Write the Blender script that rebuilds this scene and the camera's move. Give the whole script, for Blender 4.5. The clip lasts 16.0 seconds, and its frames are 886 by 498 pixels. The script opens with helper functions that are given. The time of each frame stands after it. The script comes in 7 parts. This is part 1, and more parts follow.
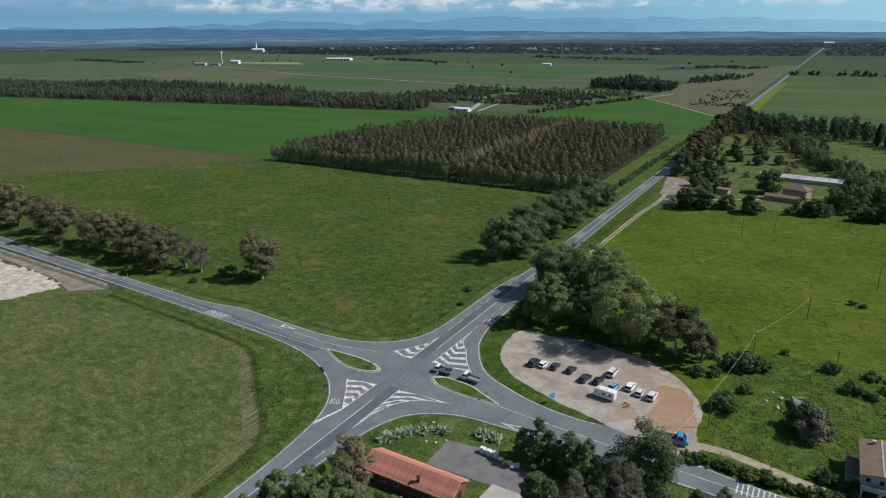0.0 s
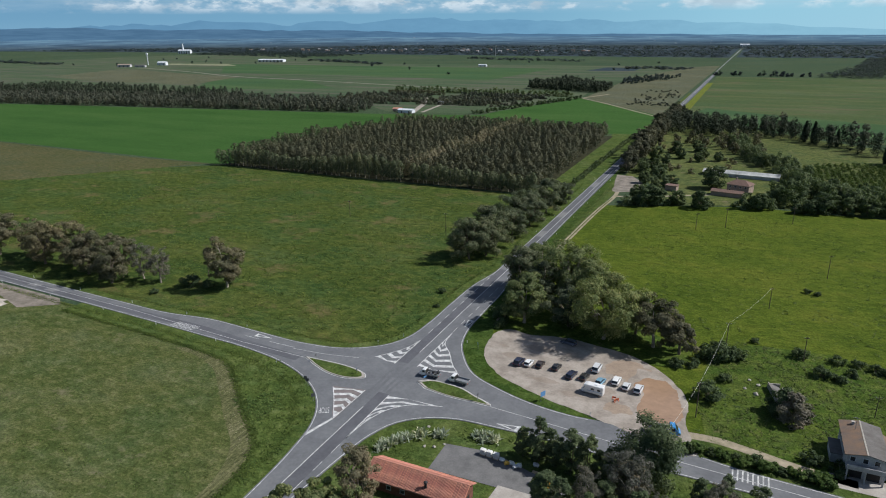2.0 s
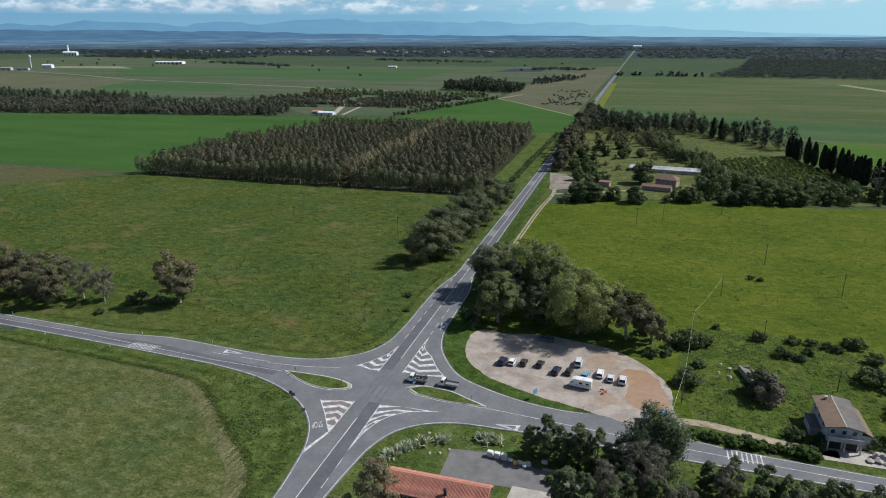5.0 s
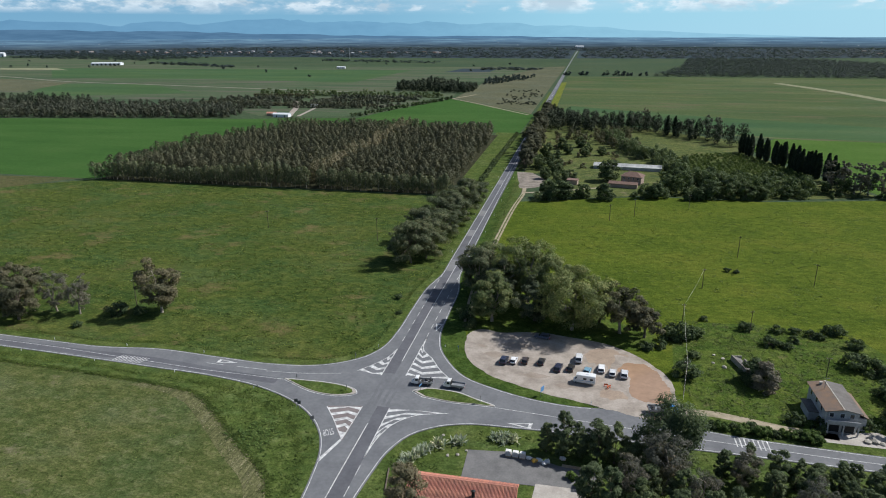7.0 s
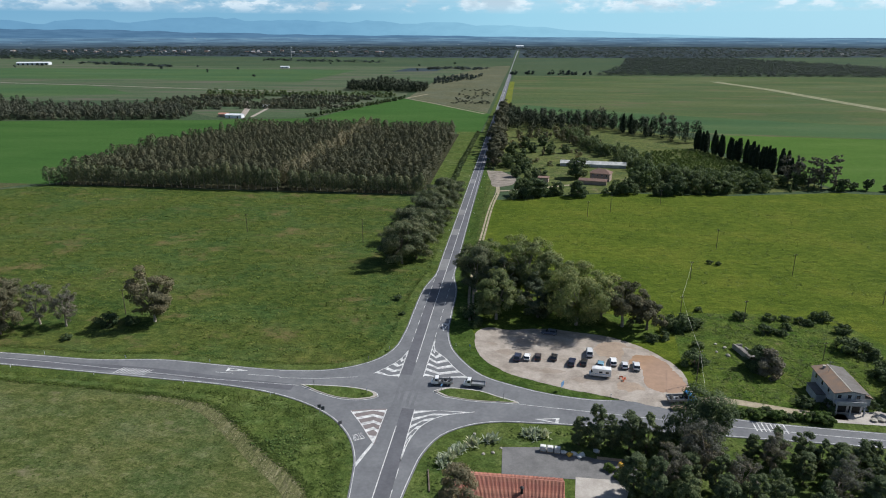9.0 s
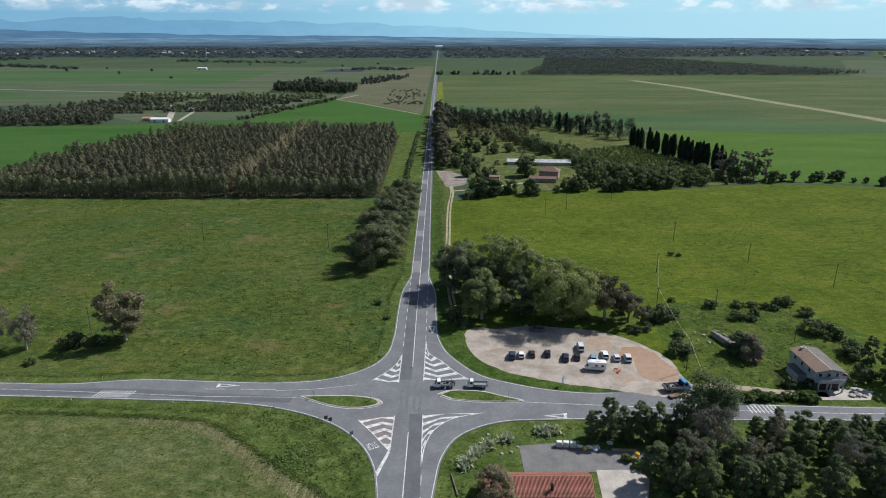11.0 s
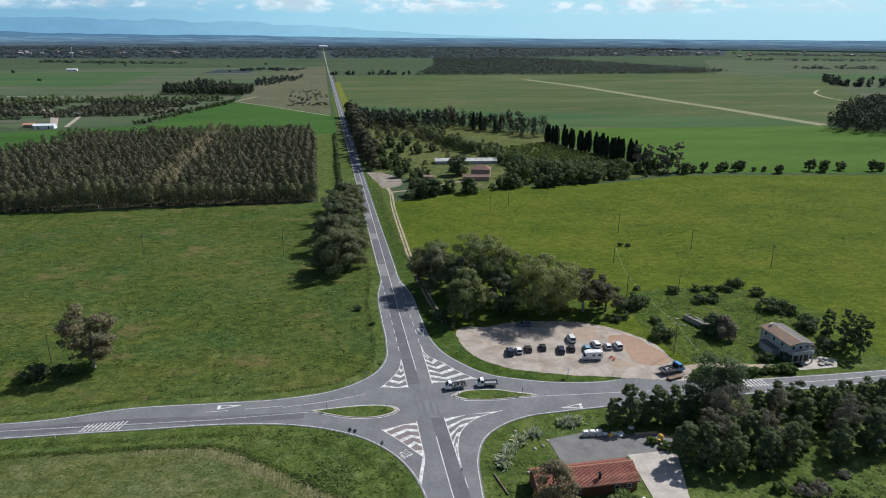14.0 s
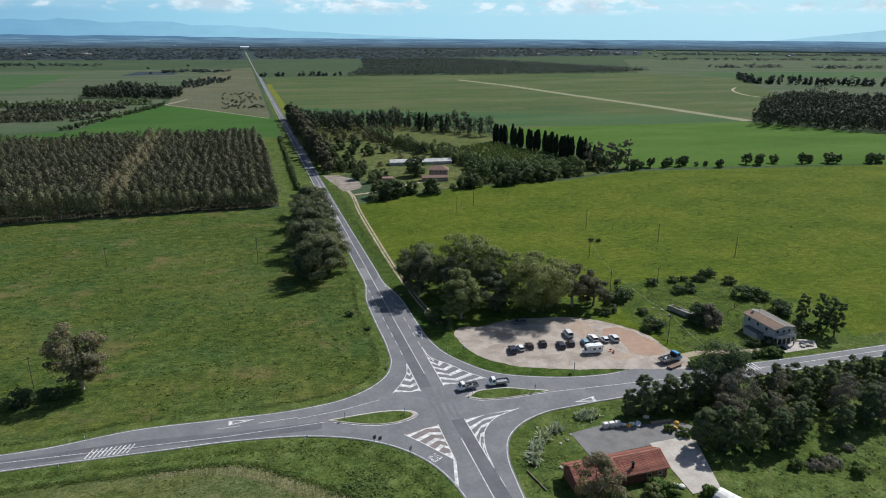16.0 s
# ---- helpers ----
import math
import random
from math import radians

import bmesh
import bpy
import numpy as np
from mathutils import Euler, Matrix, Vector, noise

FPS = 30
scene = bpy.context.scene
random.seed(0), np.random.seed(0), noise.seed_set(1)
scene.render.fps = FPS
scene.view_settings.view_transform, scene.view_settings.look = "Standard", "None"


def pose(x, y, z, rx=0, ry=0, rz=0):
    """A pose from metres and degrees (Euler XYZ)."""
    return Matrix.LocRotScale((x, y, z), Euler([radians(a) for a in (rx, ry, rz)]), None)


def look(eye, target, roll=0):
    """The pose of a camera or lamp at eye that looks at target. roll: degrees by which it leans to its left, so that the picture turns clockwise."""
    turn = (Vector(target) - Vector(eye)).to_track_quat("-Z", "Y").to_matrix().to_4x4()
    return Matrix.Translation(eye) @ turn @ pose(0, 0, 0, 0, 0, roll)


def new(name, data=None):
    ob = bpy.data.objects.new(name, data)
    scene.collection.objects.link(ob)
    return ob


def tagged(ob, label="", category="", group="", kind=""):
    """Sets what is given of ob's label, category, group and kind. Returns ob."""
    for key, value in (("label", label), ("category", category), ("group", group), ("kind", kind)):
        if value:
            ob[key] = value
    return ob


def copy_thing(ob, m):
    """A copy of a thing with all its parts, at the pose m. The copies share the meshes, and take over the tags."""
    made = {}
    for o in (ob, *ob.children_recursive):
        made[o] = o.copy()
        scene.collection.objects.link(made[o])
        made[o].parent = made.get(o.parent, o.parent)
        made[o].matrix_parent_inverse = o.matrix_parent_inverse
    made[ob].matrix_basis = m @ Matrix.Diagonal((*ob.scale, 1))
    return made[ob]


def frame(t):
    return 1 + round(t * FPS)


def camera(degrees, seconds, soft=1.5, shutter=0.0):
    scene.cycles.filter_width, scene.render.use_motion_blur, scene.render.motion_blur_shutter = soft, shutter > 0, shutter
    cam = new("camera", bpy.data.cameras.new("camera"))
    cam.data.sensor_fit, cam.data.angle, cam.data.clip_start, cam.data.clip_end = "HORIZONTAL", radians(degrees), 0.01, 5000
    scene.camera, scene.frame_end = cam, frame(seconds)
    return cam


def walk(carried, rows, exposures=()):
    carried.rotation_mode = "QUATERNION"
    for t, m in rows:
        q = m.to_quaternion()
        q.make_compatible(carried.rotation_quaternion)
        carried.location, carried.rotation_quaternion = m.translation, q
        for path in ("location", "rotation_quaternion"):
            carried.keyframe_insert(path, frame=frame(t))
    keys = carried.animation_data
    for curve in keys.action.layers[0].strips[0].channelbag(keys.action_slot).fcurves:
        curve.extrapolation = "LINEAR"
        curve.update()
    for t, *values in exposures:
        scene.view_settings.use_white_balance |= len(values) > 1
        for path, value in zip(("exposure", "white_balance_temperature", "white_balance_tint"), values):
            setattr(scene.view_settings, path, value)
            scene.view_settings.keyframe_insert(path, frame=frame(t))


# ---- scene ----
cam = camera(68.5, 16.0, soft=1.02)
PATH = [
    (0.0, (86.527, -126.104, 85.007), (85.556, -124.474, 84.376), -0.6),
    (0.5, (83.707, -127.354, 84.994), (82.776, -125.701, 84.364), -0.5),
    (1.0, (80.923, -128.564, 84.957), (80.034, -126.888, 84.326), -0.5),
    (1.5, (78.095, -129.686, 84.934), (77.251, -127.986, 84.304), -0.5),
    (2.0, (75.248, -130.696, 84.926), (74.447, -128.975, 84.297), -0.4),
    (2.5, (72.393, -131.652, 84.927), (71.635, -129.912, 84.298), -0.4),
    (3.0, (69.48, -132.542, 84.937), (68.766, -130.781, 84.309), -0.3),
    (3.5, (66.537, -133.459, 84.939), (65.867, -131.682, 84.312), -0.3),
    (4.0, (63.552, -134.32, 84.958), (62.926, -132.527, 84.331), -0.3),
    (6.5, (47.668, -137.956, 85.037), (47.235, -136.106, 84.411), -0.2),
    (7.0, (44.076, -138.641, 85.024), (43.683, -136.783, 84.398), -0.2),
    (7.5, (39.904, -139.389, 85.027), (39.55, -137.523, 84.4), -0.1),
    (8.0, (35.264, -140.257, 85.057), (34.95, -138.386, 84.429), -0.2),
    (8.5, (30.514, -141.074, 85.078), (30.239, -139.194, 84.45), -0.1),
    (9.0, (25.797, -141.632, 85.107), (25.575, -139.746, 84.479), -0.0),
    (11.5, (2.725, -141.741, 85.332), (2.792, -139.843, 84.705), 0.1),
    (12.0, (-1.899, -141.368, 85.343), (-1.776, -139.472, 84.717), 0.2),
    (12.5, (-6.621, -140.818, 85.333), (-6.441, -138.927, 84.707), 0.2),
    (13.0, (-11.428, -140.138, 85.368), (-11.192, -138.253, 84.742), 0.2),
    (13.5, (-16.219, -139.361, 85.396), (-15.929, -137.484, 84.771), 0.2),
    (14.0, (-21.023, -138.457, 85.399), (-20.681, -136.59, 84.773), 0.3),
    (14.5, (-25.816, -137.395, 85.39), (-25.423, -135.536, 84.765), 0.3),
    (15.0, (-30.58, -136.25, 85.413), (-30.134, -134.403, 84.788), 0.2),
    (15.5, (-35.385, -134.951, 85.448), (-34.885, -133.117, 84.824), 0.3),
    (16.0, (-40.207, -133.506, 85.466), (-39.654, -131.688, 84.842), 0.3),
]
walk(cam, [(t, look(eye, target, roll)) for t, eye, target, roll in PATH], [(0.0, -0.1, 6200, 10), (3.0, -0.04, 6200, 10), (8.0, 0.11, 6200, 10), (16.0, 0.15, 6200, 10)])

# ---- sky, sun, exposure ----
world = bpy.data.worlds.new("world")
scene.world = world
world.use_nodes = True
wn, wl = world.node_tree.nodes, world.node_tree.links
sky = wn.new("ShaderNodeTexSky")
sky.sky_type = "NISHITA"
sky.sun_disc = False
SUN_EL, SUN_AZ = radians(45), radians(62)   # height above the horizon; clockwise from +y
sky.sun_elevation, sky.sun_rotation = SUN_EL, SUN_AZ
wl.new(sky.outputs[0], wn["Background"].inputs[0])
wn["Background"].inputs[1].default_value = 0.08
sun = new("sun", bpy.data.lights.new("sun", "SUN"))
sun.data.energy, sun.data.angle, sun.data.color = 5.0, radians(0.55), (1.0, 0.965, 0.91)
to_sun = Vector((math.sin(SUN_AZ) * math.cos(SUN_EL), math.cos(SUN_AZ) * math.cos(SUN_EL), math.sin(SUN_EL)))
sun.matrix_world = look(to_sun * 300, (0, 0, 0))

rng = np.random.default_rng(7)


# ---- materials ----
def node_mat(name, rough=0.9):
    m = bpy.data.materials.new(name)
    m.use_nodes = True
    b = m.node_tree.nodes["Principled BSDF"]
    b.inputs["Roughness"].default_value = rough
    b.inputs["Specular IOR Level"].default_value = 0.25
    return m, m.node_tree.nodes, m.node_tree.links, b


def coords(n, l, stretch=(1, 1, 1), turn=0.0):
    tc, mp = n.new("ShaderNodeTexCoord"), n.new("ShaderNodeMapping")
    mp.inputs["Scale"].default_value = stretch
    mp.inputs["Rotation"].default_value = (0, 0, radians(turn))
    l.new(tc.outputs["Object"], mp.inputs[0])
    return mp.outputs[0]


def noise_tex(n, l, vec, scale, detail=4, rough=0.6):
    t = n.new("ShaderNodeTexNoise")
    t.inputs["Scale"].default_value, t.inputs["Detail"].default_value, t.inputs["Roughness"].default_value = scale, detail, rough
    l.new(vec, t.inputs["Vector"])
    return t.outputs["Fac"]


def ramp(n, l, fac, stops):
    r = n.new("ShaderNodeValToRGB")
    while len(r.color_ramp.elements) < len(stops):
        r.color_ramp.elements.new(0.5)
    for e, (p, c) in zip(r.color_ramp.elements, stops):
        e.position, e.color = p, (*c, 1) if len(c) == 3 else c
    l.new(fac, r.inputs[0])
    return r.outputs[0]


def mix(n, l, fac, a, b, mode="MIX"):
    x = n.new("ShaderNodeMix")
    x.data_type, x.blend_type = "RGBA", mode
    for s, v in ((x.inputs[0], fac), (x.inputs[6], a), (x.inputs[7], b)):
        if hasattr(v, "is_output"):
            l.new(v, s)
        elif isinstance(v, (int, float)):
            s.default_value = v
        else:
            s.default_value = (*v, 1)
    return x.outputs[2]


def bump(n, l, b, height, dist, strength=0.6):
    k = n.new("ShaderNodeBump")
    k.inputs["Distance"].default_value, k.inputs["Strength"].default_value = dist, strength
    l.new(height, k.inputs["Height"])
    l.new(k.outputs[0], b.inputs["Normal"])


def grass_mat(name, dark, mid, pale, patch=0.02, streak=(1, 1, 1), turn=0.0, soil=None, soil_at=0.62, relief=0.35, mottle=0.6, cool=0.3):
    """Meadow: patches of tens of metres, tussocks of a metre or two, and fine blades; streaked where it was worked."""
    m, n, l, b = node_mat(name, 0.95)
    b.inputs["Specular IOR Level"].default_value = 0.02
    v = coords(n, l, streak, turn)
    big, tuft, fine = noise_tex(n, l, v, patch, 6, 0.68), noise_tex(n, l, v, 0.26, 6, 0.75), noise_tex(n, l, coords(n, l), 1.5, 3, 0.75)
    c = ramp(n, l, big, [(0.36, dark), (0.5, mid), (0.64, pale)])
    c2 = ramp(n, l, tuft, [(0.33, [x * 0.42 for x in dark]), (0.47, dark), (0.54, mid), (0.7, [x * 1.25 for x in pale])])
    c = mix(n, l, mottle, c, c2)
    f = ramp(n, l, fine, [(0.3, (0.4, 0.42, 0.4)), (0.7, (1.6, 1.58, 1.6))])
    c = mix(n, l, 0.3 + 0.7 * mottle, c, f, "MULTIPLY")
    drift = noise_tex(n, l, coords(n, l, (1, 1.6, 1), turn + 25), patch * 1.4, 5, 0.7)
    c = mix(n, l, ramp(n, l, drift, [(0.38, (cool, cool, cool)), (0.55, (0, 0, 0))]), c, mix(n, l, 1.0, c, (0.72, 0.98, 1.35), "MULTIPLY"))
    if soil:
        s = noise_tex(n, l, v, patch * 2.3, 6, 0.72)
        c = mix(n, l, ramp(n, l, s, [(soil_at, (0, 0, 0)), (soil_at + 0.12, (1, 1, 1))]), c, soil)
    l.new(c, b.inputs["Base Color"])
    bump(n, l, b, tuft, relief, 0.8)
    return m


def plain_mat(name, a, b2=None, scale=3.0, rough=0.7, metal=0.0, dist=0.01, spec=0.3, stretch=(1, 1, 1)):
    """Two tones of one surface with fine grain."""
    m, n, l, b = node_mat(name, rough)
    b.inputs["Metallic"].default_value = metal
    b.inputs["Specular IOR Level"].default_value = spec
    b2 = b2 or [x * 0.72 for x in a]
    v = coords(n, l, stretch)
    t, f = noise_tex(n, l, v, scale, 5, 0.65), noise_tex(n, l, v, scale * 9, 3, 0.6)
    c = ramp(n, l, t, [(0.35, b2), (0.62, a)])
    c = mix(n, l, 0.35, c, ramp(n, l, f, [(0.3, (0.7, 0.7, 0.7)), (0.7, (1.25, 1.25, 1.25))]), "MULTIPLY")
    l.new(c, b.inputs["Base Color"])
    bump(n, l, b, f, dist, 0.5)
    return m


def foliage_mat(name, tones, thin=0.35, gain=1.25):
    """Leaf masses: each clump its own tone."""
    m, n, l, b = node_mat(name, 0.75)
    b.inputs["Specular IOR Level"].default_value = 0.2
    g = n.new("ShaderNodeNewGeometry")
    oi = n.new("ShaderNodeObjectInfo")
    tones = [[x * gain for x in t] for t in tones]
    k = len(tones) - 1
    c = ramp(n, l, g.outputs["Random Per Island"], [(i / max(k, 1), t) for i, t in enumerate(tones)])
    tint = ramp(n, l, oi.outputs["Random"], [(0.0, (0.82, 0.85, 0.84)), (0.5, (1, 1, 1)), (1.0, (1.14, 1.1, 1.0))])
    c = mix(n, l, 1.0, c, tint, "MULTIPLY")
    w = noise_tex(n, l, coords(n, l), 0.12, 3, 0.6)
    c = mix(n, l, 0.8, c, ramp(n, l, w, [(0.35, (0.6, 0.66, 0.62)), (0.65, (1.35, 1.22, 1.15))]), "MULTIPLY")
    l.new(c, b.inputs["Base Color"])
    if thin:
        tr, ms = n.new("ShaderNodeBsdfTranslucent"), n.new("ShaderNodeMixShader")
        l.new(mix(n, l, 1.0, c, (1.15, 1.2, 0.7), "MULTIPLY"), tr.inputs[0])
        ms.inputs[0].default_value = thin
        l.new(b.outputs[0], ms.inputs[1])
        l.new(tr.outputs[0], ms.inputs[2])
        l.new(ms.outputs[0], n["Material Output"].inputs[0])
    return m


def paint_mat(name, col, rough=0.3, coat=0.5, metal=0.0):
    m, n, l, b = node_mat(name, rough)
    b.inputs["Specular IOR Level"].default_value = 0.5
    b.inputs["Coat Weight"].default_value = coat
    b.inputs["Metallic"].default_value = metal
    dust = noise_tex(n, l, coords(n, l), 3.0, 5, 0.6)
    l.new(mix(n, l, ramp(n, l, dust, [(0.45, (0, 0, 0)), (0.8, (0.35, 0.35, 0.35))]), col, (0.3, 0.27, 0.22)), b.inputs["Base Color"])
    return m


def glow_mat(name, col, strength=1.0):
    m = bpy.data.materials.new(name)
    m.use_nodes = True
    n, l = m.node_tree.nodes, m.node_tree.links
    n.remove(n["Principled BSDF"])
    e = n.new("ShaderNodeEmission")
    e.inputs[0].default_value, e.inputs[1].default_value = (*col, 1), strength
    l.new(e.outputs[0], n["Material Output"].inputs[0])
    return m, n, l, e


M = {}
M["ground"] = grass_mat("ground_far", (0.04, 0.065, 0.035), (0.06, 0.085, 0.042), (0.085, 0.1, 0.056), 0.004, soil=(0.1, 0.09, 0.065))
M["meadow_nw"] = grass_mat("meadow_grass", (0.038, 0.063, 0.015), (0.072, 0.094, 0.021), (0.115, 0.12, 0.034), 0.022, (1, 1.3, 1), 3, relief=0.8, soil=(0.122, 0.106, 0.044), soil_at=0.55, cool=0.6)
M["meadow_ne"] = grass_mat("pasture_grass", (0.053, 0.082, 0.011), (0.084, 0.114, 0.015), (0.122, 0.135, 0.021), 0.03, (1, 1.4, 1), -8, relief=0.9, mottle=0.45, cool=0.0)
M["rough"] = grass_mat("rough_grass", (0.045, 0.076, 0.013), (0.075, 0.106, 0.019), (0.118, 0.134, 0.034), 0.07, relief=0.8, soil=(0.15, 0.125, 0.065), soil_at=0.62)
M["rank_verge"] = grass_mat("rank_verge", (0.034, 0.06, 0.012), (0.055, 0.086, 0.018), (0.085, 0.11, 0.03), 0.08)
M["field_sw"] = grass_mat("fallow_grass", (0.06, 0.082, 0.024), (0.098, 0.109, 0.037), (0.15, 0.145, 0.07), 0.03, (1, 1.5, 1), 20, soil=(0.165, 0.15, 0.088), soil_at=0.6, relief=0.6)
M["stubble"] = grass_mat("mown_stubble", (0.075, 0.085, 0.034), (0.125, 0.124, 0.056), (0.18, 0.168, 0.092), 0.05, (5, 0.5, 1), -48, soil=(0.17, 0.15, 0.1), soil_at=0.6, cool=0.0)
M["stubble_pale"] = grass_mat("trodden_grass", (0.17, 0.175, 0.1), (0.23, 0.228, 0.145), (0.29, 0.28, 0.2), 0.03, cool=0.0)
M["wheat"] = grass_mat("young_wheat", (0.032, 0.078, 0.019), (0.045, 0.1, 0.024), (0.06, 0.112, 0.03), 0.006, (1, 3, 1), 5, relief=0.12, mottle=0.3, cool=0.0)
M["wheat_east"] = grass_mat("sunlit_wheat", (0.048, 0.096, 0.018), (0.064, 0.12, 0.023), (0.084, 0.136, 0.032), 0.006, (1, 3, 1), -6, relief=0.12, mottle=0.3, cool=0.0)
M["brown"] = grass_mat("dry_pasture", (0.06, 0.072, 0.028), (0.095, 0.09, 0.04), (0.12, 0.105, 0.052), 0.012, (1, 2.5, 1), 8)
M["scrub"] = grass_mat("scrubland", (0.085, 0.09, 0.05), (0.11, 0.11, 0.065), (0.15, 0.14, 0.09), 0.012)
M["plain_e"] = grass_mat("wide_pasture", (0.052, 0.082, 0.03), (0.076, 0.1, 0.038), (0.122, 0.13, 0.064), 0.006, (0.6, 2, 1), -4, soil=(0.108, 0.098, 0.056), soil_at=0.54, mottle=0.4)
M["farfield"] = grass_mat("far_field", (0.05, 0.082, 0.042), (0.072, 0.1, 0.052), (0.105, 0.116, 0.068), 0.005, (0.45, 3, 1), 4, soil=(0.104, 0.1, 0.076), soil_at=0.5, mottle=0.35, cool=0.1)
M["verge"] = grass_mat("verge_grass", (0.05, 0.076, 0.018), (0.08, 0.108, 0.027), (0.118, 0.133, 0.048), 0.06, relief=0.6)
M["garden"] = grass_mat("garden_grass", (0.055, 0.075, 0.026), (0.1, 0.115, 0.036), (0.15, 0.145, 0.055), 0.035, soil=(0.17, 0.15, 0.085), soil_at=0.58)
M["yellow"] = grass_mat("flowering_verge", (0.1, 0.125, 0.022), (0.145, 0.155, 0.026), (0.19, 0.185, 0.035), 0.04)
# Plantation floor: the shade beneath the trees is put into this dark colour.
M["shaded_floor"] = grass_mat("shaded_floor", (0.03, 0.032, 0.018), (0.045, 0.045, 0.025), (0.065, 0.06, 0.035), 0.05)
# Far floor: haze is put into the colour, which turns it blue-grey.
M["woodfloor"] = grass_mat("hazed_far_floor", (0.032, 0.045, 0.052), (0.045, 0.06, 0.066), (0.06, 0.078, 0.08), 0.003)
M["asphalt"] = plain_mat("asphalt", (0.16, 0.163, 0.168), (0.12, 0.123, 0.13), 0.12, 0.85, dist=0.01)
M["asphalt_dark"] = plain_mat("newer_asphalt", (0.115, 0.116, 0.126), (0.088, 0.089, 0.098), 0.15, 0.82, dist=0.01)
M["tyre_dark"] = plain_mat("tyre_darkened_asphalt", (0.14, 0.143, 0.15), (0.118, 0.12, 0.127), 0.6, 0.85, dist=0.01)
M["patch"] = plain_mat("asphalt_patch", (0.2, 0.2, 0.2), (0.16, 0.16, 0.16), 0.4, 0.85)
M["marking"] = plain_mat("road_paint", (0.66, 0.66, 0.64), (0.3, 0.3, 0.29), 0.9, 0.7)
M["gravel"] = plain_mat("gravel", (0.365, 0.32, 0.272), (0.235, 0.2, 0.165), 0.22, 0.95, dist=0.06)
M["gravel_dark"] = plain_mat("trodden_gravel", (0.3, 0.25, 0.205), (0.23, 0.19, 0.15), 0.3, 0.95, dist=0.06)
M["puddle"] = plain_mat("muddy_water", (0.36, 0.235, 0.15), (0.31, 0.2, 0.125), 0.06, 0.2, spec=0.5, dist=0.002)
M["mud"] = plain_mat("wet_mud", (0.33, 0.255, 0.19), (0.25, 0.19, 0.14), 0.3, 0.7, dist=0.05)
M["sand"] = plain_mat("quarry_sand", (0.56, 0.5, 0.44), (0.3, 0.265, 0.22), 0.3, 0.95, dist=0.4)
M["forecourt"] = plain_mat("trodden_earth", (0.27, 0.23, 0.19), (0.13, 0.115, 0.09), 0.25, 0.95, dist=0.08)
M["track"] = plain_mat("dirt_track", (0.36, 0.3, 0.215), (0.19, 0.17, 0.1), 0.35, 0.95, dist=0.08)
M["concrete"] = plain_mat("concrete", (0.42, 0.385, 0.34), (0.32, 0.29, 0.255), 0.35, 0.85)
M["yard"] = plain_mat("old_tarmac", (0.17, 0.165, 0.16), (0.12, 0.118, 0.115), 0.3, 0.88)
M["bark"] = plain_mat("bark", (0.2, 0.165, 0.13), (0.1, 0.08, 0.06), 2.0, 0.95, dist=0.05)
M["pale_bark"] = plain_mat("pale_bark", (0.42, 0.37, 0.31), (0.22, 0.18, 0.14), 1.2, 0.9, dist=0.03)
M["leaf_euc"] = foliage_mat("eucalyptus_leaf", [(0.066, 0.09, 0.038), (0.098, 0.128, 0.054), (0.135, 0.16, 0.07), (0.165, 0.168, 0.084)], 0.38, 1.5)
M["leaf_row"] = foliage_mat("roadside_eucalyptus_leaf", [(0.05, 0.07, 0.04), (0.08, 0.102, 0.06), (0.12, 0.138, 0.086), (0.15, 0.155, 0.104)])
M["leaf_brown"] = foliage_mat("autumnal_leaf", [(0.085, 0.084, 0.054), (0.128, 0.122, 0.078), (0.175, 0.158, 0.105), (0.145, 0.14, 0.088)], 0.35, 1.2)
M["leaf_rust"] = foliage_mat("reddish_leaf", [(0.095, 0.09, 0.062), (0.135, 0.122, 0.085), (0.18, 0.152, 0.11)], 0.35, 1.4)
M["far_green"] = grass_mat("far_green_crop", (0.044, 0.084, 0.034), (0.058, 0.102, 0.04), (0.08, 0.116, 0.05), 0.005, (0.5, 3, 1), 4, relief=0.1, mottle=0.3)
M["worn_red"] = plain_mat("reddish_worn_asphalt", (0.2, 0.168, 0.16), (0.155, 0.132, 0.128), 0.5, 0.88, dist=0.01)
M["leaf_deep"] = foliage_mat("deep_wood_leaf", [(0.024, 0.036, 0.02), (0.038, 0.052, 0.029), (0.055, 0.07, 0.04)], 0.0, 1.1)
M["leaf_grey"] = foliage_mat("bare_twigs", [(0.12, 0.116, 0.1), (0.18, 0.172, 0.152), (0.1, 0.1, 0.082)], 0.35, 1.1)
M["leaf_dark"] = foliage_mat("evergreen_leaf", [(0.026, 0.044, 0.02), (0.055, 0.082, 0.036), (0.1, 0.13, 0.058)], 0.28, 1.35)
M["leaf_yard"] = foliage_mat("thicket_leaf", [(0.046, 0.066, 0.034), (0.078, 0.104, 0.052), (0.12, 0.146, 0.078)], 0.35, 1.5)
M["leaf_cyp"] = foliage_mat("cypress_leaf", [(0.014, 0.026, 0.016), (0.025, 0.04, 0.022), (0.038, 0.056, 0.03)], gain=1.1)
M["leaf_bright"] = foliage_mat("shrub_leaf", [(0.05, 0.09, 0.024), (0.085, 0.135, 0.034), (0.13, 0.18, 0.055)])
M["leaf_citrus"] = foliage_mat("citrus_leaf", [(0.05, 0.08, 0.022), (0.075, 0.11, 0.03), (0.1, 0.135, 0.042)], 0.3, 1.25)
M["leaf_plant"] = foliage_mat("plantation_leaf", [(0.058, 0.066, 0.038), (0.09, 0.095, 0.056), (0.128, 0.124, 0.078)], 0.15, 1.0)
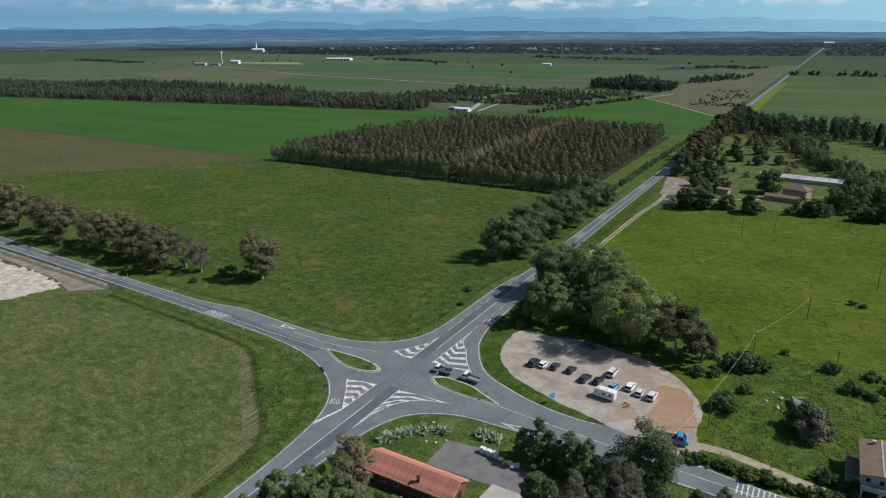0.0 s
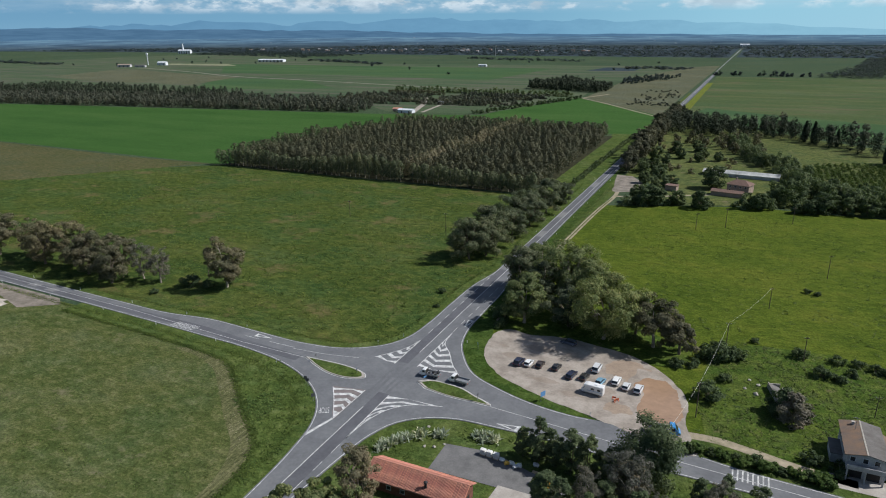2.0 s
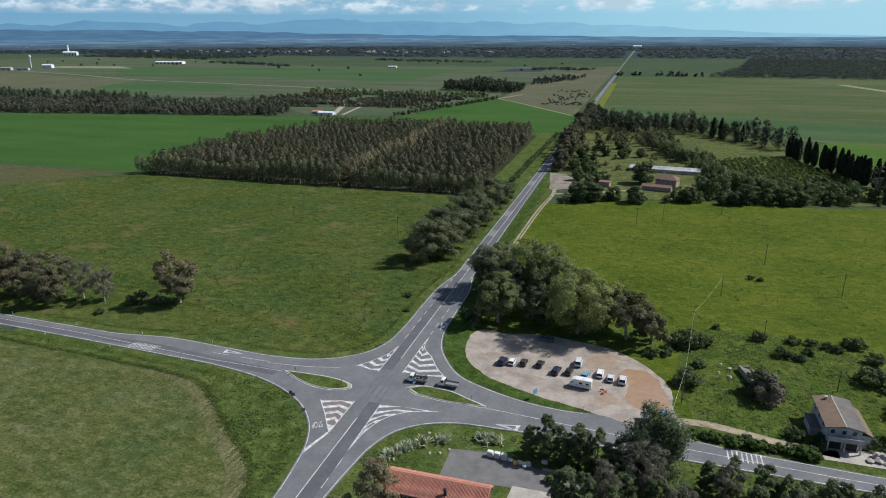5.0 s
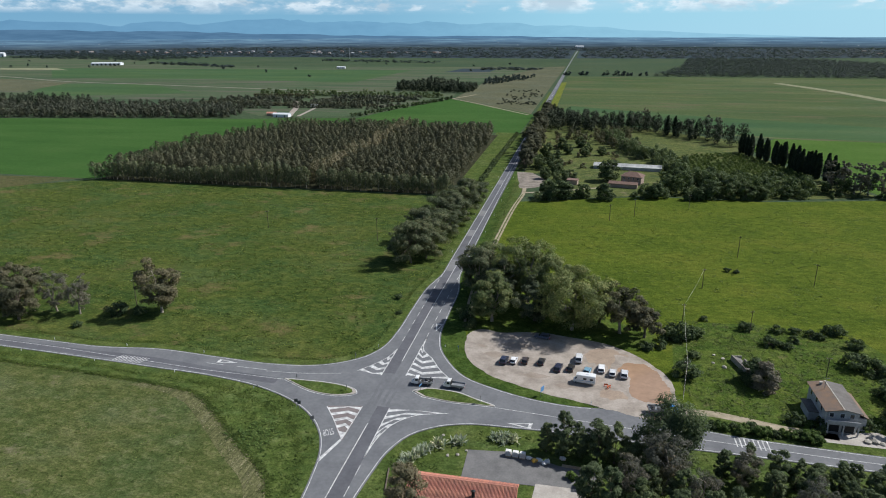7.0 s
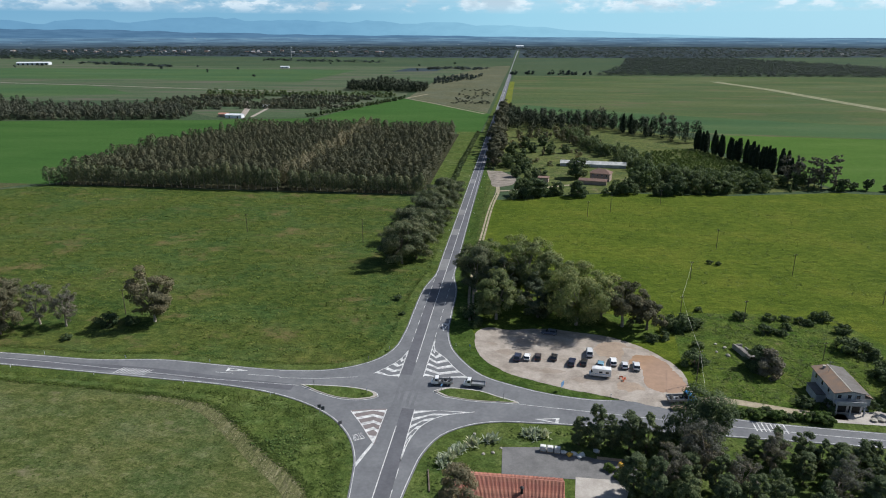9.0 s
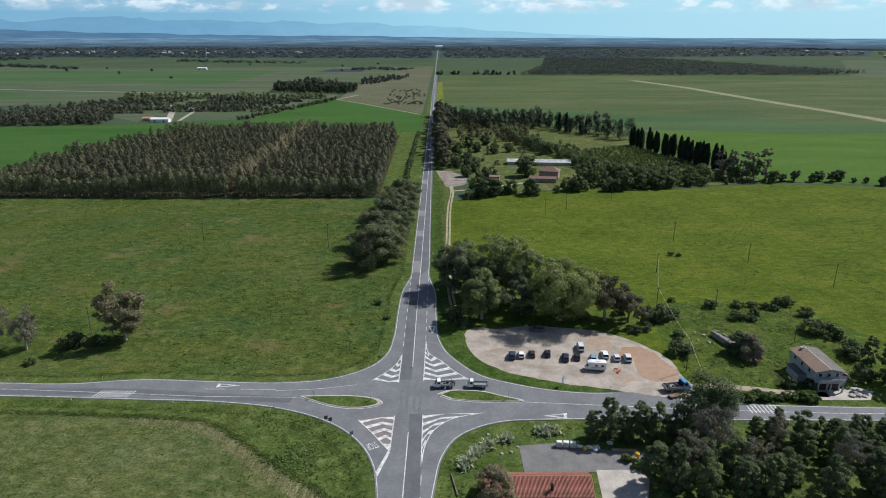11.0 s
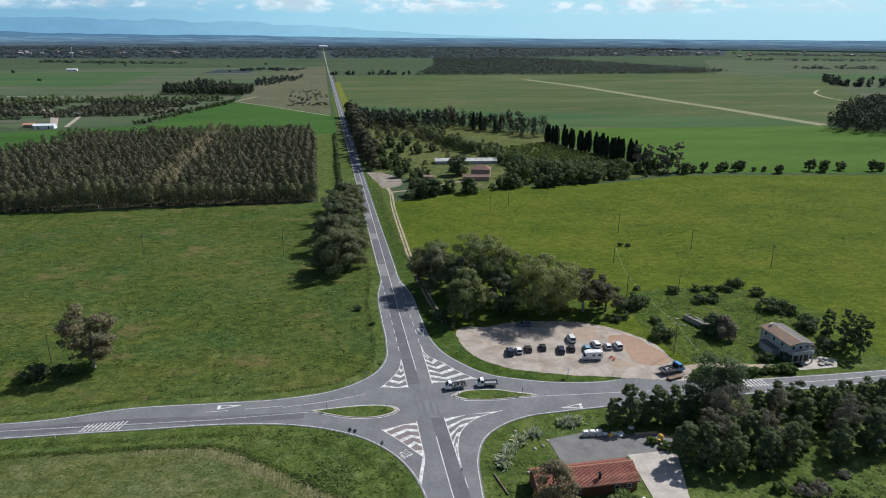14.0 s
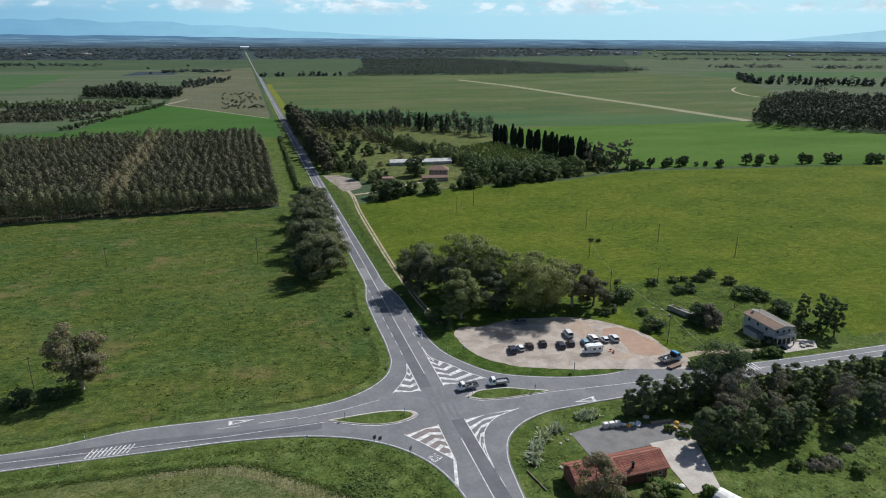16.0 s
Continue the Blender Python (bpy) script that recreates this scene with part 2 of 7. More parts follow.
M["leaf_belt"] = foliage_mat("woodland_belt_leaf", [(0.05, 0.058, 0.042), (0.07, 0.08, 0.058), (0.095, 0.1, 0.075)], 0.12, 1.15)
# Far woods: the blue of distance haze is put into both leaf colours.
M["leaf_far"] = foliage_mat("hazed_wood_leaf", [(0.034, 0.05, 0.056), (0.042, 0.06, 0.068), (0.052, 0.07, 0.078)], 0.4, 1.0)
M["leaf_distant"] = foliage_mat("hazed_distant_leaf", [(0.042, 0.06, 0.08), (0.05, 0.07, 0.092), (0.06, 0.082, 0.105)], 0.4, 1.0)
M["agave"] = foliage_mat("agave_leaf", [(0.24, 0.3, 0.22), (0.4, 0.44, 0.35), (0.62, 0.63, 0.53)], 0.3, 1.0)
M["tuft"] = foliage_mat("tussock", [(0.06, 0.1, 0.02), (0.085, 0.125, 0.03), (0.13, 0.155, 0.05)], gain=1.0)
M["dry"] = foliage_mat("dry_stalks", [(0.2, 0.19, 0.11), (0.28, 0.26, 0.17), (0.34, 0.32, 0.22)], 0.2, 1.0)
M["rank"] = foliage_mat("rank_grass", [(0.055, 0.085, 0.02), (0.08, 0.115, 0.026), (0.11, 0.145, 0.042)], 0.5, 1.35)


# ---- helpers for meshes ----
def part(name, bm, material, parent=None, label=""):
    me = bpy.data.meshes.new(name)
    bm.to_mesh(me)
    bm.free()
    return mesh_part(name, me, material, parent, label)


def mesh_part(name, me, material, parent=None, label=""):
    me.materials.clear()
    me.materials.append(material)
    ob = new(name, me)
    ob.parent = parent
    if label:
        tagged(ob, label)
    return ob


def raw(name, verts, faces, material, parent=None, label=""):
    me = bpy.data.meshes.new(name)
    me.from_pydata([tuple(v) for v in verts], [], [tuple(f) for f in faces])
    me.update()
    return mesh_part(name, me, material, parent, label)


def empty(name, m, label, category, group=""):
    ob = new(name)
    ob.matrix_world = m
    return tagged(ob, label, category, group)


def curve(pts, step=2.0):
    """A smooth line through the points; its bends follow the spacing of the points."""
    p = np.array(pts, float)
    h = np.linalg.norm(np.diff(p, axis=0), axis=1)
    s = np.diff(p, axis=0) / h[:, None]
    m = [s[0]] + [(s[i] * h[i + 1] + s[i + 1] * h[i]) / (h[i] + h[i + 1]) for i in range(len(s) - 1)] + [s[-1]]
    out = []
    for i in range(len(h)):
        k = max(1, min(14, int(h[i] / step)))
        for q in range(k):
            t = q / k
            out.append((2 * t ** 3 - 3 * t * t + 1) * p[i] + (t ** 3 - 2 * t * t + t) * h[i] * m[i] + (3 * t * t - 2 * t ** 3) * p[i + 1] + (t ** 3 - t * t) * h[i] * m[i + 1])
    out.append(p[-1])
    return out


def ragged(line, amp, step=0.6):
    """The closed smooth line with a worn, uneven edge."""
    out = []
    for i, p in enumerate(curve(list(line) + [line[0]], step)[:-1]):
        n = noise.noise_vector(Vector((p[0] * 0.45, p[1] * 0.45, amp))) + noise.noise_vector(Vector((p[0] * 1.3, p[1] * 1.3, amp))) * 0.5
        out.append((p[0] + n.x * amp, p[1] + n.y * amp))
    return out


def sheet(name, outline, z, material, label="", depth=0.0, kind="structure", parent=None):
    """A flat sheet with that outline; depth gives it an edge downwards."""
    bm = bmesh.new()
    vs = [bm.verts.new((float(x), float(y), z)) for x, y in outline]
    f = bm.faces.new(vs)
    bmesh.ops.recalc_face_normals(bm, faces=[f])
    if f.normal.z < 0:
        bmesh.ops.reverse_faces(bm, faces=[f])
    if depth:
        low = [bm.verts.new((v.co.x, v.co.y, z - depth)) for v in vs]
        for i in range(len(vs)):
            bm.faces.new((vs[i], vs[i - 1], low[i - 1], low[i]))
    bmesh.ops.triangulate(bm, faces=bm.faces[:])
    ob = part(name, bm, material, parent)
    return tagged(ob, label, kind=kind) if parent is None else ob


def strip_mesh(line, width, z, offset=0.0):
    p = np.array(line, float)
    d = np.gradient(p, axis=0)
    d /= np.linalg.norm(d, axis=1)[:, None] + 1e-9
    nrm = np.stack([-d[:, 1], d[:, 0]], 1)
    a, b = p + nrm * (offset + width / 2), p + nrm * (offset - width / 2)
    v = [(*q, z) for q in a] + [(*q, z) for q in b]
    k = len(p)
    return v, [(i, k + i, k + i + 1, i + 1) for i in range(k - 1)]


def strip(name, line, width, z, material, offset=0.0, label="", kind="structure"):
    ob = raw(name, *strip_mesh(line, width, z, offset), material)
    return tagged(ob, label, kind=kind)


# ---- ground, fields ----
def disc(name, radius, z, material):
    vs, fs = [(0, 0, z)], []
    k = 96
    rings = [60, 160, 350, 800, 1800, radius]
    for r in rings:
        vs += [(r * math.cos(2 * math.pi * i / k), r * math.sin(2 * math.pi * i / k), z) for i in range(k)]
    for i in range(k):
        j = (i + 1) % k
        fs.append((0, 1 + i, 1 + j))
        for q in range(len(rings) - 1):
            fs.append((1 + q * k + i, 1 + (q + 1) * k + i, 1 + (q + 1) * k + j, 1 + q * k + j))
    return raw(name, vs, fs, material)


tagged(disc("ground", 4950, 0.0, M["ground"]), "flat plain of pasture and scrub reaching the horizon", kind="structure")

FIELDS = [
    ("ground_meadow", "meadow_nw", [(-3, 4), (-3, 205), (-250, 207), (-330, 150), (-420, 40), (-240, 9)], 0.04, "green meadow with tussocks and dry patches"),
    ("ground_brown_pasture", "brown", [(-262, 209), (-330, 205), (-480, 212), (-900, 205), (-900, 40), (-420, 38), (-326, 130)], 0.05, "brownish dry pasture beside the meadow"),
    ("ground_wheat", "wheat", [(-255, 208), (-480, 216), (-1300, 200), (-1300, 365), (-990, 394), (-630, 456), (-318, 505), (-190, 538), (-166, 715), (-136, 768), (-8, 598), (-10, 455), (-30, 455)], 0.06, "bright green field of young wheat"),
    ("ground_pasture", "meadow_ne", [(12, 25), (12, 200), (45, 212), (80, 225), (143, 225), (205, 240), (400, 212), (700, 150), (700, -6), (130, -4), (75, 4)], 0.04, "vivid green pasture with yellowish tint"),
    ("ground_rough_grass", "rough", [(76, 3), (100, -2), (128, -3), (140, 20), (128, 52), (104, 60), (84, 58), (74, 46), (72, 24)], 0.055, "rank dark grass with weeds round the bushes"),
    ("ground_fallow", "field_sw", [(-4, -20), (-40, -4), (-240, 3), (-500, 10), (-500, -600), (-3, -600)], 0.04, "fallow grass field with pale weeds"),
    ("ground_southeast_lawn", "verge", [(4, -14), (22, -10), (240, -12), (240, -600), (4, -600)], 0.05, "lush grass round the yard"),
    ("ground_roadside_strip", "verge", [(-3, 200), (-26, 205), (-31, 456), (-3, 456)], 0.07, "green grass strip between plantation and road"),
    ("ground_plantation_floor", "shaded_floor", [(-250, 208), (-26, 208), (-28, 440), (-190, 425), (-205, 432)], 0.09, "bare ground beneath the plantation, darkened for tree shade"),
    ("ground_scrub", "scrub", [(-132, 772), (-12, 604), (-8, 1750), (-70, 1690), (-140, 1200)], 0.07, "grey scrubland with low bushes"),
    ("ground_orchard", "farfield", [(-300, 530), (-193, 552), (-136, 770), (-160, 1000), (-340, 1000), (-460, 900), (-420, 640)], 0.08, "grassy orchard ground"),
    ("ground_wide_pasture", "plain_e", [(8, 590), (8, 1312), (620, 1320), (900, 1310), (990, 1060), (700, 620), (470, 440), (205, 460), (60, 520)], 0.06, "wide pasture with brownish and green bands"),
    ("ground_east_wheat", "wheat_east", [(170, 400), (205, 460), (330, 450), (470, 440), (530, 330), (1400, 240), (1400, 160), (400, 214), (208, 248)], 0.08, "bright green wheat strip"),
    ("ground_far_fields", "farfield", [(-10, 1760), (-45, 1200), (-240, 1030), (-480, 700), (-900, 640), (-2300, 540), (-2300, 2150), (-1900, 2230), (-930, 1640), (-60, 1700)], 0.05, "far green and fallow fields"),
    ("ground_far_east_fields", "farfield", [(990, 1060), (910, 940), (700, 620), (540, 335), (1500, 245), (3300, 300), (3600, 2100), (1400, 2200), (900, 1312)], 0.05, "far fields in green and pale bands"),
    ("ground_far_crop", "far_green", [(-1250, 1480), (-380, 1500), (-382, 1059), (-700, 1100), (-1068, 1092), (-1404, 1470)], 0.075, "long bright green far field"),
    ("ground_far_crop", "far_green", [(-931, 935), (-737, 958), (-550, 795), (-690, 721), (-780, 714)], 0.08, "bright green field behind the tree belt"),
    ("ground_far_crop", "far_green", [(990, 1100), (1216, 1028), (1800, 900), (1700, 1180), (1455, 1255), (1000, 1300)], 0.08, "green far field beyond the windbreak"),
    ("ground_green_pasture", "far_green", [(12, 600), (60, 530), (205, 470), (330, 455), (470, 446), (465, 520), (300, 560), (120, 640), (30, 700)], 0.07, "greener near part of the wide pasture"),
    ("ground_far_woodland", "woodfloor", [(-4200, 2450), (-2300, 2500), (-1200, 2420), (-10, 2360), (-10, 4700), (-1500, 4500), (-3300, 3600)], 0.06, "floor of far woodland, dark blue-grey with painted haze"),
    ("ground_far_woodland_east", "woodfloor", [(10, 2400), (420, 2420), (1800, 2680), (2600, 3900), (10, 4700)], 0.06, "floor of far woodland, dark blue-grey with painted haze"),
    ("ground_far_rough", "scrub", [(-1334, 841), (-1463, 1150), (-916, 972), (-843, 778), (-1093, 780)], 0.085, "greyish rough grazing behind the tree belt"),
    ("ground_far_pale_field", "stubble_pale", [(-1584, 1375), (-1608, 1450), (-1400, 1480), (-1275, 1379)], 0.085, "narrow pale bare field on the plain"),
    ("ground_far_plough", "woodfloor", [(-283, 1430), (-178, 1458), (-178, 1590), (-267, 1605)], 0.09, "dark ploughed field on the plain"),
    ("ground_garden", "garden", [(10, 275), (22, 278), (42, 212), (80, 228), (143, 228), (205, 248), (165, 380), (175, 440), (110, 500), (8, 590)], 0.09, "overgrown farm garden with dry patches"),
]
for nm, mt, pts, z, lab in FIELDS:
    sheet(nm, pts, z, M[mt], lab)
sheet("ground_sandpit", ragged([(-230, -2), (-190, -5), (-156, -7), (-143, -11), (-146, -24), (-178, -30), (-260, -36), (-330, -20), (-300, -3)], 2.4, 1.5), 0.09, M["sand"], "pale sand and rubble of a cleared plot")
sheet("ground_sandpit_margin", [(-240, 4.0), (-130, 0.5), (-125, -3), (-136, -10.5), (-152, -6), (-195, -3), (-240, -1)], 0.07, M["forecourt"], "brownish trodden margin beside the road")
strip("ground_track_field", [(-134, 771), (-84, 702), (-50, 650), (-14, 596)], 2.6, 0.12, M["track"], label="pale dirt track between fields")
strip("ground_track_far", curve([(-134, 772), (-124, 800), (-112, 840)], 20), 3.5, 0.12, M["track"], label="pale dirt track to the wood")
strip("ground_track_east", [(478, 446), (464, 609), (443, 767), (421, 984), (382, 1159)], 17, 0.12, M["stubble_pale"], label="pale dirt track across the pasture")
strip("ground_track_west", curve([(-1478, 1213), (-1154, 1091), (-930, 989), (-738, 949), (-580, 912), (-300, 850)], 40), 7, 0.13, M["forecourt"], label="brown track with banks across far fields")
strip("ground_track_wood", curve([(800, 850), (783, 835), (723, 755), (704, 706), (702, 674)], 20), 4, 0.13, M["track"], label="sandy track bending beside the dense wood")
strip("ground_flower_verge", [(8.5, 640), (8, 1120)], 9, 0.11, M["yellow"], label="yellow flowering strip beside the road")

# ---- roads ----
EDGE_SE = [np.array((3.7, -600.0))] + curve([(3.7, -160), (3.7, -62), (5.3, -46), (6.6, -33), (7.9, -25), (11, -18.1), (16, -13.9), (22.7, -11.4), (31, -10.8), (60, -10.9), (100, -11.4), (134, -12), (520, -22)])
EDGE_NE = curve([(520, -16), (134, -6.2), (100, -5), (80, -3.6), (66, -0.8), (55, 1.6), (45.8, 1.4), (36, 2.8), (27, 5.8), (18.5, 10.2), (12.4, 18), (9.3, 24), (7.3, 32), (6.5, 48), (6.0, 69), (3.7, 84), (3.6, 96), (3.6, 4300)])
EDGE_NW = curve([(-3.6, 4300), (-3.5, 96), (-3.5, 85), (-5.9, 69), (-6.4, 50), (-6.6, 32), (-7.6, 23), (-10.2, 17), (-15, 12.2), (-22, 8.6), (-33, 6.9), (-50, 7.5), (-70, 8.6), (-88, 6.6), (-104, 7.0), (-228, 12.6), (-640, 31)])
EDGE_SW = curve([(-640, 24), (-212, 4.6), (-155, 2.4), (-100, 0.2), (-66, -1.6), (-45, -3.0), (-33, -5.2), (-23.4, -8.8), (-15, -14.4), (-9.3, -21.6), (-6.7, -28), (-5.3, -36), (-4.2, -48), (-3.8, -62), (-3.8, -160)]) + [np.array((-3.8, -600.0))]
road = sheet("road", EDGE_SE + EDGE_NE + EDGE_NW + EDGE_SW, 0.16, M["asphalt"], "grey asphalt crossroads with worn surface", 0.16)
sheet("road_main_lane", [(-3.0, 8), (0.0, 8), (0.0, 84), (3.1, 92), (3.1, 1400), (-3.1, 1400), (-3.1, 84), (-3.0, 30)], 0.168, M["asphalt_dark"], "darker asphalt of the straight main road")
strip("road_west_lane", curve([(-330, 13.5), (-228, 10.2), (-113, 3.2), (-92, 2.6), (-67, 2.0), (-44, -0.6), (-29, -1.6)], 4), 3.0, 0.167, M["asphalt_dark"], label="darker asphalt lane of the western arm")
sheet("road_south_lane", [(0.2, -600), (3.4, -600), (3.4, -30), (3.2, -8), (0.2, -8)], 0.168, M["asphalt_dark"], "darker asphalt of the southern arm")
for y0, y1, x0, x1 in ((88, 101, -3.0, 0.0), (134, 143, -3.0, 0.0), (168, 178, -3, 0), (240, 252, -3, 0), (330, 345, 0, 3)):
    sheet("road_patch", [(x0, y0), (x1, y0), (x1, y1), (x0, y1)], 0.174, M["patch"], "paler repaired patch of asphalt")

for x, y0, y1 in ((-2.2, -7.6, 7.2), (-0.7, -8, 7.4), (1.1, -7.4, 7.0), (2.5, -7.6, 6.4)):
    strip("road_tyre_marks", [(x + 0.12 * math.sin(0.7 * y + x), y) for y in np.arange(y0, y1, 0.8)], 0.75, 0.1715, M["tyre_dark"], label="darker tyre-worn streak across the crossing")
for x, y, turn in ((-150, 5.4, -3), (-139.5, 4.6, -3)):
    c, q = math.cos(radians(turn)), math.sin(radians(turn))
    sheet("road_patch", [(x + a * c - b * q, y + a * q + b * c) for a, b in ((-3.2, -1.2), (1.8, -1.2), (3.2, 1.2), (-1.8, 1.2))], 0.174, M["patch"], "paler repaired patch of asphalt")
OUTER = curve([(-120, -6), (-97, -7), (-75, -8), (-62, -9), (-52, -10.2), (-45, -12), (-38, -17.5), (-26, -28), (-14, -38.5), (-9.5, -50), (-9, -60), (-9, -160)]) + [np.array((-9.0, -600.0))]
INNER = curve([(-66, -10.8), (-54, -12.6), (-46.5, -15.8), (-39.5, -21.5), (-28, -32), (-17, -42), (-13.2, -51), (-12.6, -64), (-12.6, -90)])
sheet("ground_stubble", [p for p in OUTER if p[0] > -64 and p[1] > -90] + INNER[::-1], 0.07, M["stubble"], "strip of mown pale stubble along the field's edge")
sheet("ground_ditch_verge", [p for p in EDGE_SW if p[0] > -121] + OUTER[::-1], 0.08, M["verge"], "rank green grass between road and field")
for e, x0, nm in ((EDGE_NW, -3.5, "west"), (EDGE_NE, 3.5, "east")):
    s = -1 if nm == "west" else 1
    strip("ground_verge_" + nm, [(s * 5.8, 90), (s * 5.6, 200), (s * 5.6, 600), (s * 5.6, 900)], 4.4, 0.1, M["verge"], label="pale green grass verge beside the main road")
strip("ground_verge_northwest", [p for p in EDGE_NW if abs(p[0]) < 260 and p[1] < 86], 3.0, 0.1, M["verge"], -1.5, "green grass verge beside the road")

strip("ground_verge_northeast", [p for p in EDGE_NE if p[0] > 66], 7.0, 0.1, M["verge"], -3.5, "green grass verge beside the eastern road")
strip("ground_verge_track", [(8.6, 86), (8.6, 140), (9.4, 200), (10.5, 262)], 6.0, 0.094, M["verge"], label="rough grass between road and dirt track")

ZM = 0.18


def trim(line, cond):
    return [p for p in line if cond(p)]


def marking(name, v, f, label):
    return tagged(raw(name, v, f, M["marking"]), label, kind="structure")


def paint_line(line, width=0.18, offset=0.0, label="white painted edge line"):
    return marking("trim_road_line", *strip_mesh(line, width, ZM, offset), label)


for e in (EDGE_SE, EDGE_NE, EDGE_NW, EDGE_SW):
    if e is EDGE_NE:
        paint_line(trim(e, lambda p: p[0] > 64), 0.16, 0.4)
        paint_line(trim(e, lambda p: p[0] < 52), 0.17, 0.4)
    else:
        paint_line(e, 0.17, 0.4)


def dashes(x0, y0, x1, y1, on, off, w=0.16, label="white dashed lane line"):
    d = np.array((x1 - x0, y1 - y0), float)
    n = np.linalg.norm(d)
    d /= n
    s, v, f = 0.0, [], []
    while s < n:
        a, b = np.array((x0, y0)) + d * s, np.array((x0, y0)) + d * min(s + on, n)
        q = np.array((-d[1], d[0])) * w / 2
        k = len(v)
        v += [(*(a + q), ZM), (*(a - q), ZM), (*(b - q), ZM), (*(b + q), ZM)]
        f.append((k, k + 1, k + 2, k + 3))
        s += on + off
    return marking("trim_lane_dashes", v, f, label)


def quad_line(pts, w=0.18, label="white painted line"):
    return paint_line(pts, w, 0, label)


quad_line([(0.0, 15), (-0.1, 50), (0.1, 100), (0.1, 1500)], 0.2, "white solid centre line")
quad_line([(0.2, -15.4), (0.1, -34), (0.0, -600)], 0.2, "white solid centre line")
dashes(-3.15, 27, -3.15, 84, 3, 3)
dashes(3.2, 31, 3.2, 84, 3, 3)
dashes(3.5, -30.5, 3.4, -62, 3.2, 3.4)
dashes(-34, 3.2, -52, 3.5, 9, 4)
quad_line(curve([(-34, 2.6), (-24, 3.4), (-14, 5.4)]), 0.16)
quad_line([(-26, -0.6), (-50, -0.1), (-100, 3.6), (-230, 8.6), (-640, 27.5)], 0.16, "white centre line of the western road")
quad_line([(28, -3.0), (50, -4.8), (70, -6.5), (100, -8.2), (134, -9), (520, -19)], 0.16, "white centre line of the eastern road")


def gore(corners, n_bars, name="trim_hatched_gore"):
    """A hatched island painted on the road: outline, solid tip and V-shaped bars between a straight side and a curved side."""
    side, bend = [curve(c, 0.6) for c in corners]
    v, f = [], []

    def at(line, t):
        i = min(int(t * (len(line) - 1)), len(line) - 2)
        return line[i] * (1 - (t * (len(line) - 1) - i)) + line[i + 1] * (t * (len(line) - 1) - i)

    def quad(*p):
        k = len(v)
        v.extend([(q[0], q[1], ZM) for q in p])
        f.append((k, k + 1, k + 2, k + 3))
    tip = 0.2
    for i in range(6):
        a, b = tip * i / 6, tip * (i + 1) / 6
        quad(at(side, a), at(side, b), at(bend, b), at(bend, a))
    for i in range(n_bars):
        a = tip + (1 - tip) * (i + 0.45) / n_bars
        b = a + (1 - tip) * 0.4 / n_bars
        kink = 0.09
        m0, m1 = (at(side, min(1, a + kink)) * 0.62 + at(bend, min(1, a + kink)) * 0.38), (at(side, min(1, b + kink)) * 0.62 + at(bend, min(1, b + kink)) * 0.38)
        quad(at(side, a), at(side, min(1, b)), m1, m0)
        quad(m0, m1, at(bend, min(1, b)), at(bend, a))
    for line in (side, bend):
        sv, sf = strip_mesh(line, 0.22, ZM + 0.004)
        k = len(v)
        v.extend(sv)
        f.extend([tuple(k + q for q in face) for face in sf])
    return marking(name, v, f, "white chevron hatching painted on asphalt")


gore(([(-3.2, 22), (-3.3, 6.4)], [(-3.2, 22), (-4.6, 16.2), (-7.2, 11.6), (-10.2, 7.6)]), 4)
gore(([(3.3, 30.2), (3.1, 7.5)], [(3.3, 30.2), (4.2, 23), (8.0, 17.8), (10.8, 13), (15, 7.8)]), 6)
sheet("road_worn_patch", [(-3.2, -23), (-3.2, -8.6), (-11.8, -10.3), (-8.2, -15.6), (-5, -20.8)], 0.172, M["worn_red"], "reddish worn asphalt beneath the hatching")
gore(([(-3.5, -22.6), (-3.3, -8.9)], [(-3.5, -22.6), (-4.8, -20.6), (-8.0, -15.6), (-11.6, -10.6)]), 4)
gore(([(3.4, -28), (3.3, -8.3)], [(3.4, -28), (4.2, -20), (6.4, -14), (9.6, -10.6), (17.6, -7.6)]), 5)


def bars(pts_a, pts_b, n, w, label):
    v, f = [], []
    a0, a1, b0, b1 = [np.array(q, float) for q in (*pts_a, *pts_b)]
    for i in range(n):
        t = i / (n - 1)
        a, b = a0 + (a1 - a0) * t, b0 + (b1 - b0) * t
        d = (a1 - a0) / np.linalg.norm(a1 - a0) * w / 2
        k = len(v)
        v += [(*(a - d), ZM), (*(a + d), ZM), (*(b + d), ZM), (*(b - d), ZM)]
        f.append((k, k + 1, k + 2, k + 3))
    marking("trim_rumble_bars", v, f, label)


bars(((-78.5, -0.1), (-70.3, -0.4)), ((-77.3, 3.0), (-69.0, 2.7)), 10, 0.35, "ten slanting white warning bars across the lane")
bars(((81.4, -4.2), (88, -4.5)), ((81.4, -8.0), (88, -8.4)), 8, 0.3, "white warning bars across the lane")


def ring(pts, w, label):
    p = [np.array(q, float) for q in pts]
    c = sum(p) / len(p)
    v, f = [], []
    for q in p:
        inner = c + (q - c) * (1 - w)
        v += [(*q, ZM), (*inner, ZM)]
    k = len(p)
    for i in range(k):
        j = (i + 1) % k
        f.append((2 * i, 2 * j, 2 * j + 1, 2 * i + 1))
    marking("trim_yield_triangle", v, f, label)


ring([(3.9, 40.8), (6.3, 40.7), (5.0, 35.2)], 0.45, "white give-way triangle painted on the lane")
ring([(31.6, -9.0), (37.4, -7.9), (37.0, -10.2)], 0.42, "white give-way triangle painted on the lane")
ring([(-43.5, 5.2), (-49.5, 6.2), (-49.5, 4.2)], 0.42, "worn white give-way triangle on the lane")
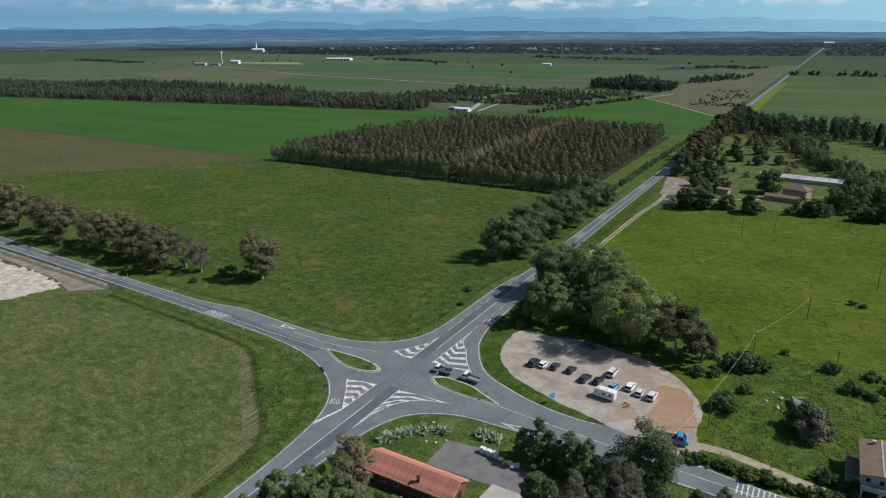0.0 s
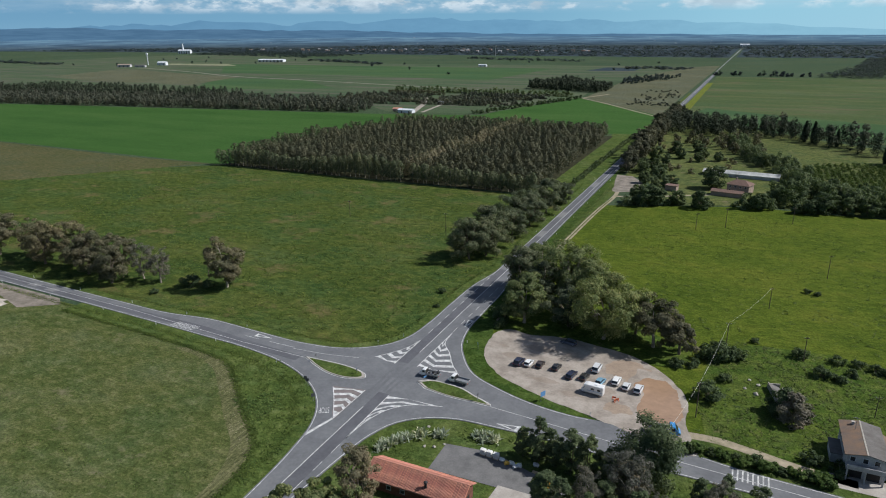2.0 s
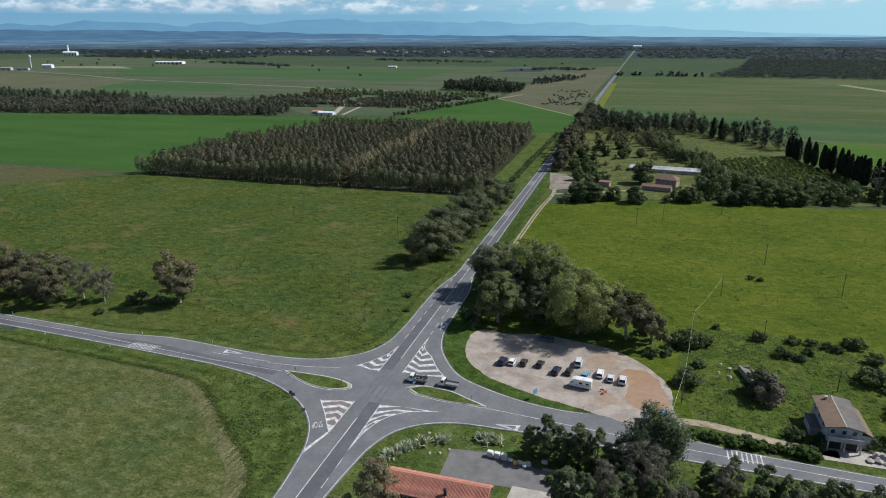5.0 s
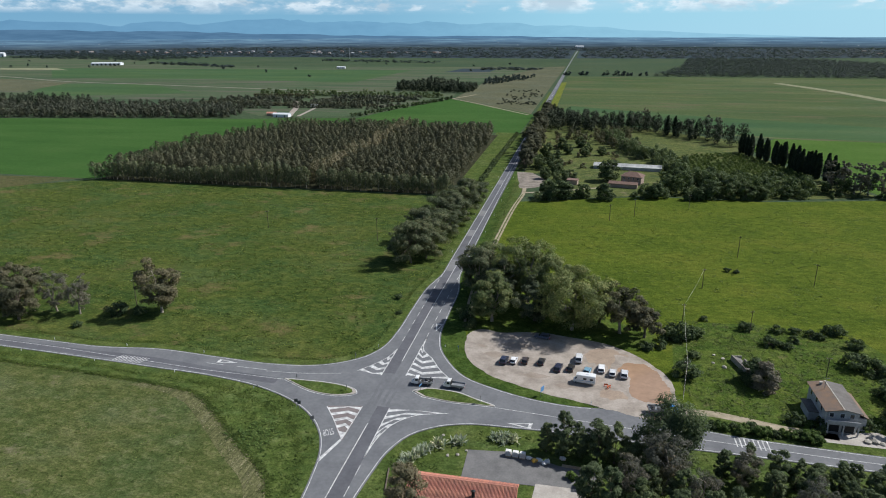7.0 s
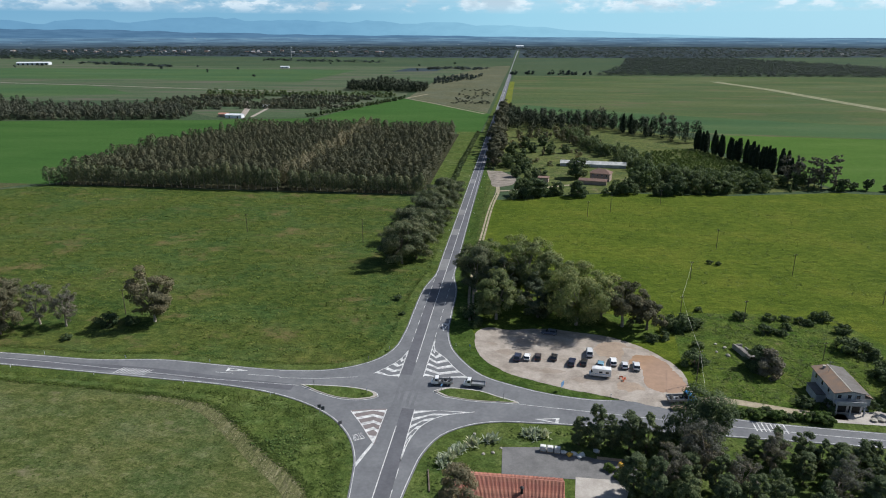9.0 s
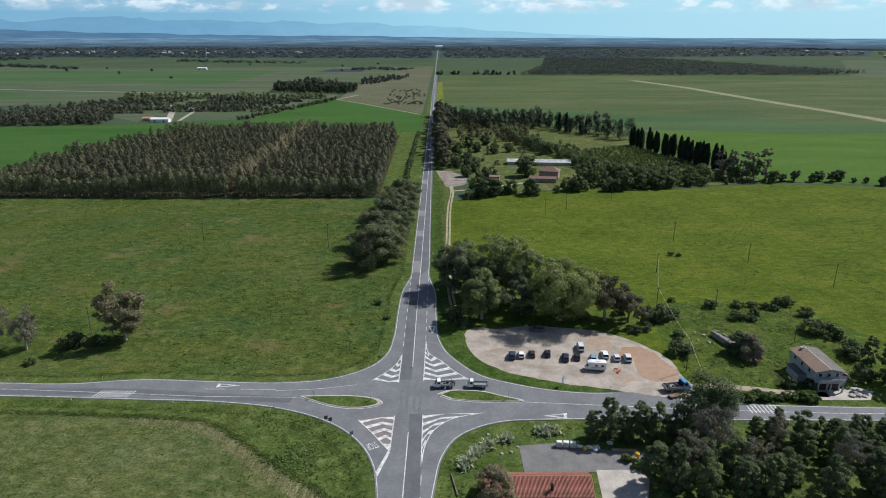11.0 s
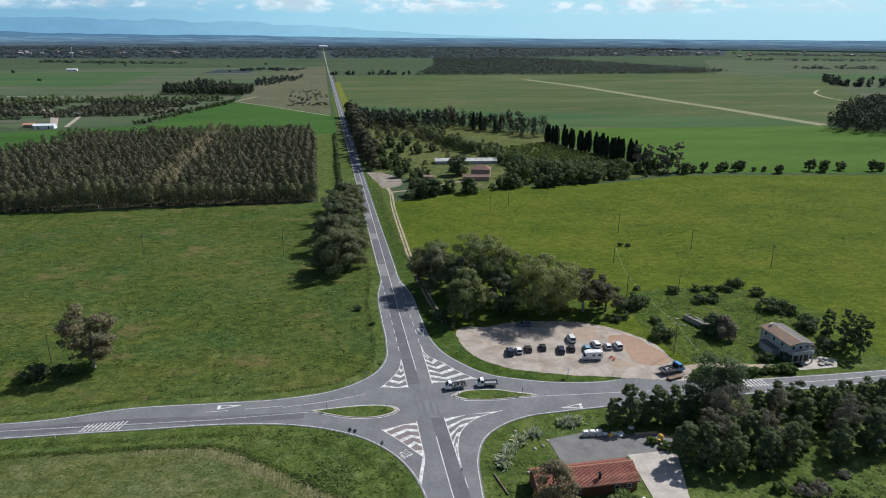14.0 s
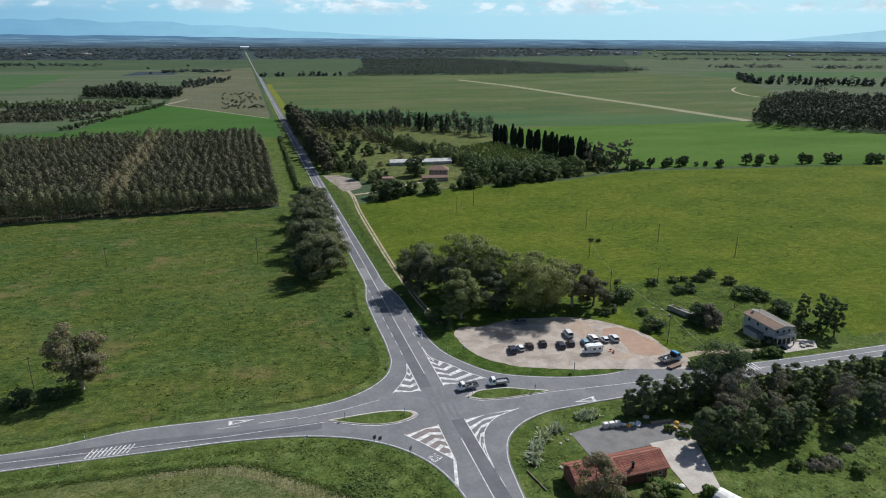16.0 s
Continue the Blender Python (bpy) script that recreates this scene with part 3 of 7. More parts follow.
sheet("trim_stop_line", [(-3.9, -22.4), (-3.4, -23), (-5.4, -31), (-6.1, -30.6)], ZM, M["marking"], "worn white stop line")


def text_mesh(name, text, size, m, material, label):
    cu = bpy.data.curves.new(name, "FONT")
    cu.body, cu.size, cu.align_x, cu.align_y = text, size, "CENTER", "CENTER"
    tmp = new("tmp_text", cu)
    me = bpy.data.meshes.new_from_object(tmp.evaluated_get(bpy.context.evaluated_depsgraph_get()))
    bpy.data.objects.remove(tmp)
    ob = mesh_part(name, me, material)
    ob.matrix_world = m
    return tagged(ob, label, kind="structure")


bpy.context.view_layer.update()
text_mesh("trim_stop_word", "STOP", 2.0, pose(-7.5, -20.5, ZM, 0, 0, 212) @ Matrix.Diagonal((0.52, 1.75, 1, 1)), M["marking"], "white word STOP painted on the lane")


def island(outline, label):
    line = curve(outline, 1.0)
    sheet("pavement_island", line, 0.30, M["concrete"], label, 0.14)
    c = sum(line) / len(line)
    sheet("ground_island_grass", [c + (p - c) * 0.9 for p in line], 0.32, M["verge"], "grass on the traffic island")
    paint_line(line + [line[0]], 0.2, 0.25)


island([(-27.5, -0.2), (-22, 0.0), (-16, 0.0), (-10.8, -0.7), (-7.4, -2.2), (-6.8, -3.4), (-9.2, -4.9), (-14.6, -5.4), (-18.7, -4.5), (-23, -2.6)], "kerbed traffic island with grass")
island([(6.8, 0.5), (8.8, 2.1), (14.4, 2.4), (18.7, 1.7), (22.7, -0.2), (27.8, -2.6), (23.7, -2.7), (16.8, -2.7), (9.9, -1.6)], "kerbed traffic island with grass")

# ---- verges, car park, yard ----
sheet("ground_verge_carpark", EDGE_NE[[i for i, p in enumerate(EDGE_NE) if p[0] < 53.5][0]:] [:60] + [np.array((9.5, 80.0)), np.array((11, 60)), np.array((12.5, 42)), np.array((14.8, 33)), np.array((15.8, 24)), np.array((20, 16.5)), np.array((26, 11.4)), np.array((33, 8.3)), np.array((40, 5.6)), np.array((47, 3.9))], 0.12, M["rank_verge"], "green verge between road and car park")
sheet("ground_carpark", ragged([(14.8, 33), (15.8, 24), (20, 16.5), (26, 11.4), (33, 8.3), (40, 5.6), (47, 3.9), (53, 2.0), (62, 0.2), (70, -1.4), (72.5, 1), (71, 9), (71, 15), (70, 20.5), (66.7, 26.5), (61, 32.8), (54.5, 37), (46, 39), (38, 40.5), (31, 40), (24.5, 38.5), (18, 39.5), (15, 36)], 0.3, 0.8), 0.14, M["gravel"], "pale gravel car park")
sheet("ground_grove_floor", ragged([(12.5, 42), (15, 36.5), (18, 38.5), (24.5, 34.3), (38, 33), (50, 34), (60, 33.5), (68, 37), (69, 46), (58, 53), (48, 58), (32, 66), (20, 79), (10, 80), (10.5, 60)], 1.2), 0.125, M["rough"], "shaded rank grass beneath the grove")
sheet("ground_gravel_spill", ragged([(52, 1.8), (58, 0.6), (66, -1.8), (74, -3.0), (75, -0.8), (70, 2.4), (60, 4)], 0.5), 0.172, M["gravel"], "gravel spilled onto the asphalt")
for i, (x, y, rx, ry) in enumerate(((24, 24, 3, 2), (36, 14.5, 4, 1.6), (44, 10.5, 3.5, 1.2), (30, 31, 5, 2), (52, 15.5, 2, 1.2), (20.5, 29, 1.6, 1.0))):
    sheet("ground_gravel_stain", ragged([(x - rx, y), (x, y - ry), (x + rx, y), (x, y + ry)], 0.9, 0.5), 0.143, M["gravel_dark"], "darker trodden patch of gravel")
sheet("water_puddle", ragged([(57.5, 21.5), (59.5, 26), (64.5, 26), (68.3, 20.5), (70, 14.6), (69.2, 8.2), (64, 6.6), (60.6, 8.5), (60.2, 14), (60.5, 18.5)], 0.8), 0.15, M["puddle"], "large shallow puddle of brown muddy water")
sheet("ground_damp_gravel", ragged([(50, 25), (56, 22.5), (57, 29), (61, 30.5), (54, 33.5), (49, 30)], 1.4), 0.146, M["mud"], "damp brown patch of gravel")
sheet("ground_damp_patch", ragged([(53, 6), (57, 6.5), (59.5, 9), (57, 11.5), (53, 9.5)], 1.3), 0.147, M["mud"], "damp dark patch of gravel")
strip("ground_track_house", curve([(70, 4.0), (78, 4.6), (86, 3.0), (94, 1.2), (104, 0.2)], 2), 2.6, 0.13, M["track"], label="gravel path to the white house")
strip("ground_track_north", curve([(13, 44), (11.5, 60), (10.6, 91), (11.2, 140), (12.6, 190), (14.5, 222), (11, 260)], 4), 2.2, 0.13, M["track"], label="pale dirt track beside the road")
strip("ground_track_north_middle", curve([(13, 44), (11.5, 60), (10.6, 91), (11.2, 140), (12.6, 190), (14.2, 218)], 4), 0.5, 0.137, M["verge"], label="grass growing between the ruts of the track")
sheet("ground_gravel_drive", curve([(5, 280), (9, 250), (13, 232), (20, 236), (24, 258), (15, 278)], 4), 0.14, M["forecourt"], "trodden earth forecourt of the farm")
strip("ground_track_farm", curve([(15, 222), (28, 226), (45, 236), (70, 250)], 4), 2.4, 0.15, M["track"], label="dirt track to the farmhouse")
sheet("ground_tarmac_yard", [(24.5, -20.6), (35, -19.4), (44, -22.4), (50, -21.8), (53, -26), (48, -30), (42, -29.6), (24.6, -30)], 0.12, M["yard"], "grey tarmac yard")
sheet("ground_concrete_yard", [(39.5, -29), (48.5, -29), (50, -31), (44.5, -46), (38, -46)], 0.14, M["concrete"], "pale concrete yard beside the shed")

# ---- distance: hills and sky ----
def ridge(name, radius, a0, a1, profile, material, label):
    """A far range of hills that stands round part of the horizon; angles clockwise from +y."""
    v, f, k = [], [], 160
    for i in range(k + 1):
        a = radians(a0 + (a1 - a0) * i / k)
        h = profile(a0 + (a1 - a0) * i / k)
        for r, z in ((radius, -2.0), (radius + 25, h * 0.6), (radius + 60, h)):
            v.append((math.sin(a) * r, math.cos(a) * r, z))
    for i in range(k):
        for j in range(2):
            f.append((3 * i + j, 3 * i + 3 + j, 3 * i + 4 + j, 3 * i + 1 + j))
    return tagged(raw(name, v, f, material), label, kind="structure")


def wave(a, seed, amp):
    return sum(amp / (1 + q) * noise.noise(Vector((a * 0.09 * (1 + 1.7 * q), seed, q))) for q in range(4))


# Hills glow by themselves; the blue of aerial haze is put into their colour.
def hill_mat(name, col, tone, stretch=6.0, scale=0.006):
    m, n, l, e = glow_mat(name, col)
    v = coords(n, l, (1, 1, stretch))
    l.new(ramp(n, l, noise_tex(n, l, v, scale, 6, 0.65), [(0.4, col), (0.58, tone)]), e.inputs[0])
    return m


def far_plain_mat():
    """The plain with woods, fields and pale specks of villages; haze is put into its glow, bluer towards the horizon.
    """
    m, n, l, e = glow_mat("hazed_far_plain", (0.1, 0.15, 0.2))
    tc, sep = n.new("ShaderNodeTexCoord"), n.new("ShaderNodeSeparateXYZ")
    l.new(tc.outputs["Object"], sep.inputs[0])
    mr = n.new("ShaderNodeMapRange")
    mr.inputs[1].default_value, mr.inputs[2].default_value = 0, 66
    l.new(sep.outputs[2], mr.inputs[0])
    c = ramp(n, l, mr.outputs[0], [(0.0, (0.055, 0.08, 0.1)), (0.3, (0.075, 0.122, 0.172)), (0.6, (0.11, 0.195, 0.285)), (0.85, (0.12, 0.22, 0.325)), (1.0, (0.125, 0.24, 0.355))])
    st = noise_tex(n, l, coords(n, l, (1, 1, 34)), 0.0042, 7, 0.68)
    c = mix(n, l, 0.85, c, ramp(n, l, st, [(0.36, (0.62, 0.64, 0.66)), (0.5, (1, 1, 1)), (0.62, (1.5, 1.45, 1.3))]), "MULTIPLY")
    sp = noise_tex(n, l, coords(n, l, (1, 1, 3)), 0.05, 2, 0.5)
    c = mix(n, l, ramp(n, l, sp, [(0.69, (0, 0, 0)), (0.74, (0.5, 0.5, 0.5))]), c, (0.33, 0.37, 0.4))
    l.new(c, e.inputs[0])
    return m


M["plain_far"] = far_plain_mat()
M["hills_near"] = hill_mat("hazed_far_hills", (0.078, 0.165, 0.27), (0.1, 0.2, 0.315), 14.0, 0.005)
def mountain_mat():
    """Mountains with blue haze put into their glow colour, paler where the sky behind them is paler."""
    m, n, l, e = glow_mat("hazed_mountains", (0.17, 0.35, 0.5))
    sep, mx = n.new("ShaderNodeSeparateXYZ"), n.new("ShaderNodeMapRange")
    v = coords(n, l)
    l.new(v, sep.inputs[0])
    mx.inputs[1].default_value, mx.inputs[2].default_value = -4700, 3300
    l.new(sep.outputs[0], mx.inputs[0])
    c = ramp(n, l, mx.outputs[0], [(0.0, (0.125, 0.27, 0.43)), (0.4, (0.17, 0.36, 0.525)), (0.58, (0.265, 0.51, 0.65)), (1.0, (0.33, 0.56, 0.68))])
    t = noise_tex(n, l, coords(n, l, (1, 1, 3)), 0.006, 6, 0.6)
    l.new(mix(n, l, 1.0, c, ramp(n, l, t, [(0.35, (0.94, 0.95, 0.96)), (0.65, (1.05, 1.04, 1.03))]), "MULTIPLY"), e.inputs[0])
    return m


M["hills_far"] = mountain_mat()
ridge("backdrop_plain", 4700, -85, 75, lambda a: 61 + wave(a * 2, 3.1, 2), M["plain_far"], "far plain with woods and villages, blue-grey with painted haze")
ridge("backdrop_hills", 4760, -85, 12, lambda a: 56 + 62 / (1 + math.exp((a + 30) / 8)) + 12 / (1 + math.exp((a - 2) / 3)) + wave(a * 1.6, 8.7, 16) * min(1, max(0.15, (6 - a) / 30)), M["hills_near"], "low hills at the horizon, blue with painted haze")
ridge("backdrop_mountains", 4820, -85, 30, lambda a: float(np.interp(a, [-85, -58, -45, -24, -15, -8, -3, 3, 10, 20, 30], [120, 138, 158, 176, 182, 172, 150, 118, 86, 60, 50])) + wave(a * 3.0, 5.5, 26) * min(1, max(0.1, (10 - a) / 20)), M["hills_far"], "mountains under cloud, pale blue with painted haze")
ridge("backdrop_headland", 4810, 41, 75, lambda a: float(np.interp(a, [41, 44, 47, 51, 56, 64, 75], [58, 70, 96, 132, 160, 180, 150])) + wave(a * 2.2, 2.5, 10), M["hills_far"], "headland rising at the horizon, pale blue with painted haze")


def sky_mat():
    m, n, l, e = glow_mat("cloudy_sky", (0.5, 0.7, 0.9))
    v = coords(n, l)
    sep = n.new("ShaderNodeSeparateXYZ")
    l.new(v, sep.inputs[0])
    mr = n.new("ShaderNodeMapRange")
    mr.inputs[1].default_value, mr.inputs[2].default_value = 60, 420
    l.new(sep.outputs[2], mr.inputs[0])
    mx = n.new("ShaderNodeMapRange")
    mx.inputs[1].default_value, mx.inputs[2].default_value = -4700, 3300
    l.new(sep.outputs[0], mx.inputs[0])
    base = ramp(n, l, mx.outputs[0], [(0.0, (0.15, 0.33, 0.5)), (0.4, (0.2, 0.42, 0.58)), (0.58, (0.32, 0.6, 0.73)), (1.0, (0.46, 0.72, 0.8))])
    low = ramp(n, l, mr.outputs[0], [(0.0, (0.3, 0.3, 0.3)), (0.35, (0.1, 0.1, 0.1)), (0.8, (0, 0, 0))])
    base = mix(n, l, low, base, (0.4, 0.62, 0.75))
    v2 = coords(n, l, (1, 1, 2.6))
    puff = noise_tex(n, l, v2, 0.0068, 9, 0.56)
    wide = noise_tex(n, l, v2, 0.0011, 3, 0.5)
    s = n.new("ShaderNodeMath")
    s.operation = "MULTIPLY_ADD"
    l.new(wide, s.inputs[0])
    s.inputs[1].default_value = 0.8
    l.new(puff, s.inputs[2])
    # one larger cumulus stands over the end of the road
    far, near = n.new("ShaderNodeVectorMath"), n.new("ShaderNodeMapRange")
    far.operation = "DISTANCE"
    far.inputs[1].default_value = (-165, 4897, 305 * 2.6)
    l.new(v2, far.inputs[0])
    near.inputs[1].default_value, near.inputs[2].default_value, near.inputs[3].default_value, near.inputs[4].default_value = 60, 330, 0.3, 0.0
    l.new(far.outputs["Value"], near.inputs[0])
    s2 = n.new("ShaderNodeMath")
    l.new(s.outputs[0], s2.inputs[0])
    l.new(near.outputs[0], s2.inputs[1])
    band = ramp(n, l, mr.outputs[0], [(0.44, (0, 0, 0)), (0.54, (0.6, 0.6, 0.6)), (0.64, (0.95, 0.95, 0.95)), (1.0, (1, 1, 1))])
    cl = ramp(n, l, s2.outputs[0], [(0.84, (0, 0, 0)), (0.93, (0.35, 0.35, 0.35)), (1.04, (1, 1, 1))])
    k = n.new("ShaderNodeMath")
    k.operation = "MULTIPLY"
    l.new(band, k.inputs[0])
    l.new(cl, k.inputs[1])
    veil = ramp(n, l, noise_tex(n, l, coords(n, l, (1, 1, 6)), 0.0016, 5, 0.6), [(0.38, (0, 0, 0)), (0.7, (0.4, 0.4, 0.4))])
    kv = n.new("ShaderNodeMath")
    kv.operation = "MULTIPLY"
    l.new(band, kv.inputs[0])
    l.new(veil, kv.inputs[1])
    base = mix(n, l, kv.outputs[0], base, (0.6, 0.72, 0.8))
    grey = ramp(n, l, noise_tex(n, l, v2, 0.004, 5, 0.6), [(0.4, (0.5, 0.6, 0.67)), (0.56, (0.8, 0.87, 0.9))])
    bright = mix(n, l, 0.8, base, grey)
    l.new(mix(n, l, k.outputs[0], base, bright), e.inputs[0])
    return m


def sky_band(radius, top):
    v, f, k = [], [], 120
    for i in range(k + 1):
        a = radians(-100 + 200 * i / k)
        v += [(math.sin(a) * radius, math.cos(a) * radius, -5), (math.sin(a) * radius, math.cos(a) * radius, top)]
    f = [(2 * i, 2 * i + 2, 2 * i + 3, 2 * i + 1) for i in range(k)]
    return raw("backdrop_sky", v, f, sky_mat())


tagged(sky_band(4900, 620), "pale blue sky with low white cumulus", kind="structure")


# ---- vegetation ----
def rand_dirs(n, r):
    d = r.normal(size=(n, 3))
    return d / np.linalg.norm(d, axis=1)[:, None]


def leaf_cards(centres, size, r, droop=0.0, out=None, spread=0.55):
    """Leaf sprays: small pointed blades at the centres, facing roughly outwards from the crown, each its own way."""
    n = len(centres)
    nrm = rand_dirs(n, r) * spread + (out if out is not None else np.array((0.0, 0.0, 1.0)))
    nrm /= np.linalg.norm(nrm, axis=1)[:, None] + 1e-9
    a = rand_dirs(n, r) + np.array((0, 0, -droop))
    a -= nrm * (a * nrm).sum(1)[:, None]
    a /= np.linalg.norm(a, axis=1)[:, None] + 1e-9
    b = np.cross(nrm, a)
    s = size * (0.6 + 0.8 * r.random((n, 1)))
    v = np.empty((n, 3, 3))
    v[:, 0], v[:, 1], v[:, 2] = centres - a * s * 0.8 + b * s * 0.6, centres - a * s * 0.8 - b * s * 0.6, centres + a * s
    return v.reshape(-1, 3)


def cards_mesh(name, v):
    me = bpy.data.meshes.new(name)
    k = len(v) // 3
    me.vertices.add(3 * k)
    me.vertices.foreach_set("co", np.asarray(v, np.float32).ravel())
    me.loops.add(3 * k)
    me.loops.foreach_set("vertex_index", np.arange(3 * k, dtype=np.int32))
    me.polygons.add(k)
    me.polygons.foreach_set("loop_start", np.arange(0, 3 * k, 3, dtype=np.int32))
    me.update(calc_edges=True)
    return me


def tube(path, radii, sides=6):
    v, f = [], []
    for i, (p, r) in enumerate(zip(path, radii)):
        p = np.array(p, float)
        q = np.array(path[min(i + 1, len(path) - 1)], float) - np.array(path[max(i - 1, 0)], float)
        q /= np.linalg.norm(q) + 1e-9
        u = np.cross(q, (0.3, 0.9, 0.1))
        u /= np.linalg.norm(u)
        w = np.cross(q, u)
        for s in range(sides):
            a = 2 * math.pi * s / sides
            v.append(tuple(p + (u * math.cos(a) + w * math.sin(a)) * r))
    for i in range(len(path) - 1):
        for s in range(sides):
            f.append((i * sides + s, i * sides + (s + 1) % sides, (i + 1) * sides + (s + 1) % sides, (i + 1) * sides + s))
    return v, f


def join(parts):
    v, f = [], []
    for a, b in parts:
        k = len(v)
        v += a
        f += [tuple(k + i for i in q) for q in b]
    return v, f


def shape(d, seed, freq):
    return np.array([noise.noise(Vector(q) * freq + Vector((seed, seed * 0.37, 0))) for q in d])


def tree_crown(r, h, width, base, n_sprays, n_leaf, leaf, full=1.0):
    """Sprays of leaves on an uneven dome with gaps: their leaves, the way each leaf faces, and the sprays' centres for the limbs."""
    seed = r.random() * 90
    d = rand_dirs(n_sprays * 3, r)
    d[:, 2] = d[:, 2] * 0.95 + 0.02
    keep = shape(d, seed + 40, 2.1) > -0.2 * full ** 3
    d = d[keep][:n_sprays]
    k = len(d)
    reach = (1.02 + 0.5 / full * shape(d, seed, 1.5)) * (0.42 + 0.56 * r.random(k) ** 0.5)
    mid = base + (h - base) * 0.5
    c = d * reach[:, None] * np.array((width * 0.52, width * 0.52, (h - base) * 0.52)) + np.array((0, 0, mid))
    c[:, 2] = np.clip(c[:, 2], base * 0.8 + 0.3, h)
    rad = width * (0.06 + 0.07 * r.random(k)) * full
    i = r.choice(k, n_leaf, p=rad ** 2 / (rad ** 2).sum())
    e = rand_dirs(n_leaf, r)
    e[:, 2] = np.where(r.random(n_leaf) < 0.6, np.abs(e[:, 2]), e[:, 2])
    p = c[i] + e * (rad[i] * (0.6 + 0.5 * r.random(n_leaf)))[:, None] * np.array((1.1, 1.1, 0.78))
    p[:, 2] = np.maximum(p[:, 2], 0.15)
    out = e * 0.75 + d[i] * 0.35 + np.array((0, 0, 0.2))
    return p, out, c


def make_tree(name, label, seed, h, width, base, lobes, n_leaf, leaf, leaf_mat, bark, group="", category="tree", trunk_r=None, droop=0.3, full=1.12):
    """A tree: tapered trunk that forks into limbs, and branches to the sprays of its crown."""
    r = np.random.default_rng(seed)
    cents, outs, sprays = tree_crown(r, h, width, base, int(lobes * 2.6), int(n_leaf * 2.1), leaf * 0.68, full)
    top = empty(name, Matrix(), label, category, group)
    tr = trunk_r or h * 0.022
    lean = r.normal(size=2) * h * 0.03
    fork = np.array((lean[0], lean[1], base + (h - base) * 0.22))
    bits = [tube([(0, 0, -0.2), (lean[0] * 0.3, lean[1] * 0.3, fork[2] * 0.5), fork], [tr * 1.35, tr, tr * 0.85], 7)]
    turn = r.random() * 6.3
    limbs = []
    for q in range(5):
        a = turn + q * 1.257 + r.normal() * 0.2
        far = (0.1 if q == 0 else 0.26) * width
        e = np.array((math.cos(a) * far, math.sin(a) * far, base + (h - base) * (0.72 if q == 0 else 0.5 + 0.15 * r.random())))
        m = (fork * 0.5 + e * 0.5) * np.array((1.1, 1.1, 1.0))
        bits.append(tube([fork - np.array((0, 0, 0.2)), m, e], [tr * 0.6, tr * 0.45, tr * 0.22], 5))
        limbs.append((m, e))
    for c in sprays[::2]:
        m, e = min(limbs, key=lambda q: np.linalg.norm(q[1] - c))
        s = m if c[2] < e[2] else e
        bits.append(tube([s, s * 0.45 + c * 0.55 + np.array((0, 0, 0.03 * h)), c], [tr * 0.2, tr * 0.12, tr * 0.04], 3))
    raw("trunk", *join(bits), bark, top)
    mesh_part("crown", cards_mesh("crown", leaf_cards(cents, leaf * 0.68, r, droop, outs)), leaf_mat, top)
    return top


def make_bush(name, label, seed, h, width, n_leaf, leaf, leaf_mat, group="", category="bush"):
    r = np.random.default_rng(seed)
    cents, outs, sprays = tree_crown(r, h, width, -h * 0.25, 34, int(n_leaf * 2.2), leaf * 0.66, 1.38)
    cents[:, 2] = np.abs(cents[:, 2])
    top = empty(name, Matrix(), label, category, group)
    raw("stems", *join([tube([(0, 0, -0.1), c * 0.5, c], [0.08, 0.05, 0.02], 4) for c in sprays[::3]]), M["bark"], top)
    mesh_part("crown", cards_mesh("crown", leaf_cards(cents, leaf * 0.66, r, 0.0, outs)), leaf_mat, top)
    return top


def scatter(protos, places, r, lo=0.9, hi=1.12):
    """Copies of the prototypes at (x, y, scale) places; the prototypes take the first places."""
    for i, (x, y, s) in enumerate(places):
        m = pose(x, y, 0, 0, 0, r.random() * 360)
        k = s * (lo + (hi - lo) * r.random())
        p = protos[i % len(protos)]
        if i < len(protos):
            p.matrix_world = m @ Matrix.Scale(k, 4)
        else:
            q = copy_thing(p, m)
            q.matrix_world = m @ Matrix.Scale(k, 4)


def wood(name, label, places, r, h, width, n_leaf, leaf, material, base=0.15, lie=0.0):
    """A stand of uncounted trees, one mesh: every tree its own crown of leaf sprays, uneven in height."""
    allv = []
    n_leaf, leaf = int(n_leaf * 1.6), leaf * 0.84
    for x, y in places:
        big = 1 + 0.35 * noise.noise(Vector((x * 0.03, y * 0.03, h)))
        hh, ww = h * (0.7 + 0.4 * r.random()) * big, width * (0.75 + 0.45 * r.random())
        k = 6 if n_leaf > 100 else 3
        a = r.random(k) * 6.28
        far = ww * 0.3 * np.sqrt(r.random(k))
        z = (base + (0.84 - base) * (np.arange(k) + r.random(k)) / k) * hh
        lob = np.stack([np.cos(a) * far * (1.1 - 0.6 * z / hh), np.sin(a) * far * (1.1 - 0.6 * z / hh), z], 1)
        i = r.integers(0, k, n_leaf)
        d = rand_dirs(n_leaf, r)
        size = np.array((ww * 0.3, ww * 0.3, hh * (0.17 if k == 6 else 0.26))) * (1.2 - 0.45 * lob[i, 2:3] / hh)
        c = lob[i] + d * size * (0.6 + 0.5 * r.random((n_leaf, 1))) + np.array((x, y, 0))
        c[:, 2] = np.clip(c[:, 2], 0.2, None)
        allv.append(leaf_cards(c, leaf, r, 0.2, d * (0.9 - lie) + np.array((0, 0, 0.2 + lie)), 0.35))
    top = mesh_part(name, cards_mesh(name, np.concatenate(allv)), material)
    return tagged(top, label, "trees", kind="stuff")


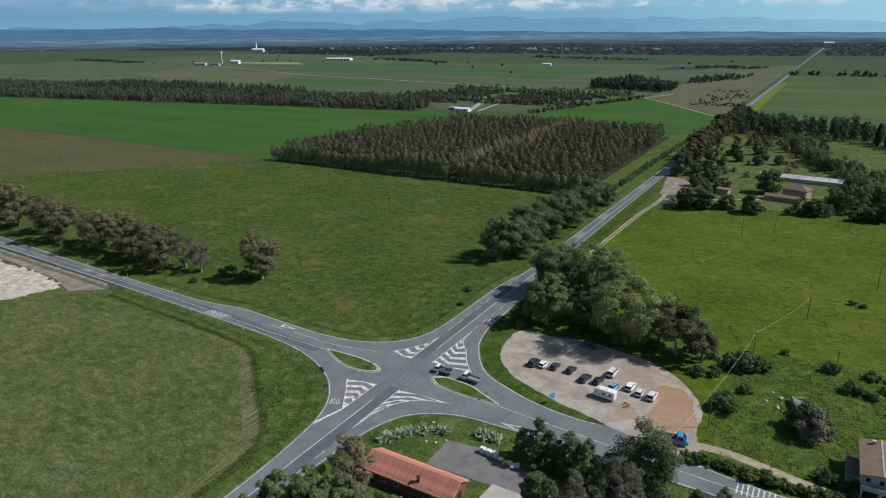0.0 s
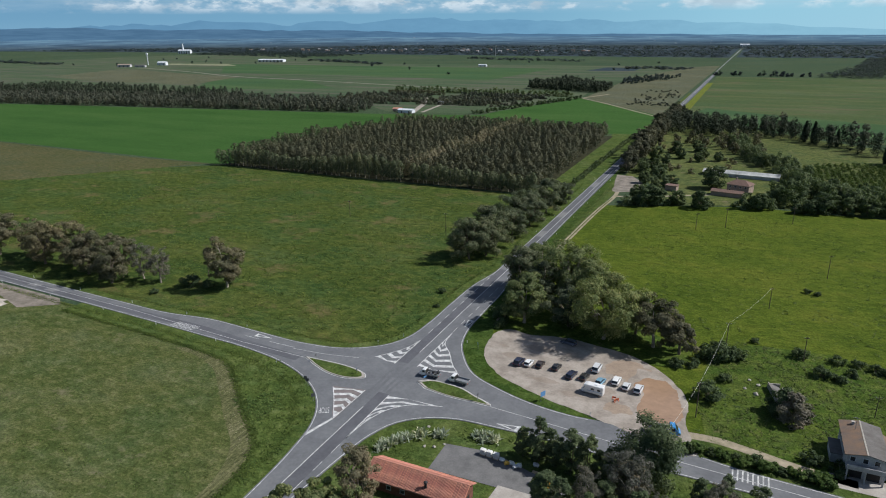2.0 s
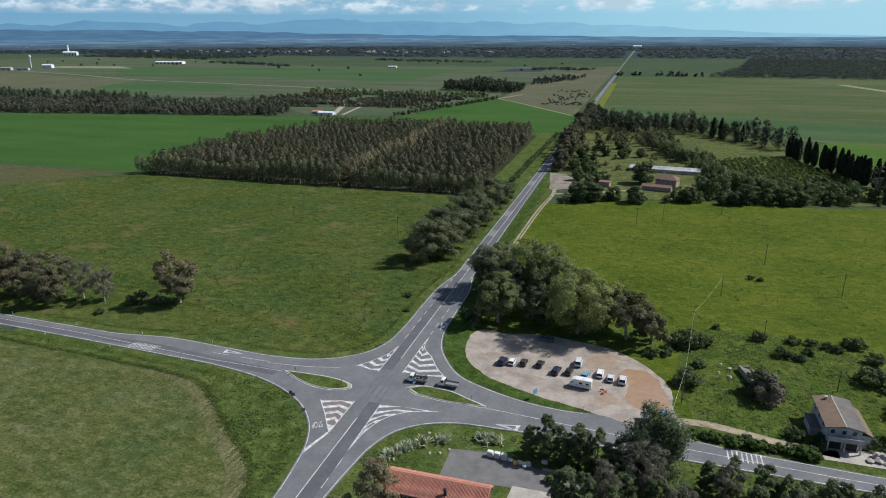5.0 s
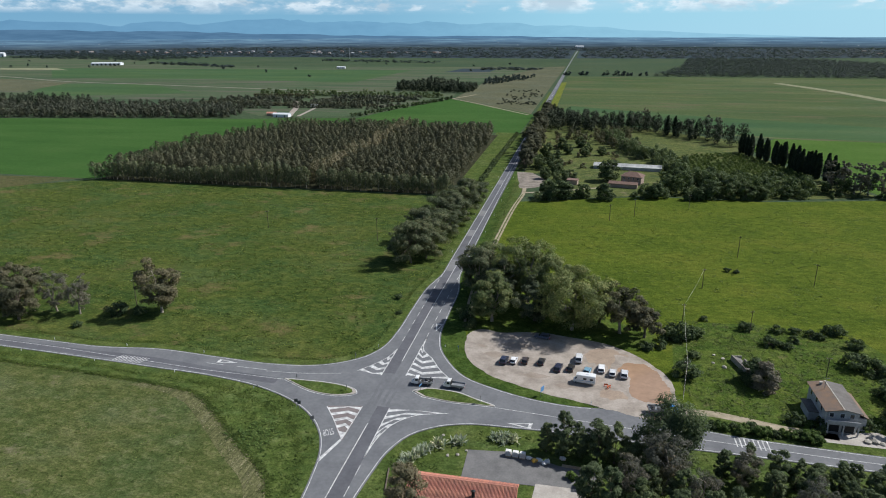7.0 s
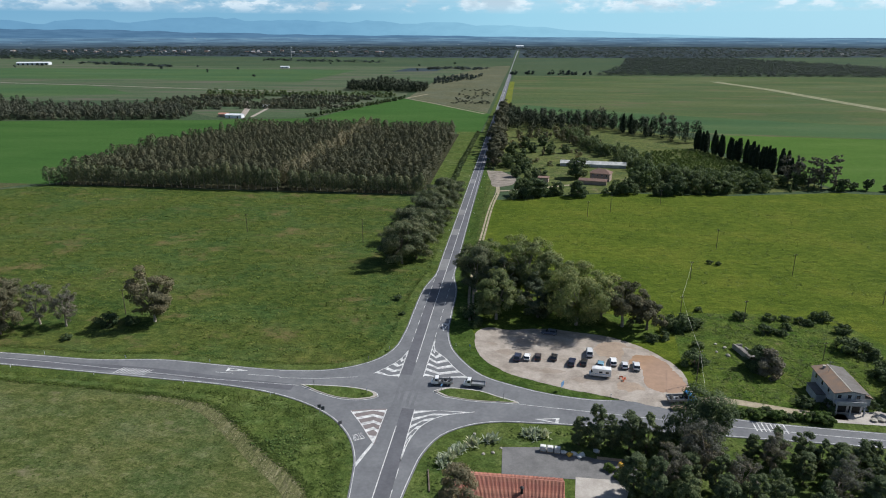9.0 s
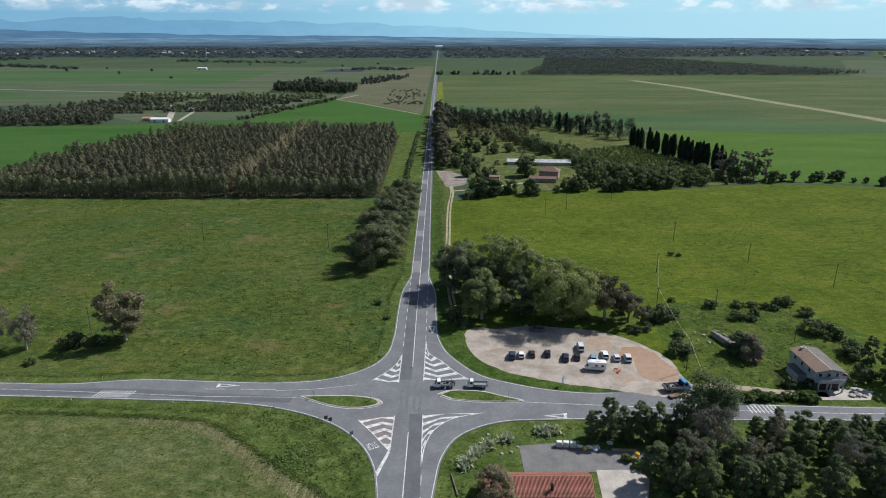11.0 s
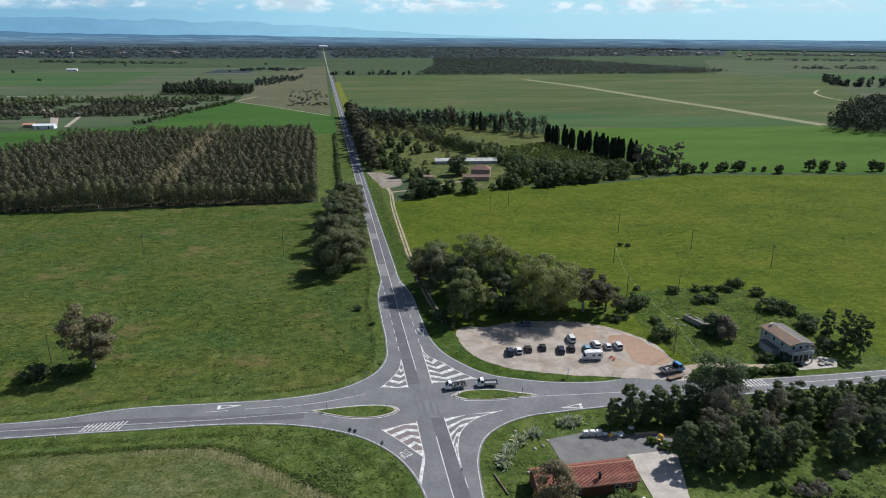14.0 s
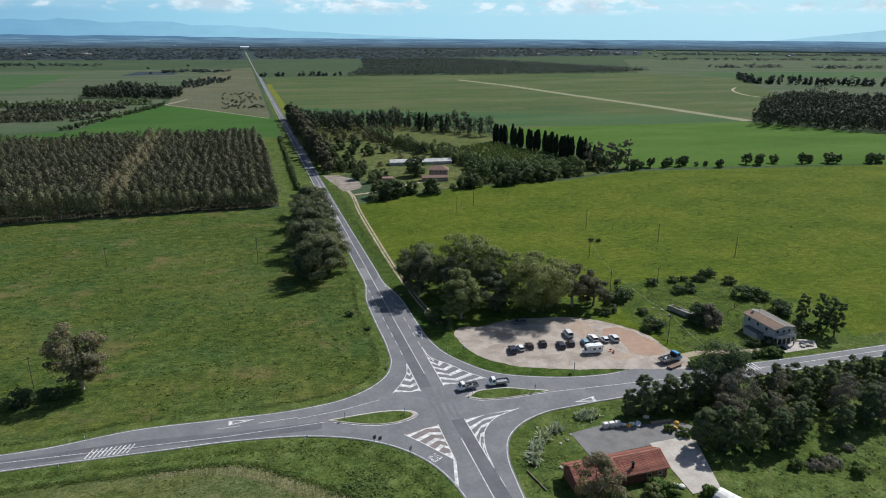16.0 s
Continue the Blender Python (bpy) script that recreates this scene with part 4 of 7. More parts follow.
def plantation(name, label, places, r, h, width, n_leaf, leaf, material, low=0.16):
    """Upright pointed crowns in rows, higher and lower in patches, one mesh."""
    allv = []
    for x, y in places:
        hh = h * (0.86 + 0.2 * r.random()) * (1 + 0.3 * noise.noise(Vector((x * 0.025, y * 0.075, 4.0))))
        ww = width * (0.8 + 0.4 * r.random())
        t, a = r.random(n_leaf) ** 0.85, r.random(n_leaf) * 6.283
        wide = ww * 0.5 * np.sin(np.pi * (0.06 + 0.9 * t ** 0.85)) ** 0.55
        rad = wide * (0.6 + 0.45 * r.random(n_leaf)) * (1 + 0.28 * np.sin(2 * a + x + 7 * t))
        lean = r.normal(size=2) * 0.5
        c = np.stack([x + np.cos(a) * rad + lean[0] * t, y + np.sin(a) * rad + lean[1] * t, hh * (low + (1 - low) * t)], 1)
        allv.append(leaf_cards(c, leaf, r, 0.3, np.stack([np.cos(a), np.sin(a), 0.15 + 0.9 * t], 1), 0.4))
    return tagged(mesh_part(name, cards_mesh(name, np.concatenate(allv)), material), label, "trees", kind="stuff")


def inside(p, poly):
    x, y = p
    c = False
    for (x0, y0), (x1, y1) in zip(poly, poly[1:] + poly[:1]):
        if (y0 > y) != (y1 > y) and x < (x1 - x0) * (y - y0) / (y1 - y0) + x0:
            c = not c
    return c


def fill(poly, dx, dy, jitter, r, skip=0.0):
    xs, ys = [p[0] for p in poly], [p[1] for p in poly]
    out = []
    for y in np.arange(min(ys), max(ys), dy):
        for x in np.arange(min(xs), max(xs), dx):
            p = (x + r.normal() * jitter, y + r.normal() * jitter)
            if inside(p, poly) and r.random() >= skip:
                out.append(p)
    return out


R = np.random.default_rng(11)
PLANT = [(-250, 208), (-26, 208), (-30, 436), (-190, 424), (-205, 430), (-248, 320)]
ROWS = [p for p in fill(PLANT, 4.7, 9.0, 0.75, R, 0.07) if abs(p[0] + 106.5) > 5.5]
FRONT = [(x + R.normal() * 0.4, 209.5 + R.normal() * 0.5) for x in np.arange(-251, -27, 3.6) if abs(x + 106.5) > 3]
plantation("plantation", "dense plantation of brown-green eucalyptus in rows", [p for p in ROWS if p[1] > 214], R, 13.4, 6.6, 405, 0.45, M["leaf_plant"])
plantation("plantation_edge", "greyer leafy front row of the eucalyptus plantation", FRONT, R, 12.4, 5.4, 640, 0.38, M["leaf_row"], 0.17)
plantation("plantation_lane", "paler taller trees along the lane through the plantation", [(-106.5 + sx + R.normal() * 0.5, y + R.normal()) for sx in (-3.4, 3.0) for y in np.arange(216, 424, 4.2)], R, 14.8, 5.6, 430, 0.44, M["leaf_brown"])
tagged(raw("plantation_trunks", *join([tube([(x, y, -0.1), (x + R.normal() * 0.2, y, 3), (x, y, 9)], [0.17, 0.14, 0.06], 5) for x, y in FRONT]), M["pale_bark"]), "slender pale trunks of the plantation's front row", "trees", kind="stuff")
WOOD_W = [(-1300, 385), (-990, 400), (-630, 462), (-330, 510), (-335, 560), (-420, 590), (-620, 600), (-800, 606), (-1300, 560)]
wood("wood_west", "dark belt of mixed trees behind the wheat", fill(WOOD_W, 8.5, 8.5, 2.5, R, 0.12), R, 12.5, 8.5, 85, 1.0, M["leaf_belt"])
wood("wood_west_edge", "paler grey-green trees along the front of the belt", [(x + R.normal() * 2, np.interp(x, [-1300, -990, -630, -330], [388, 403, 465, 513]) + R.normal() * 2.5 + 3) for x in np.arange(-1290, -330, 6.5)], R, 11.5, 8.5, 110, 0.85, M["leaf_belt"], 0.05)
plantation("wood_west_pines", "dark pointed conifers in the belt", [(x, y) for x, y in fill([(-1000, 500), (-760, 540), (-640, 560), (-520, 575), (-600, 600), (-800, 606), (-1000, 590)], 8, 9, 2.5, R, 0.35)], R, 15.5, 6.5, 150, 0.85, M["leaf_deep"])
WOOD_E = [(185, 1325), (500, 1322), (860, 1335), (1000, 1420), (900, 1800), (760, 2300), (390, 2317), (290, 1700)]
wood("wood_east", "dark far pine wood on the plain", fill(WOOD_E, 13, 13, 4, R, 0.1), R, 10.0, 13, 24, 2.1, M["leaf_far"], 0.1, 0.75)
wood("wood_clump", "dense dark wood at the pasture's edge", fill([(446, 405), (535, 330), (760, 300), (860, 480), (700, 610), (560, 520), (480, 440)], 10, 10, 2, R), R, 21, 12, 95, 1.08, M["leaf_deep"])
wood("wood_middle", "dark wood beyond the orchard", fill([(-250, 890), (-127, 855), (-120, 930), (-200, 1000), (-260, 980)], 8, 8, 2, R), R, 16, 10, 64, 1.4, M["leaf_deep"])

# ---- trees that can be told apart ----
EUC_L = "large spreading eucalyptus with brown-green crown and forked trunk"
GROVE = [
    (12.5, 68, 17.0, 12.5, 0.6, 30, 6600, "leaf_row"), (16, 76, 16.5, 13, 1.5, 26, 6000, "leaf_euc"), (30, 64.5, 21.5, 18, 3.5, 40, 9400, "leaf_euc"),
    (21.5, 60, 15.5, 12, 2.0, 24, 5400, "leaf_row"), (20.5, 46, 16.0, 12.5, 0.8, 30, 7200, "leaf_euc"), (33.5, 49, 14.0, 12.5, 0.6, 26, 6200, "leaf_row"),
    (45, 44.5, 18.5, 21, 1.6, 46, 12000, "leaf_euc"), (38.5, 58, 16.0, 13, 2.5, 26, 5800, "leaf_euc"), (53, 50, 13.0, 13, 1.0, 24, 5200, "leaf_euc"),
    (59, 45, 15.0, 14, 2.8, 22, 5000, "leaf_brown"), (66, 43.5, 10.5, 10, 1.0, 16, 3200, "leaf_brown"), (27, 71, 14.0, 11, 2.0, 22, 4600, "leaf_euc"),
]
for i, (x, y, h, w, b, nl, n, mt) in enumerate(GROVE):
    lab = "open-crowned brownish eucalyptus at the grove's end" if mt == "leaf_brown" else EUC_L if h > 15 else "smaller leafy eucalyptus in the grove beside the car park"
    g = make_tree("eucalyptus_tree", lab, 100 + i, h, w, b, nl, n, 0.44, M[mt], M["pale_bark" if h > 14 else "bark"], "eucalyptus grove", trunk_r=0.2 + h * 0.014, full=1.3 if x < 18 else 1.0)
    g.matrix_world = pose(x, y, 0, 0, 0, 77 * i)
nw = [make_tree("eucalyptus_tree", "dark green eucalyptus standing at the meadow's edge", 120 + i, 17, 16, 1.0, 26, 6000, 0.46, M["leaf_row"], M["bark"], "roadside eucalyptus row", trunk_r=0.4) for i in range(3)]
scatter(nw, [(-18, 94, 0.95), (-13.5, 101, 0.95), (-23, 98, 0.74), (-14, 112, 0.86), (-19, 121, 0.9), (-12, 128, 0.92), (-17, 141, 0.88), (-11, 150, 0.88), (-16, 163, 0.86), (-10, 174, 0.82), (-14, 186, 0.84), (-8, 196, 0.75)], R)
west = [make_tree("roadside_tree", "brownish half-leafless tree beside the western road", 140 + i, 17, 13, 1.6, 22, 4600, 0.45, M["leaf_brown"], M["bark"], "western roadside trees", trunk_r=0.38) for i in range(3)]
scatter(west, [(-126, 18, 1.02), (-133, 28, 0.98), (-168, 22, 1.05), (-155, 25, 1.0), (-196, 22, 1.15), (-142, 21, 1.0), (-237, 26, 1.15), (-181, 27, 0.95), (-214, 27, 1.0), (-255, 30, 1.1), (-275, 31, 1.1), (-300, 33, 1.1)], R)
bare = [make_tree("bare_tree", "grey leafless tree with fine twigs", 150 + i, 15, 8.5, 1.5, 20, 3200, 0.26, M["leaf_grey"], M["pale_bark"], "bare trees", trunk_r=0.28) for i in range(2)]
scatter(bare, [(-119, 26, 0.95), (-110, 25.5, 0.95), (88, -33, 0.8), (97, -36, 0.8), (64, -27, 0.85), (106, -33, 0.85), (57, -31.5, 0.8), (70, -32, 0.75), (79, -23, 0.6)], R)
lone = make_tree("lone_tree", "lone brownish tree in the meadow beside the western road", 163, 18.0, 12.5, 0.8, 32, 5800, 0.45, M["leaf_brown"], M["pale_bark"], trunk_r=0.35)
lone.matrix_world = pose(-84.8, 31.8, 0, 0, 0, 40)
yardt = [make_tree("yard_tree", "dark evergreen tree in the yard's thicket", 170 + i, 10, 5.0, -0.6, 24, 3400, 0.3, M["leaf_yard"], M["bark"], "thicket beside the yard", trunk_r=0.2, full=1.3) for i in range(3)]
scatter(yardt, [(41, -17.8, 0.8), (44.5, -18, 0.9), (48, -18.4, 0.85), (51.5, -18.6, 0.92), (55, -19, 0.85), (59, -19, 0.8), (76, -20, 0.75), (80, -20.5, 0.95), (86, -20, 0.8), (93, -20.5, 0.75), (99.5, -20, 0.7), (105, -20.5, 0.75), (111, -20.5, 0.7), (118, -22, 0.75), (126, -24, 0.8), (50, -33, 0.9), (53.5, -35.5, 0.98), (59, -37, 0.95), (65.5, -38, 0.9), (71, -37, 0.95), (76, -34, 0.8), (60.5, -31, 0.9), (66.5, -31, 0.95), (83, -38, 0.95), (92, -36.5, 1.0), (98, -32, 0.9), (101, -38, 0.95), (112, -33, 0.95), (89.5, -20.5, 0.75), (96.5, -21, 0.72), (102.5, -21.5, 0.75), (108, -21.5, 0.72), (114.5, -22, 0.75), (84, -26, 0.8), (90, -27.5, 0.85), (97, -26.5, 0.75)], R)
brown = [make_tree("yard_tree", "tree with sparse reddish-brown foliage beside the yard", 180 + i, 12, 8, 1.2, 20, 3200, 0.32, M["leaf_rust"], M["bark"], "thicket beside the yard", trunk_r=0.24) for i in range(2)]
scatter(brown, [(17.3, -45.0, 1.08), (63.5, -24, 0.8)], R)
pine = make_tree("pine_tree", "tall dark green pine beside the eastern road", 191, 14.5, 11.5, -0.5, 40, 7500, 0.36, M["leaf_yard"], M["bark"], trunk_r=0.32, full=1.35)
hp = [make_tree("house_pine", "dark irregular pine beside the white house", 197 + i, 12.5, 4.2, 0.6, 26, 2600, 0.3, M["leaf_dark"], M["bark"], "pines beside the house", trunk_r=0.2, full=1.15) for i in range(2)]
scatter(hp, [(120.5, 11.5, 0.85), (121.8, 5.8, 1.0), (124.3, 2.6, 1.02), (127, 8.0, 0.85)], R)
pine.matrix_world = pose(66.0, -16.8, 0, 0, 0, 20)
south = [make_tree("roadside_tree", "leafy olive-green tree beside the southern road", 195 + i, 8, 7, 0.3, 18, 4000, 0.34, M["leaf_euc"], M["bark"], "trees beside the southern road", trunk_r=0.2) for i in range(2)]
scatter(south, [(8.5, -56, 0.95), (12.5, -51, 1.0), (6.5, -61, 0.9), (15, -55, 1.1), (20, -50, 0.9), (28, -46.5, 0.6)], R)


def make_cypress(seed):
    r = np.random.default_rng(seed)
    top = empty("cypress_tree", Matrix(), "slender dark cypress in a windbreak row", "tree", "cypress windbreak")
    n = 900
    t = r.random(n)
    a = r.random(n) * 2 * np.pi
    rad = 2.3 * np.sin(np.pi * np.clip(t * 0.93 + 0.05, 0, 1)) ** 0.7 * (0.6 + 0.4 * r.random(n)) * (1 - 0.5 * t)
    c = np.stack([np.cos(a) * rad, np.sin(a) * rad, 0.5 + 13.5 * t], 1)
    mesh_part("crown", cards_mesh("crown", leaf_cards(c, 0.6, r, -0.6, np.stack([np.cos(a), np.sin(a), 0.3 + 0 * a], 1))), M["leaf_cyp"], top)
    raw("trunk", *tube([(0, 0, -0.2), (0, 0, 3), (0, 0, 12)], [0.25, 0.2, 0.05]), M["bark"], top)
    return top


cyp = [make_cypress(200 + i) for i in range(3)]
scatter(cyp, [(162 + 31 * t + R.normal() * 1.2, 386 - 112 * t + R.normal() * 1.5, 1.0 + 0.15 * R.random()) for t in np.linspace(0, 1, 40)] + [(118, 465, 1.1), (124, 462, 1.2), (135, 450, 1.1), (139, 447, 1.1)], R)
garden = [make_tree("garden_tree", "rounded dark evergreen tree in the farm garden", 210 + i, 9, 8, -0.6, 16, 2000, 0.55, M["leaf_dark"], M["bark"], "farm garden trees", trunk_r=0.2, full=1.5) for i in range(3)]
scatter(garden, [(47, 216, 0.95), (32, 207, 1.0), (28, 214, 0.9), (59, 213, 1.1), (80, 222, 0.9), (86, 222, 0.85), (102, 221, 0.6), (133, 228, 1.15), (141, 230, 0.9), (125, 229, 1.0), (154, 235, 0.75), (62, 263, 1.35), (30, 277, 0.8), (26, 297, 1.0), (18, 300, 0.9), (20, 341, 1.1), (40, 259, 0.7), (37, 211, 1.0), (108, 222, 0.9), (114, 225, 1.1), (93, 240, 0.9), (28, 330, 0.8), (36, 352, 0.9), (48, 345, 0.7), (30, 375, 0.9), (44, 385, 0.9), (24, 262, 0.8), (36, 268, 0.6), (50, 362, 0.8), (60, 352, 0.7)], R)
hedge = [make_tree("roadside_tree", "tall bushy tree in the row along the main road", 220 + i, 16, 9.5, -0.4, 20, 2400, 0.62, M["leaf_plant"], M["bark"], "tree row along the main road", trunk_r=0.3, full=1.4) for i in range(3)]
scatter(hedge, [(8.5 + R.normal() * 1.2, y, 0.75 + 0.3 * (y > 320) * R.random() + 0.12) for y in np.arange(288, 590, 9.5)], R)
poplar = [make_tree("poplar_tree", "grey half-bare poplar at the pasture's corner", 230 + i, 18, 6.5, 0.5, 20, 2400, 0.45, M["leaf_grey"], M["pale_bark"], "poplars", trunk_r=0.25) for i in range(2)]
scatter(poplar, [(182, 258, 1.0), (188, 254, 1.0), (194, 252, 1.05), (200, 250, 1.0), (206, 249, 1.05), (191, 260, 0.95), (199, 257, 1.0), (90, 495, 1.0), (102, 500, 1.05), (150, 455, 1.15), (156, 448, 1.2)], R)
rowtree = [make_tree("hedgerow_tree", "small dark tree in the hedgerow between pasture and wheat", 240 + i, 6.5, 5.5, -0.4, 12, 1100, 0.5, M["leaf_dark"], M["bark"], "hedgerow trees", trunk_r=0.15, full=1.6) for i in range(3)]
scatter(rowtree, [(209, 244, 1.0), (216, 247, 0.8), (224, 248, 1.1), (234, 246, 0.8), (240, 250, 1.0), (246, 246, 1.1), (252, 249, 0.9), (271, 236, 1.0), (297, 240, 1.1), (304, 236, 1.15), (318, 238, 0.95), (338, 232, 1.1), (344, 232, 1.0), (357, 228, 1.15), (363, 226, 1.0), (386, 220, 1.1), (393, 219, 1.0), (415, 214, 1.1), (445, 208, 1.0), (470, 203, 1.1), (500, 197, 1.0), (265, 243, 0.5), (258, 244, 0.5)], R)

bush = [make_bush("bush", "rounded dark green bush in rough grass", 250 + i, 2.9, 5.2, 900, 0.36, M["leaf_dark"], "bushes in the rough grass") for i in range(3)]
scatter(bush, [(75, 45, 1.5), (80.5, 47, 1.2), (75, 22.5, 1.35), (70, 38, 0.8), (66, 36, 0.7), (78, 33, 0.6), (121, 57, 0.95), (123.5, 48, 1.0), (119.5, 35.5, 1.35), (123, 33, 1.2), (124, 23, 1.3), (121.5, 19.5, 1.0), (108, 49, 0.6), (105, 55, 0.75), (110, 55.5, 0.6), (114, 53.5, 0.7), (96.5, 55, 0.85), (101, 45.5, 0.9), (105, 44.5, 0.7), (116, 52.5, 0.6), (118, 8, 1.0), (112, 5, 0.7), (74.5, 51, 0.7), (85, 60, 0.5), (14.5, 41, 0.9), (12.5, 47.5, 1.1), (-97.6, 27.5, 1.1), (-91, 29.5, 0.9), (-104, 17, 0.6), (-13, 58, 0.5), (-9.5, 46, 0.35), (104, 107, 0.4), (101, 108, 0.45), (101, 3.0, 0.8), (96, 4.5, 0.8)], R)
big = make_bush("bush", "large tangled grey-green bush beside a ruined hut", 260, 6, 8.5, 2200, 0.45, M["leaf_grey"])
big.matrix_world = pose(93.0, 20.0, 0, 0, 0, 0)
big2 = make_bush("bush", "large dark evergreen bush beside a ruined hut", 261, 5.5, 7, 2000, 0.45, M["leaf_dark"])
big2.matrix_world = pose(91.5, 23.0, 0, 0, 0, 0)

shrub = [make_bush("hedge_shrub", "bushy green shrub in the roadside hedge", 270 + i, 1.9, 2.8, 700, 0.3, (M["leaf_bright"], M["leaf_dark"])[i % 2], "roadside hedge") for i in range(3)]
scatter(shrub, [(71 + 1.5 * i + R.normal() * 0.3, -1.0 - 0.08 * i + R.normal() * 0.5, 0.8 + 0.4 * R.random()) for i in range(19)], R)
yb = [make_bush("yard_shrub", "bright leafy shrub beside the shed", 280 + i, 2.6, 3.6, 900, 0.32, M["leaf_bright"], "yard shrubs") for i in range(2)]
scatter(yb, [(24, -45, 0.9), (31, -43.5, 1.2), (34, -45, 1.0), (41, -47, 0.8), (64, -45, 0.8), (70, -44, 0.7), (78, -33, 0.9), (88, -26, 1.0), (57, -23.5, 0.8), (46.5, -26, 0.6), (48.5, -28.5, 0.7), (75, -50, 0.9), (83, -53, 0.8)], R)


def make_agave(seed):
    r = np.random.default_rng(seed)
    top = empty("agave_plant", Matrix(), "pale grey-green agave with long spiky leaves", "plant", "agaves on the lawn")
    v, f = [], []
    for i in range(70):
        a, el = r.random() * 2 * math.pi, 0.3 + 1.15 * r.random()
        ln = 1.1 + 0.5 * r.random()
        d = np.array((math.cos(a) * math.cos(el), math.sin(a) * math.cos(el), math.sin(el)))
        s = np.array((-math.sin(a), math.cos(a), 0))
        o = np.array((r.normal() * 0.42, r.normal() * 0.42, 0.05))
        k = len(v)
        v += [tuple(o - s * 0.09), tuple(o + s * 0.09), tuple(o + d * ln * 0.5 - s * 0.13), tuple(o + d * ln * 0.5 + s * 0.13), tuple(o + d * ln * 0.5 - np.array((0, 0, 0.07))), tuple(o + d * ln - np.array((0, 0, 0.2)))]
        f += [(k, k + 1, k + 4), (k, k + 4, k + 2), (k + 1, k + 3, k + 4), (k + 2, k + 4, k + 5), (k + 4, k + 3, k + 5)]
    raw("leaves", v, f, M["agave"], top)
    return top


ag = [make_agave(300 + i) for i in range(3)]
scatter(ag, [(12.2, -28.2, 1.15), (13.2, -26.2, 1.25), (14.4, -24.2, 1.25), (15.6, -22.4, 1.2), (17.9, -20.2, 1.25), (22.0, -18.5, 1.3), (29.8, -15.2, 1.3), (31.6, -14.8, 1.2), (33.4, -15.5, 1.35), (31.4, -16.4, 1.1)], R, 1.0, 1.2)

# ---- farm woodland, orchards, hedgerows, far woods ----
wood("wood_farm_belt", "dark belt of mixed trees behind the farm", fill([(8, 470), (10, 590), (40, 545), (112, 510), (145, 462), (178, 405), (165, 392), (132, 440), (100, 478), (60, 470)], 8, 8, 2, R, 0.12), R, 17, 9, 247, 0.66, M["leaf_deep"])
wood("wood_farm_belt_pale", "lighter mixed trees behind the farm", fill([(14, 440), (60, 450), (100, 470), (80, 420), (96, 340), (60, 400), (30, 410)], 11, 11, 3, R, 0.25), R, 9, 8, 171, 0.70, M["leaf_plant"])
wood("wood_farm_south", "dense mid-height trees beside the pasture", fill([(88, 232), (143, 236), (205, 252), (185, 262), (158, 282), (128, 268), (100, 282)], 6.5, 6.5, 1.5, R, 0.05), R, 10.5, 7.5, 247, 0.63, M["leaf_dark"])
DIAG = [(66, 448), (76, 390), (86, 346), (99, 318), (103, 276), (116, 254), (128, 240)]
wood("wood_farm_middle", "dense dark belt of trees beside farmhouse and orchard", [(np.interp(t, range(7), [p[0] for p in DIAG]) + R.normal() * 5 + 3, np.interp(t, range(7), [p[1] for p in DIAG]) + R.normal() * 4) for t in np.linspace(0, 6, 125)], R, 10.5, 7, 240, 0.6, M["leaf_yard"], 0.0)
wood("wood_farm_clumps", "bushy trees in clumps along the pasture's edge", [(x + R.normal() * 1.8, y + R.normal() * 1.8) for x, y, n in ((25, 205, 3), (30, 208, 4), (36, 213, 4), (56, 215, 3), (79, 221, 2), (90, 225, 3), (107, 223, 4), (112, 226, 3), (121, 232, 4), (135, 230, 4), (143, 233, 3), (165, 236, 2), (20, 290, 4), (29, 288, 4), (31, 251, 4), (37, 256, 3)) for _ in range(n)], R, 7.5, 5.5, 230, 0.48, M["leaf_yard"], 0.0)
wood("orchard_citrus", "low green citrus orchard in dense rows", fill([(102, 332), (120, 362), (160, 372), (184, 300), (160, 284), (130, 270), (104, 288)], 3.6, 5.4, 0.3, R, 0.03), R, 2.9, 4.0, 90, 0.4, M["leaf_citrus"], 0.05)
for x0, x1, y0, y1, dp, hh, mt in ((-440, -326, 606, 612, 12, 9, "leaf_belt"), (-440, -318, 640, 640, 7, 6, "leaf_plant"), (-450, -322, 668, 668, 10, 8, "leaf_belt"), (-310, -216, 622, 628, 10, 9, "leaf_belt"), (-306, -206, 652, 652, 7, 5, "leaf_plant"), (-306, -200, 682, 680, 12, 8, "leaf_belt"), (-206, -178, 618, 668, 9, 6, "leaf_belt"), (-300, -184, 712, 712, 7, 5, "leaf_plant"), (-298, -172, 742, 742, 8, 7, "leaf_belt"), (-440, -330, 705, 705, 8, 7, "leaf_belt"), (-430, -150, 786, 784, 16, 9, "leaf_dark"), (-420, -330, 745, 745, 8, 7, "leaf_plant")):
    wood("orchard_rows", "dark row of orchard trees", [(x + R.normal() * 1.2, y0 + (y1 - y0) * (x - x0) / (x1 - x0) + R.normal() * dp * 0.3) for x in np.arange(x0, x1, 2.8)], R, hh, 8, 60, 1.0, M[mt], 0.0)
wood("hedgerow_field", "dark hedgerow along the wheat", [(-200 + 64 * t + R.normal() * 2, 548 + 215 * t + R.normal() * 2) for t in np.linspace(0, 1, 60)], R, 5, 6, 30, 1.2, M["leaf_dark"])
wood("hedgerow_ditch", "low dark hedge along the ditch", [(-13.5 + 2 * t + R.normal() * 0.5, 242 + 205 * t) for t in np.linspace(0, 1, 240)], R, 3.2, 3, 36, 0.55, M["leaf_dark"], 0.0)
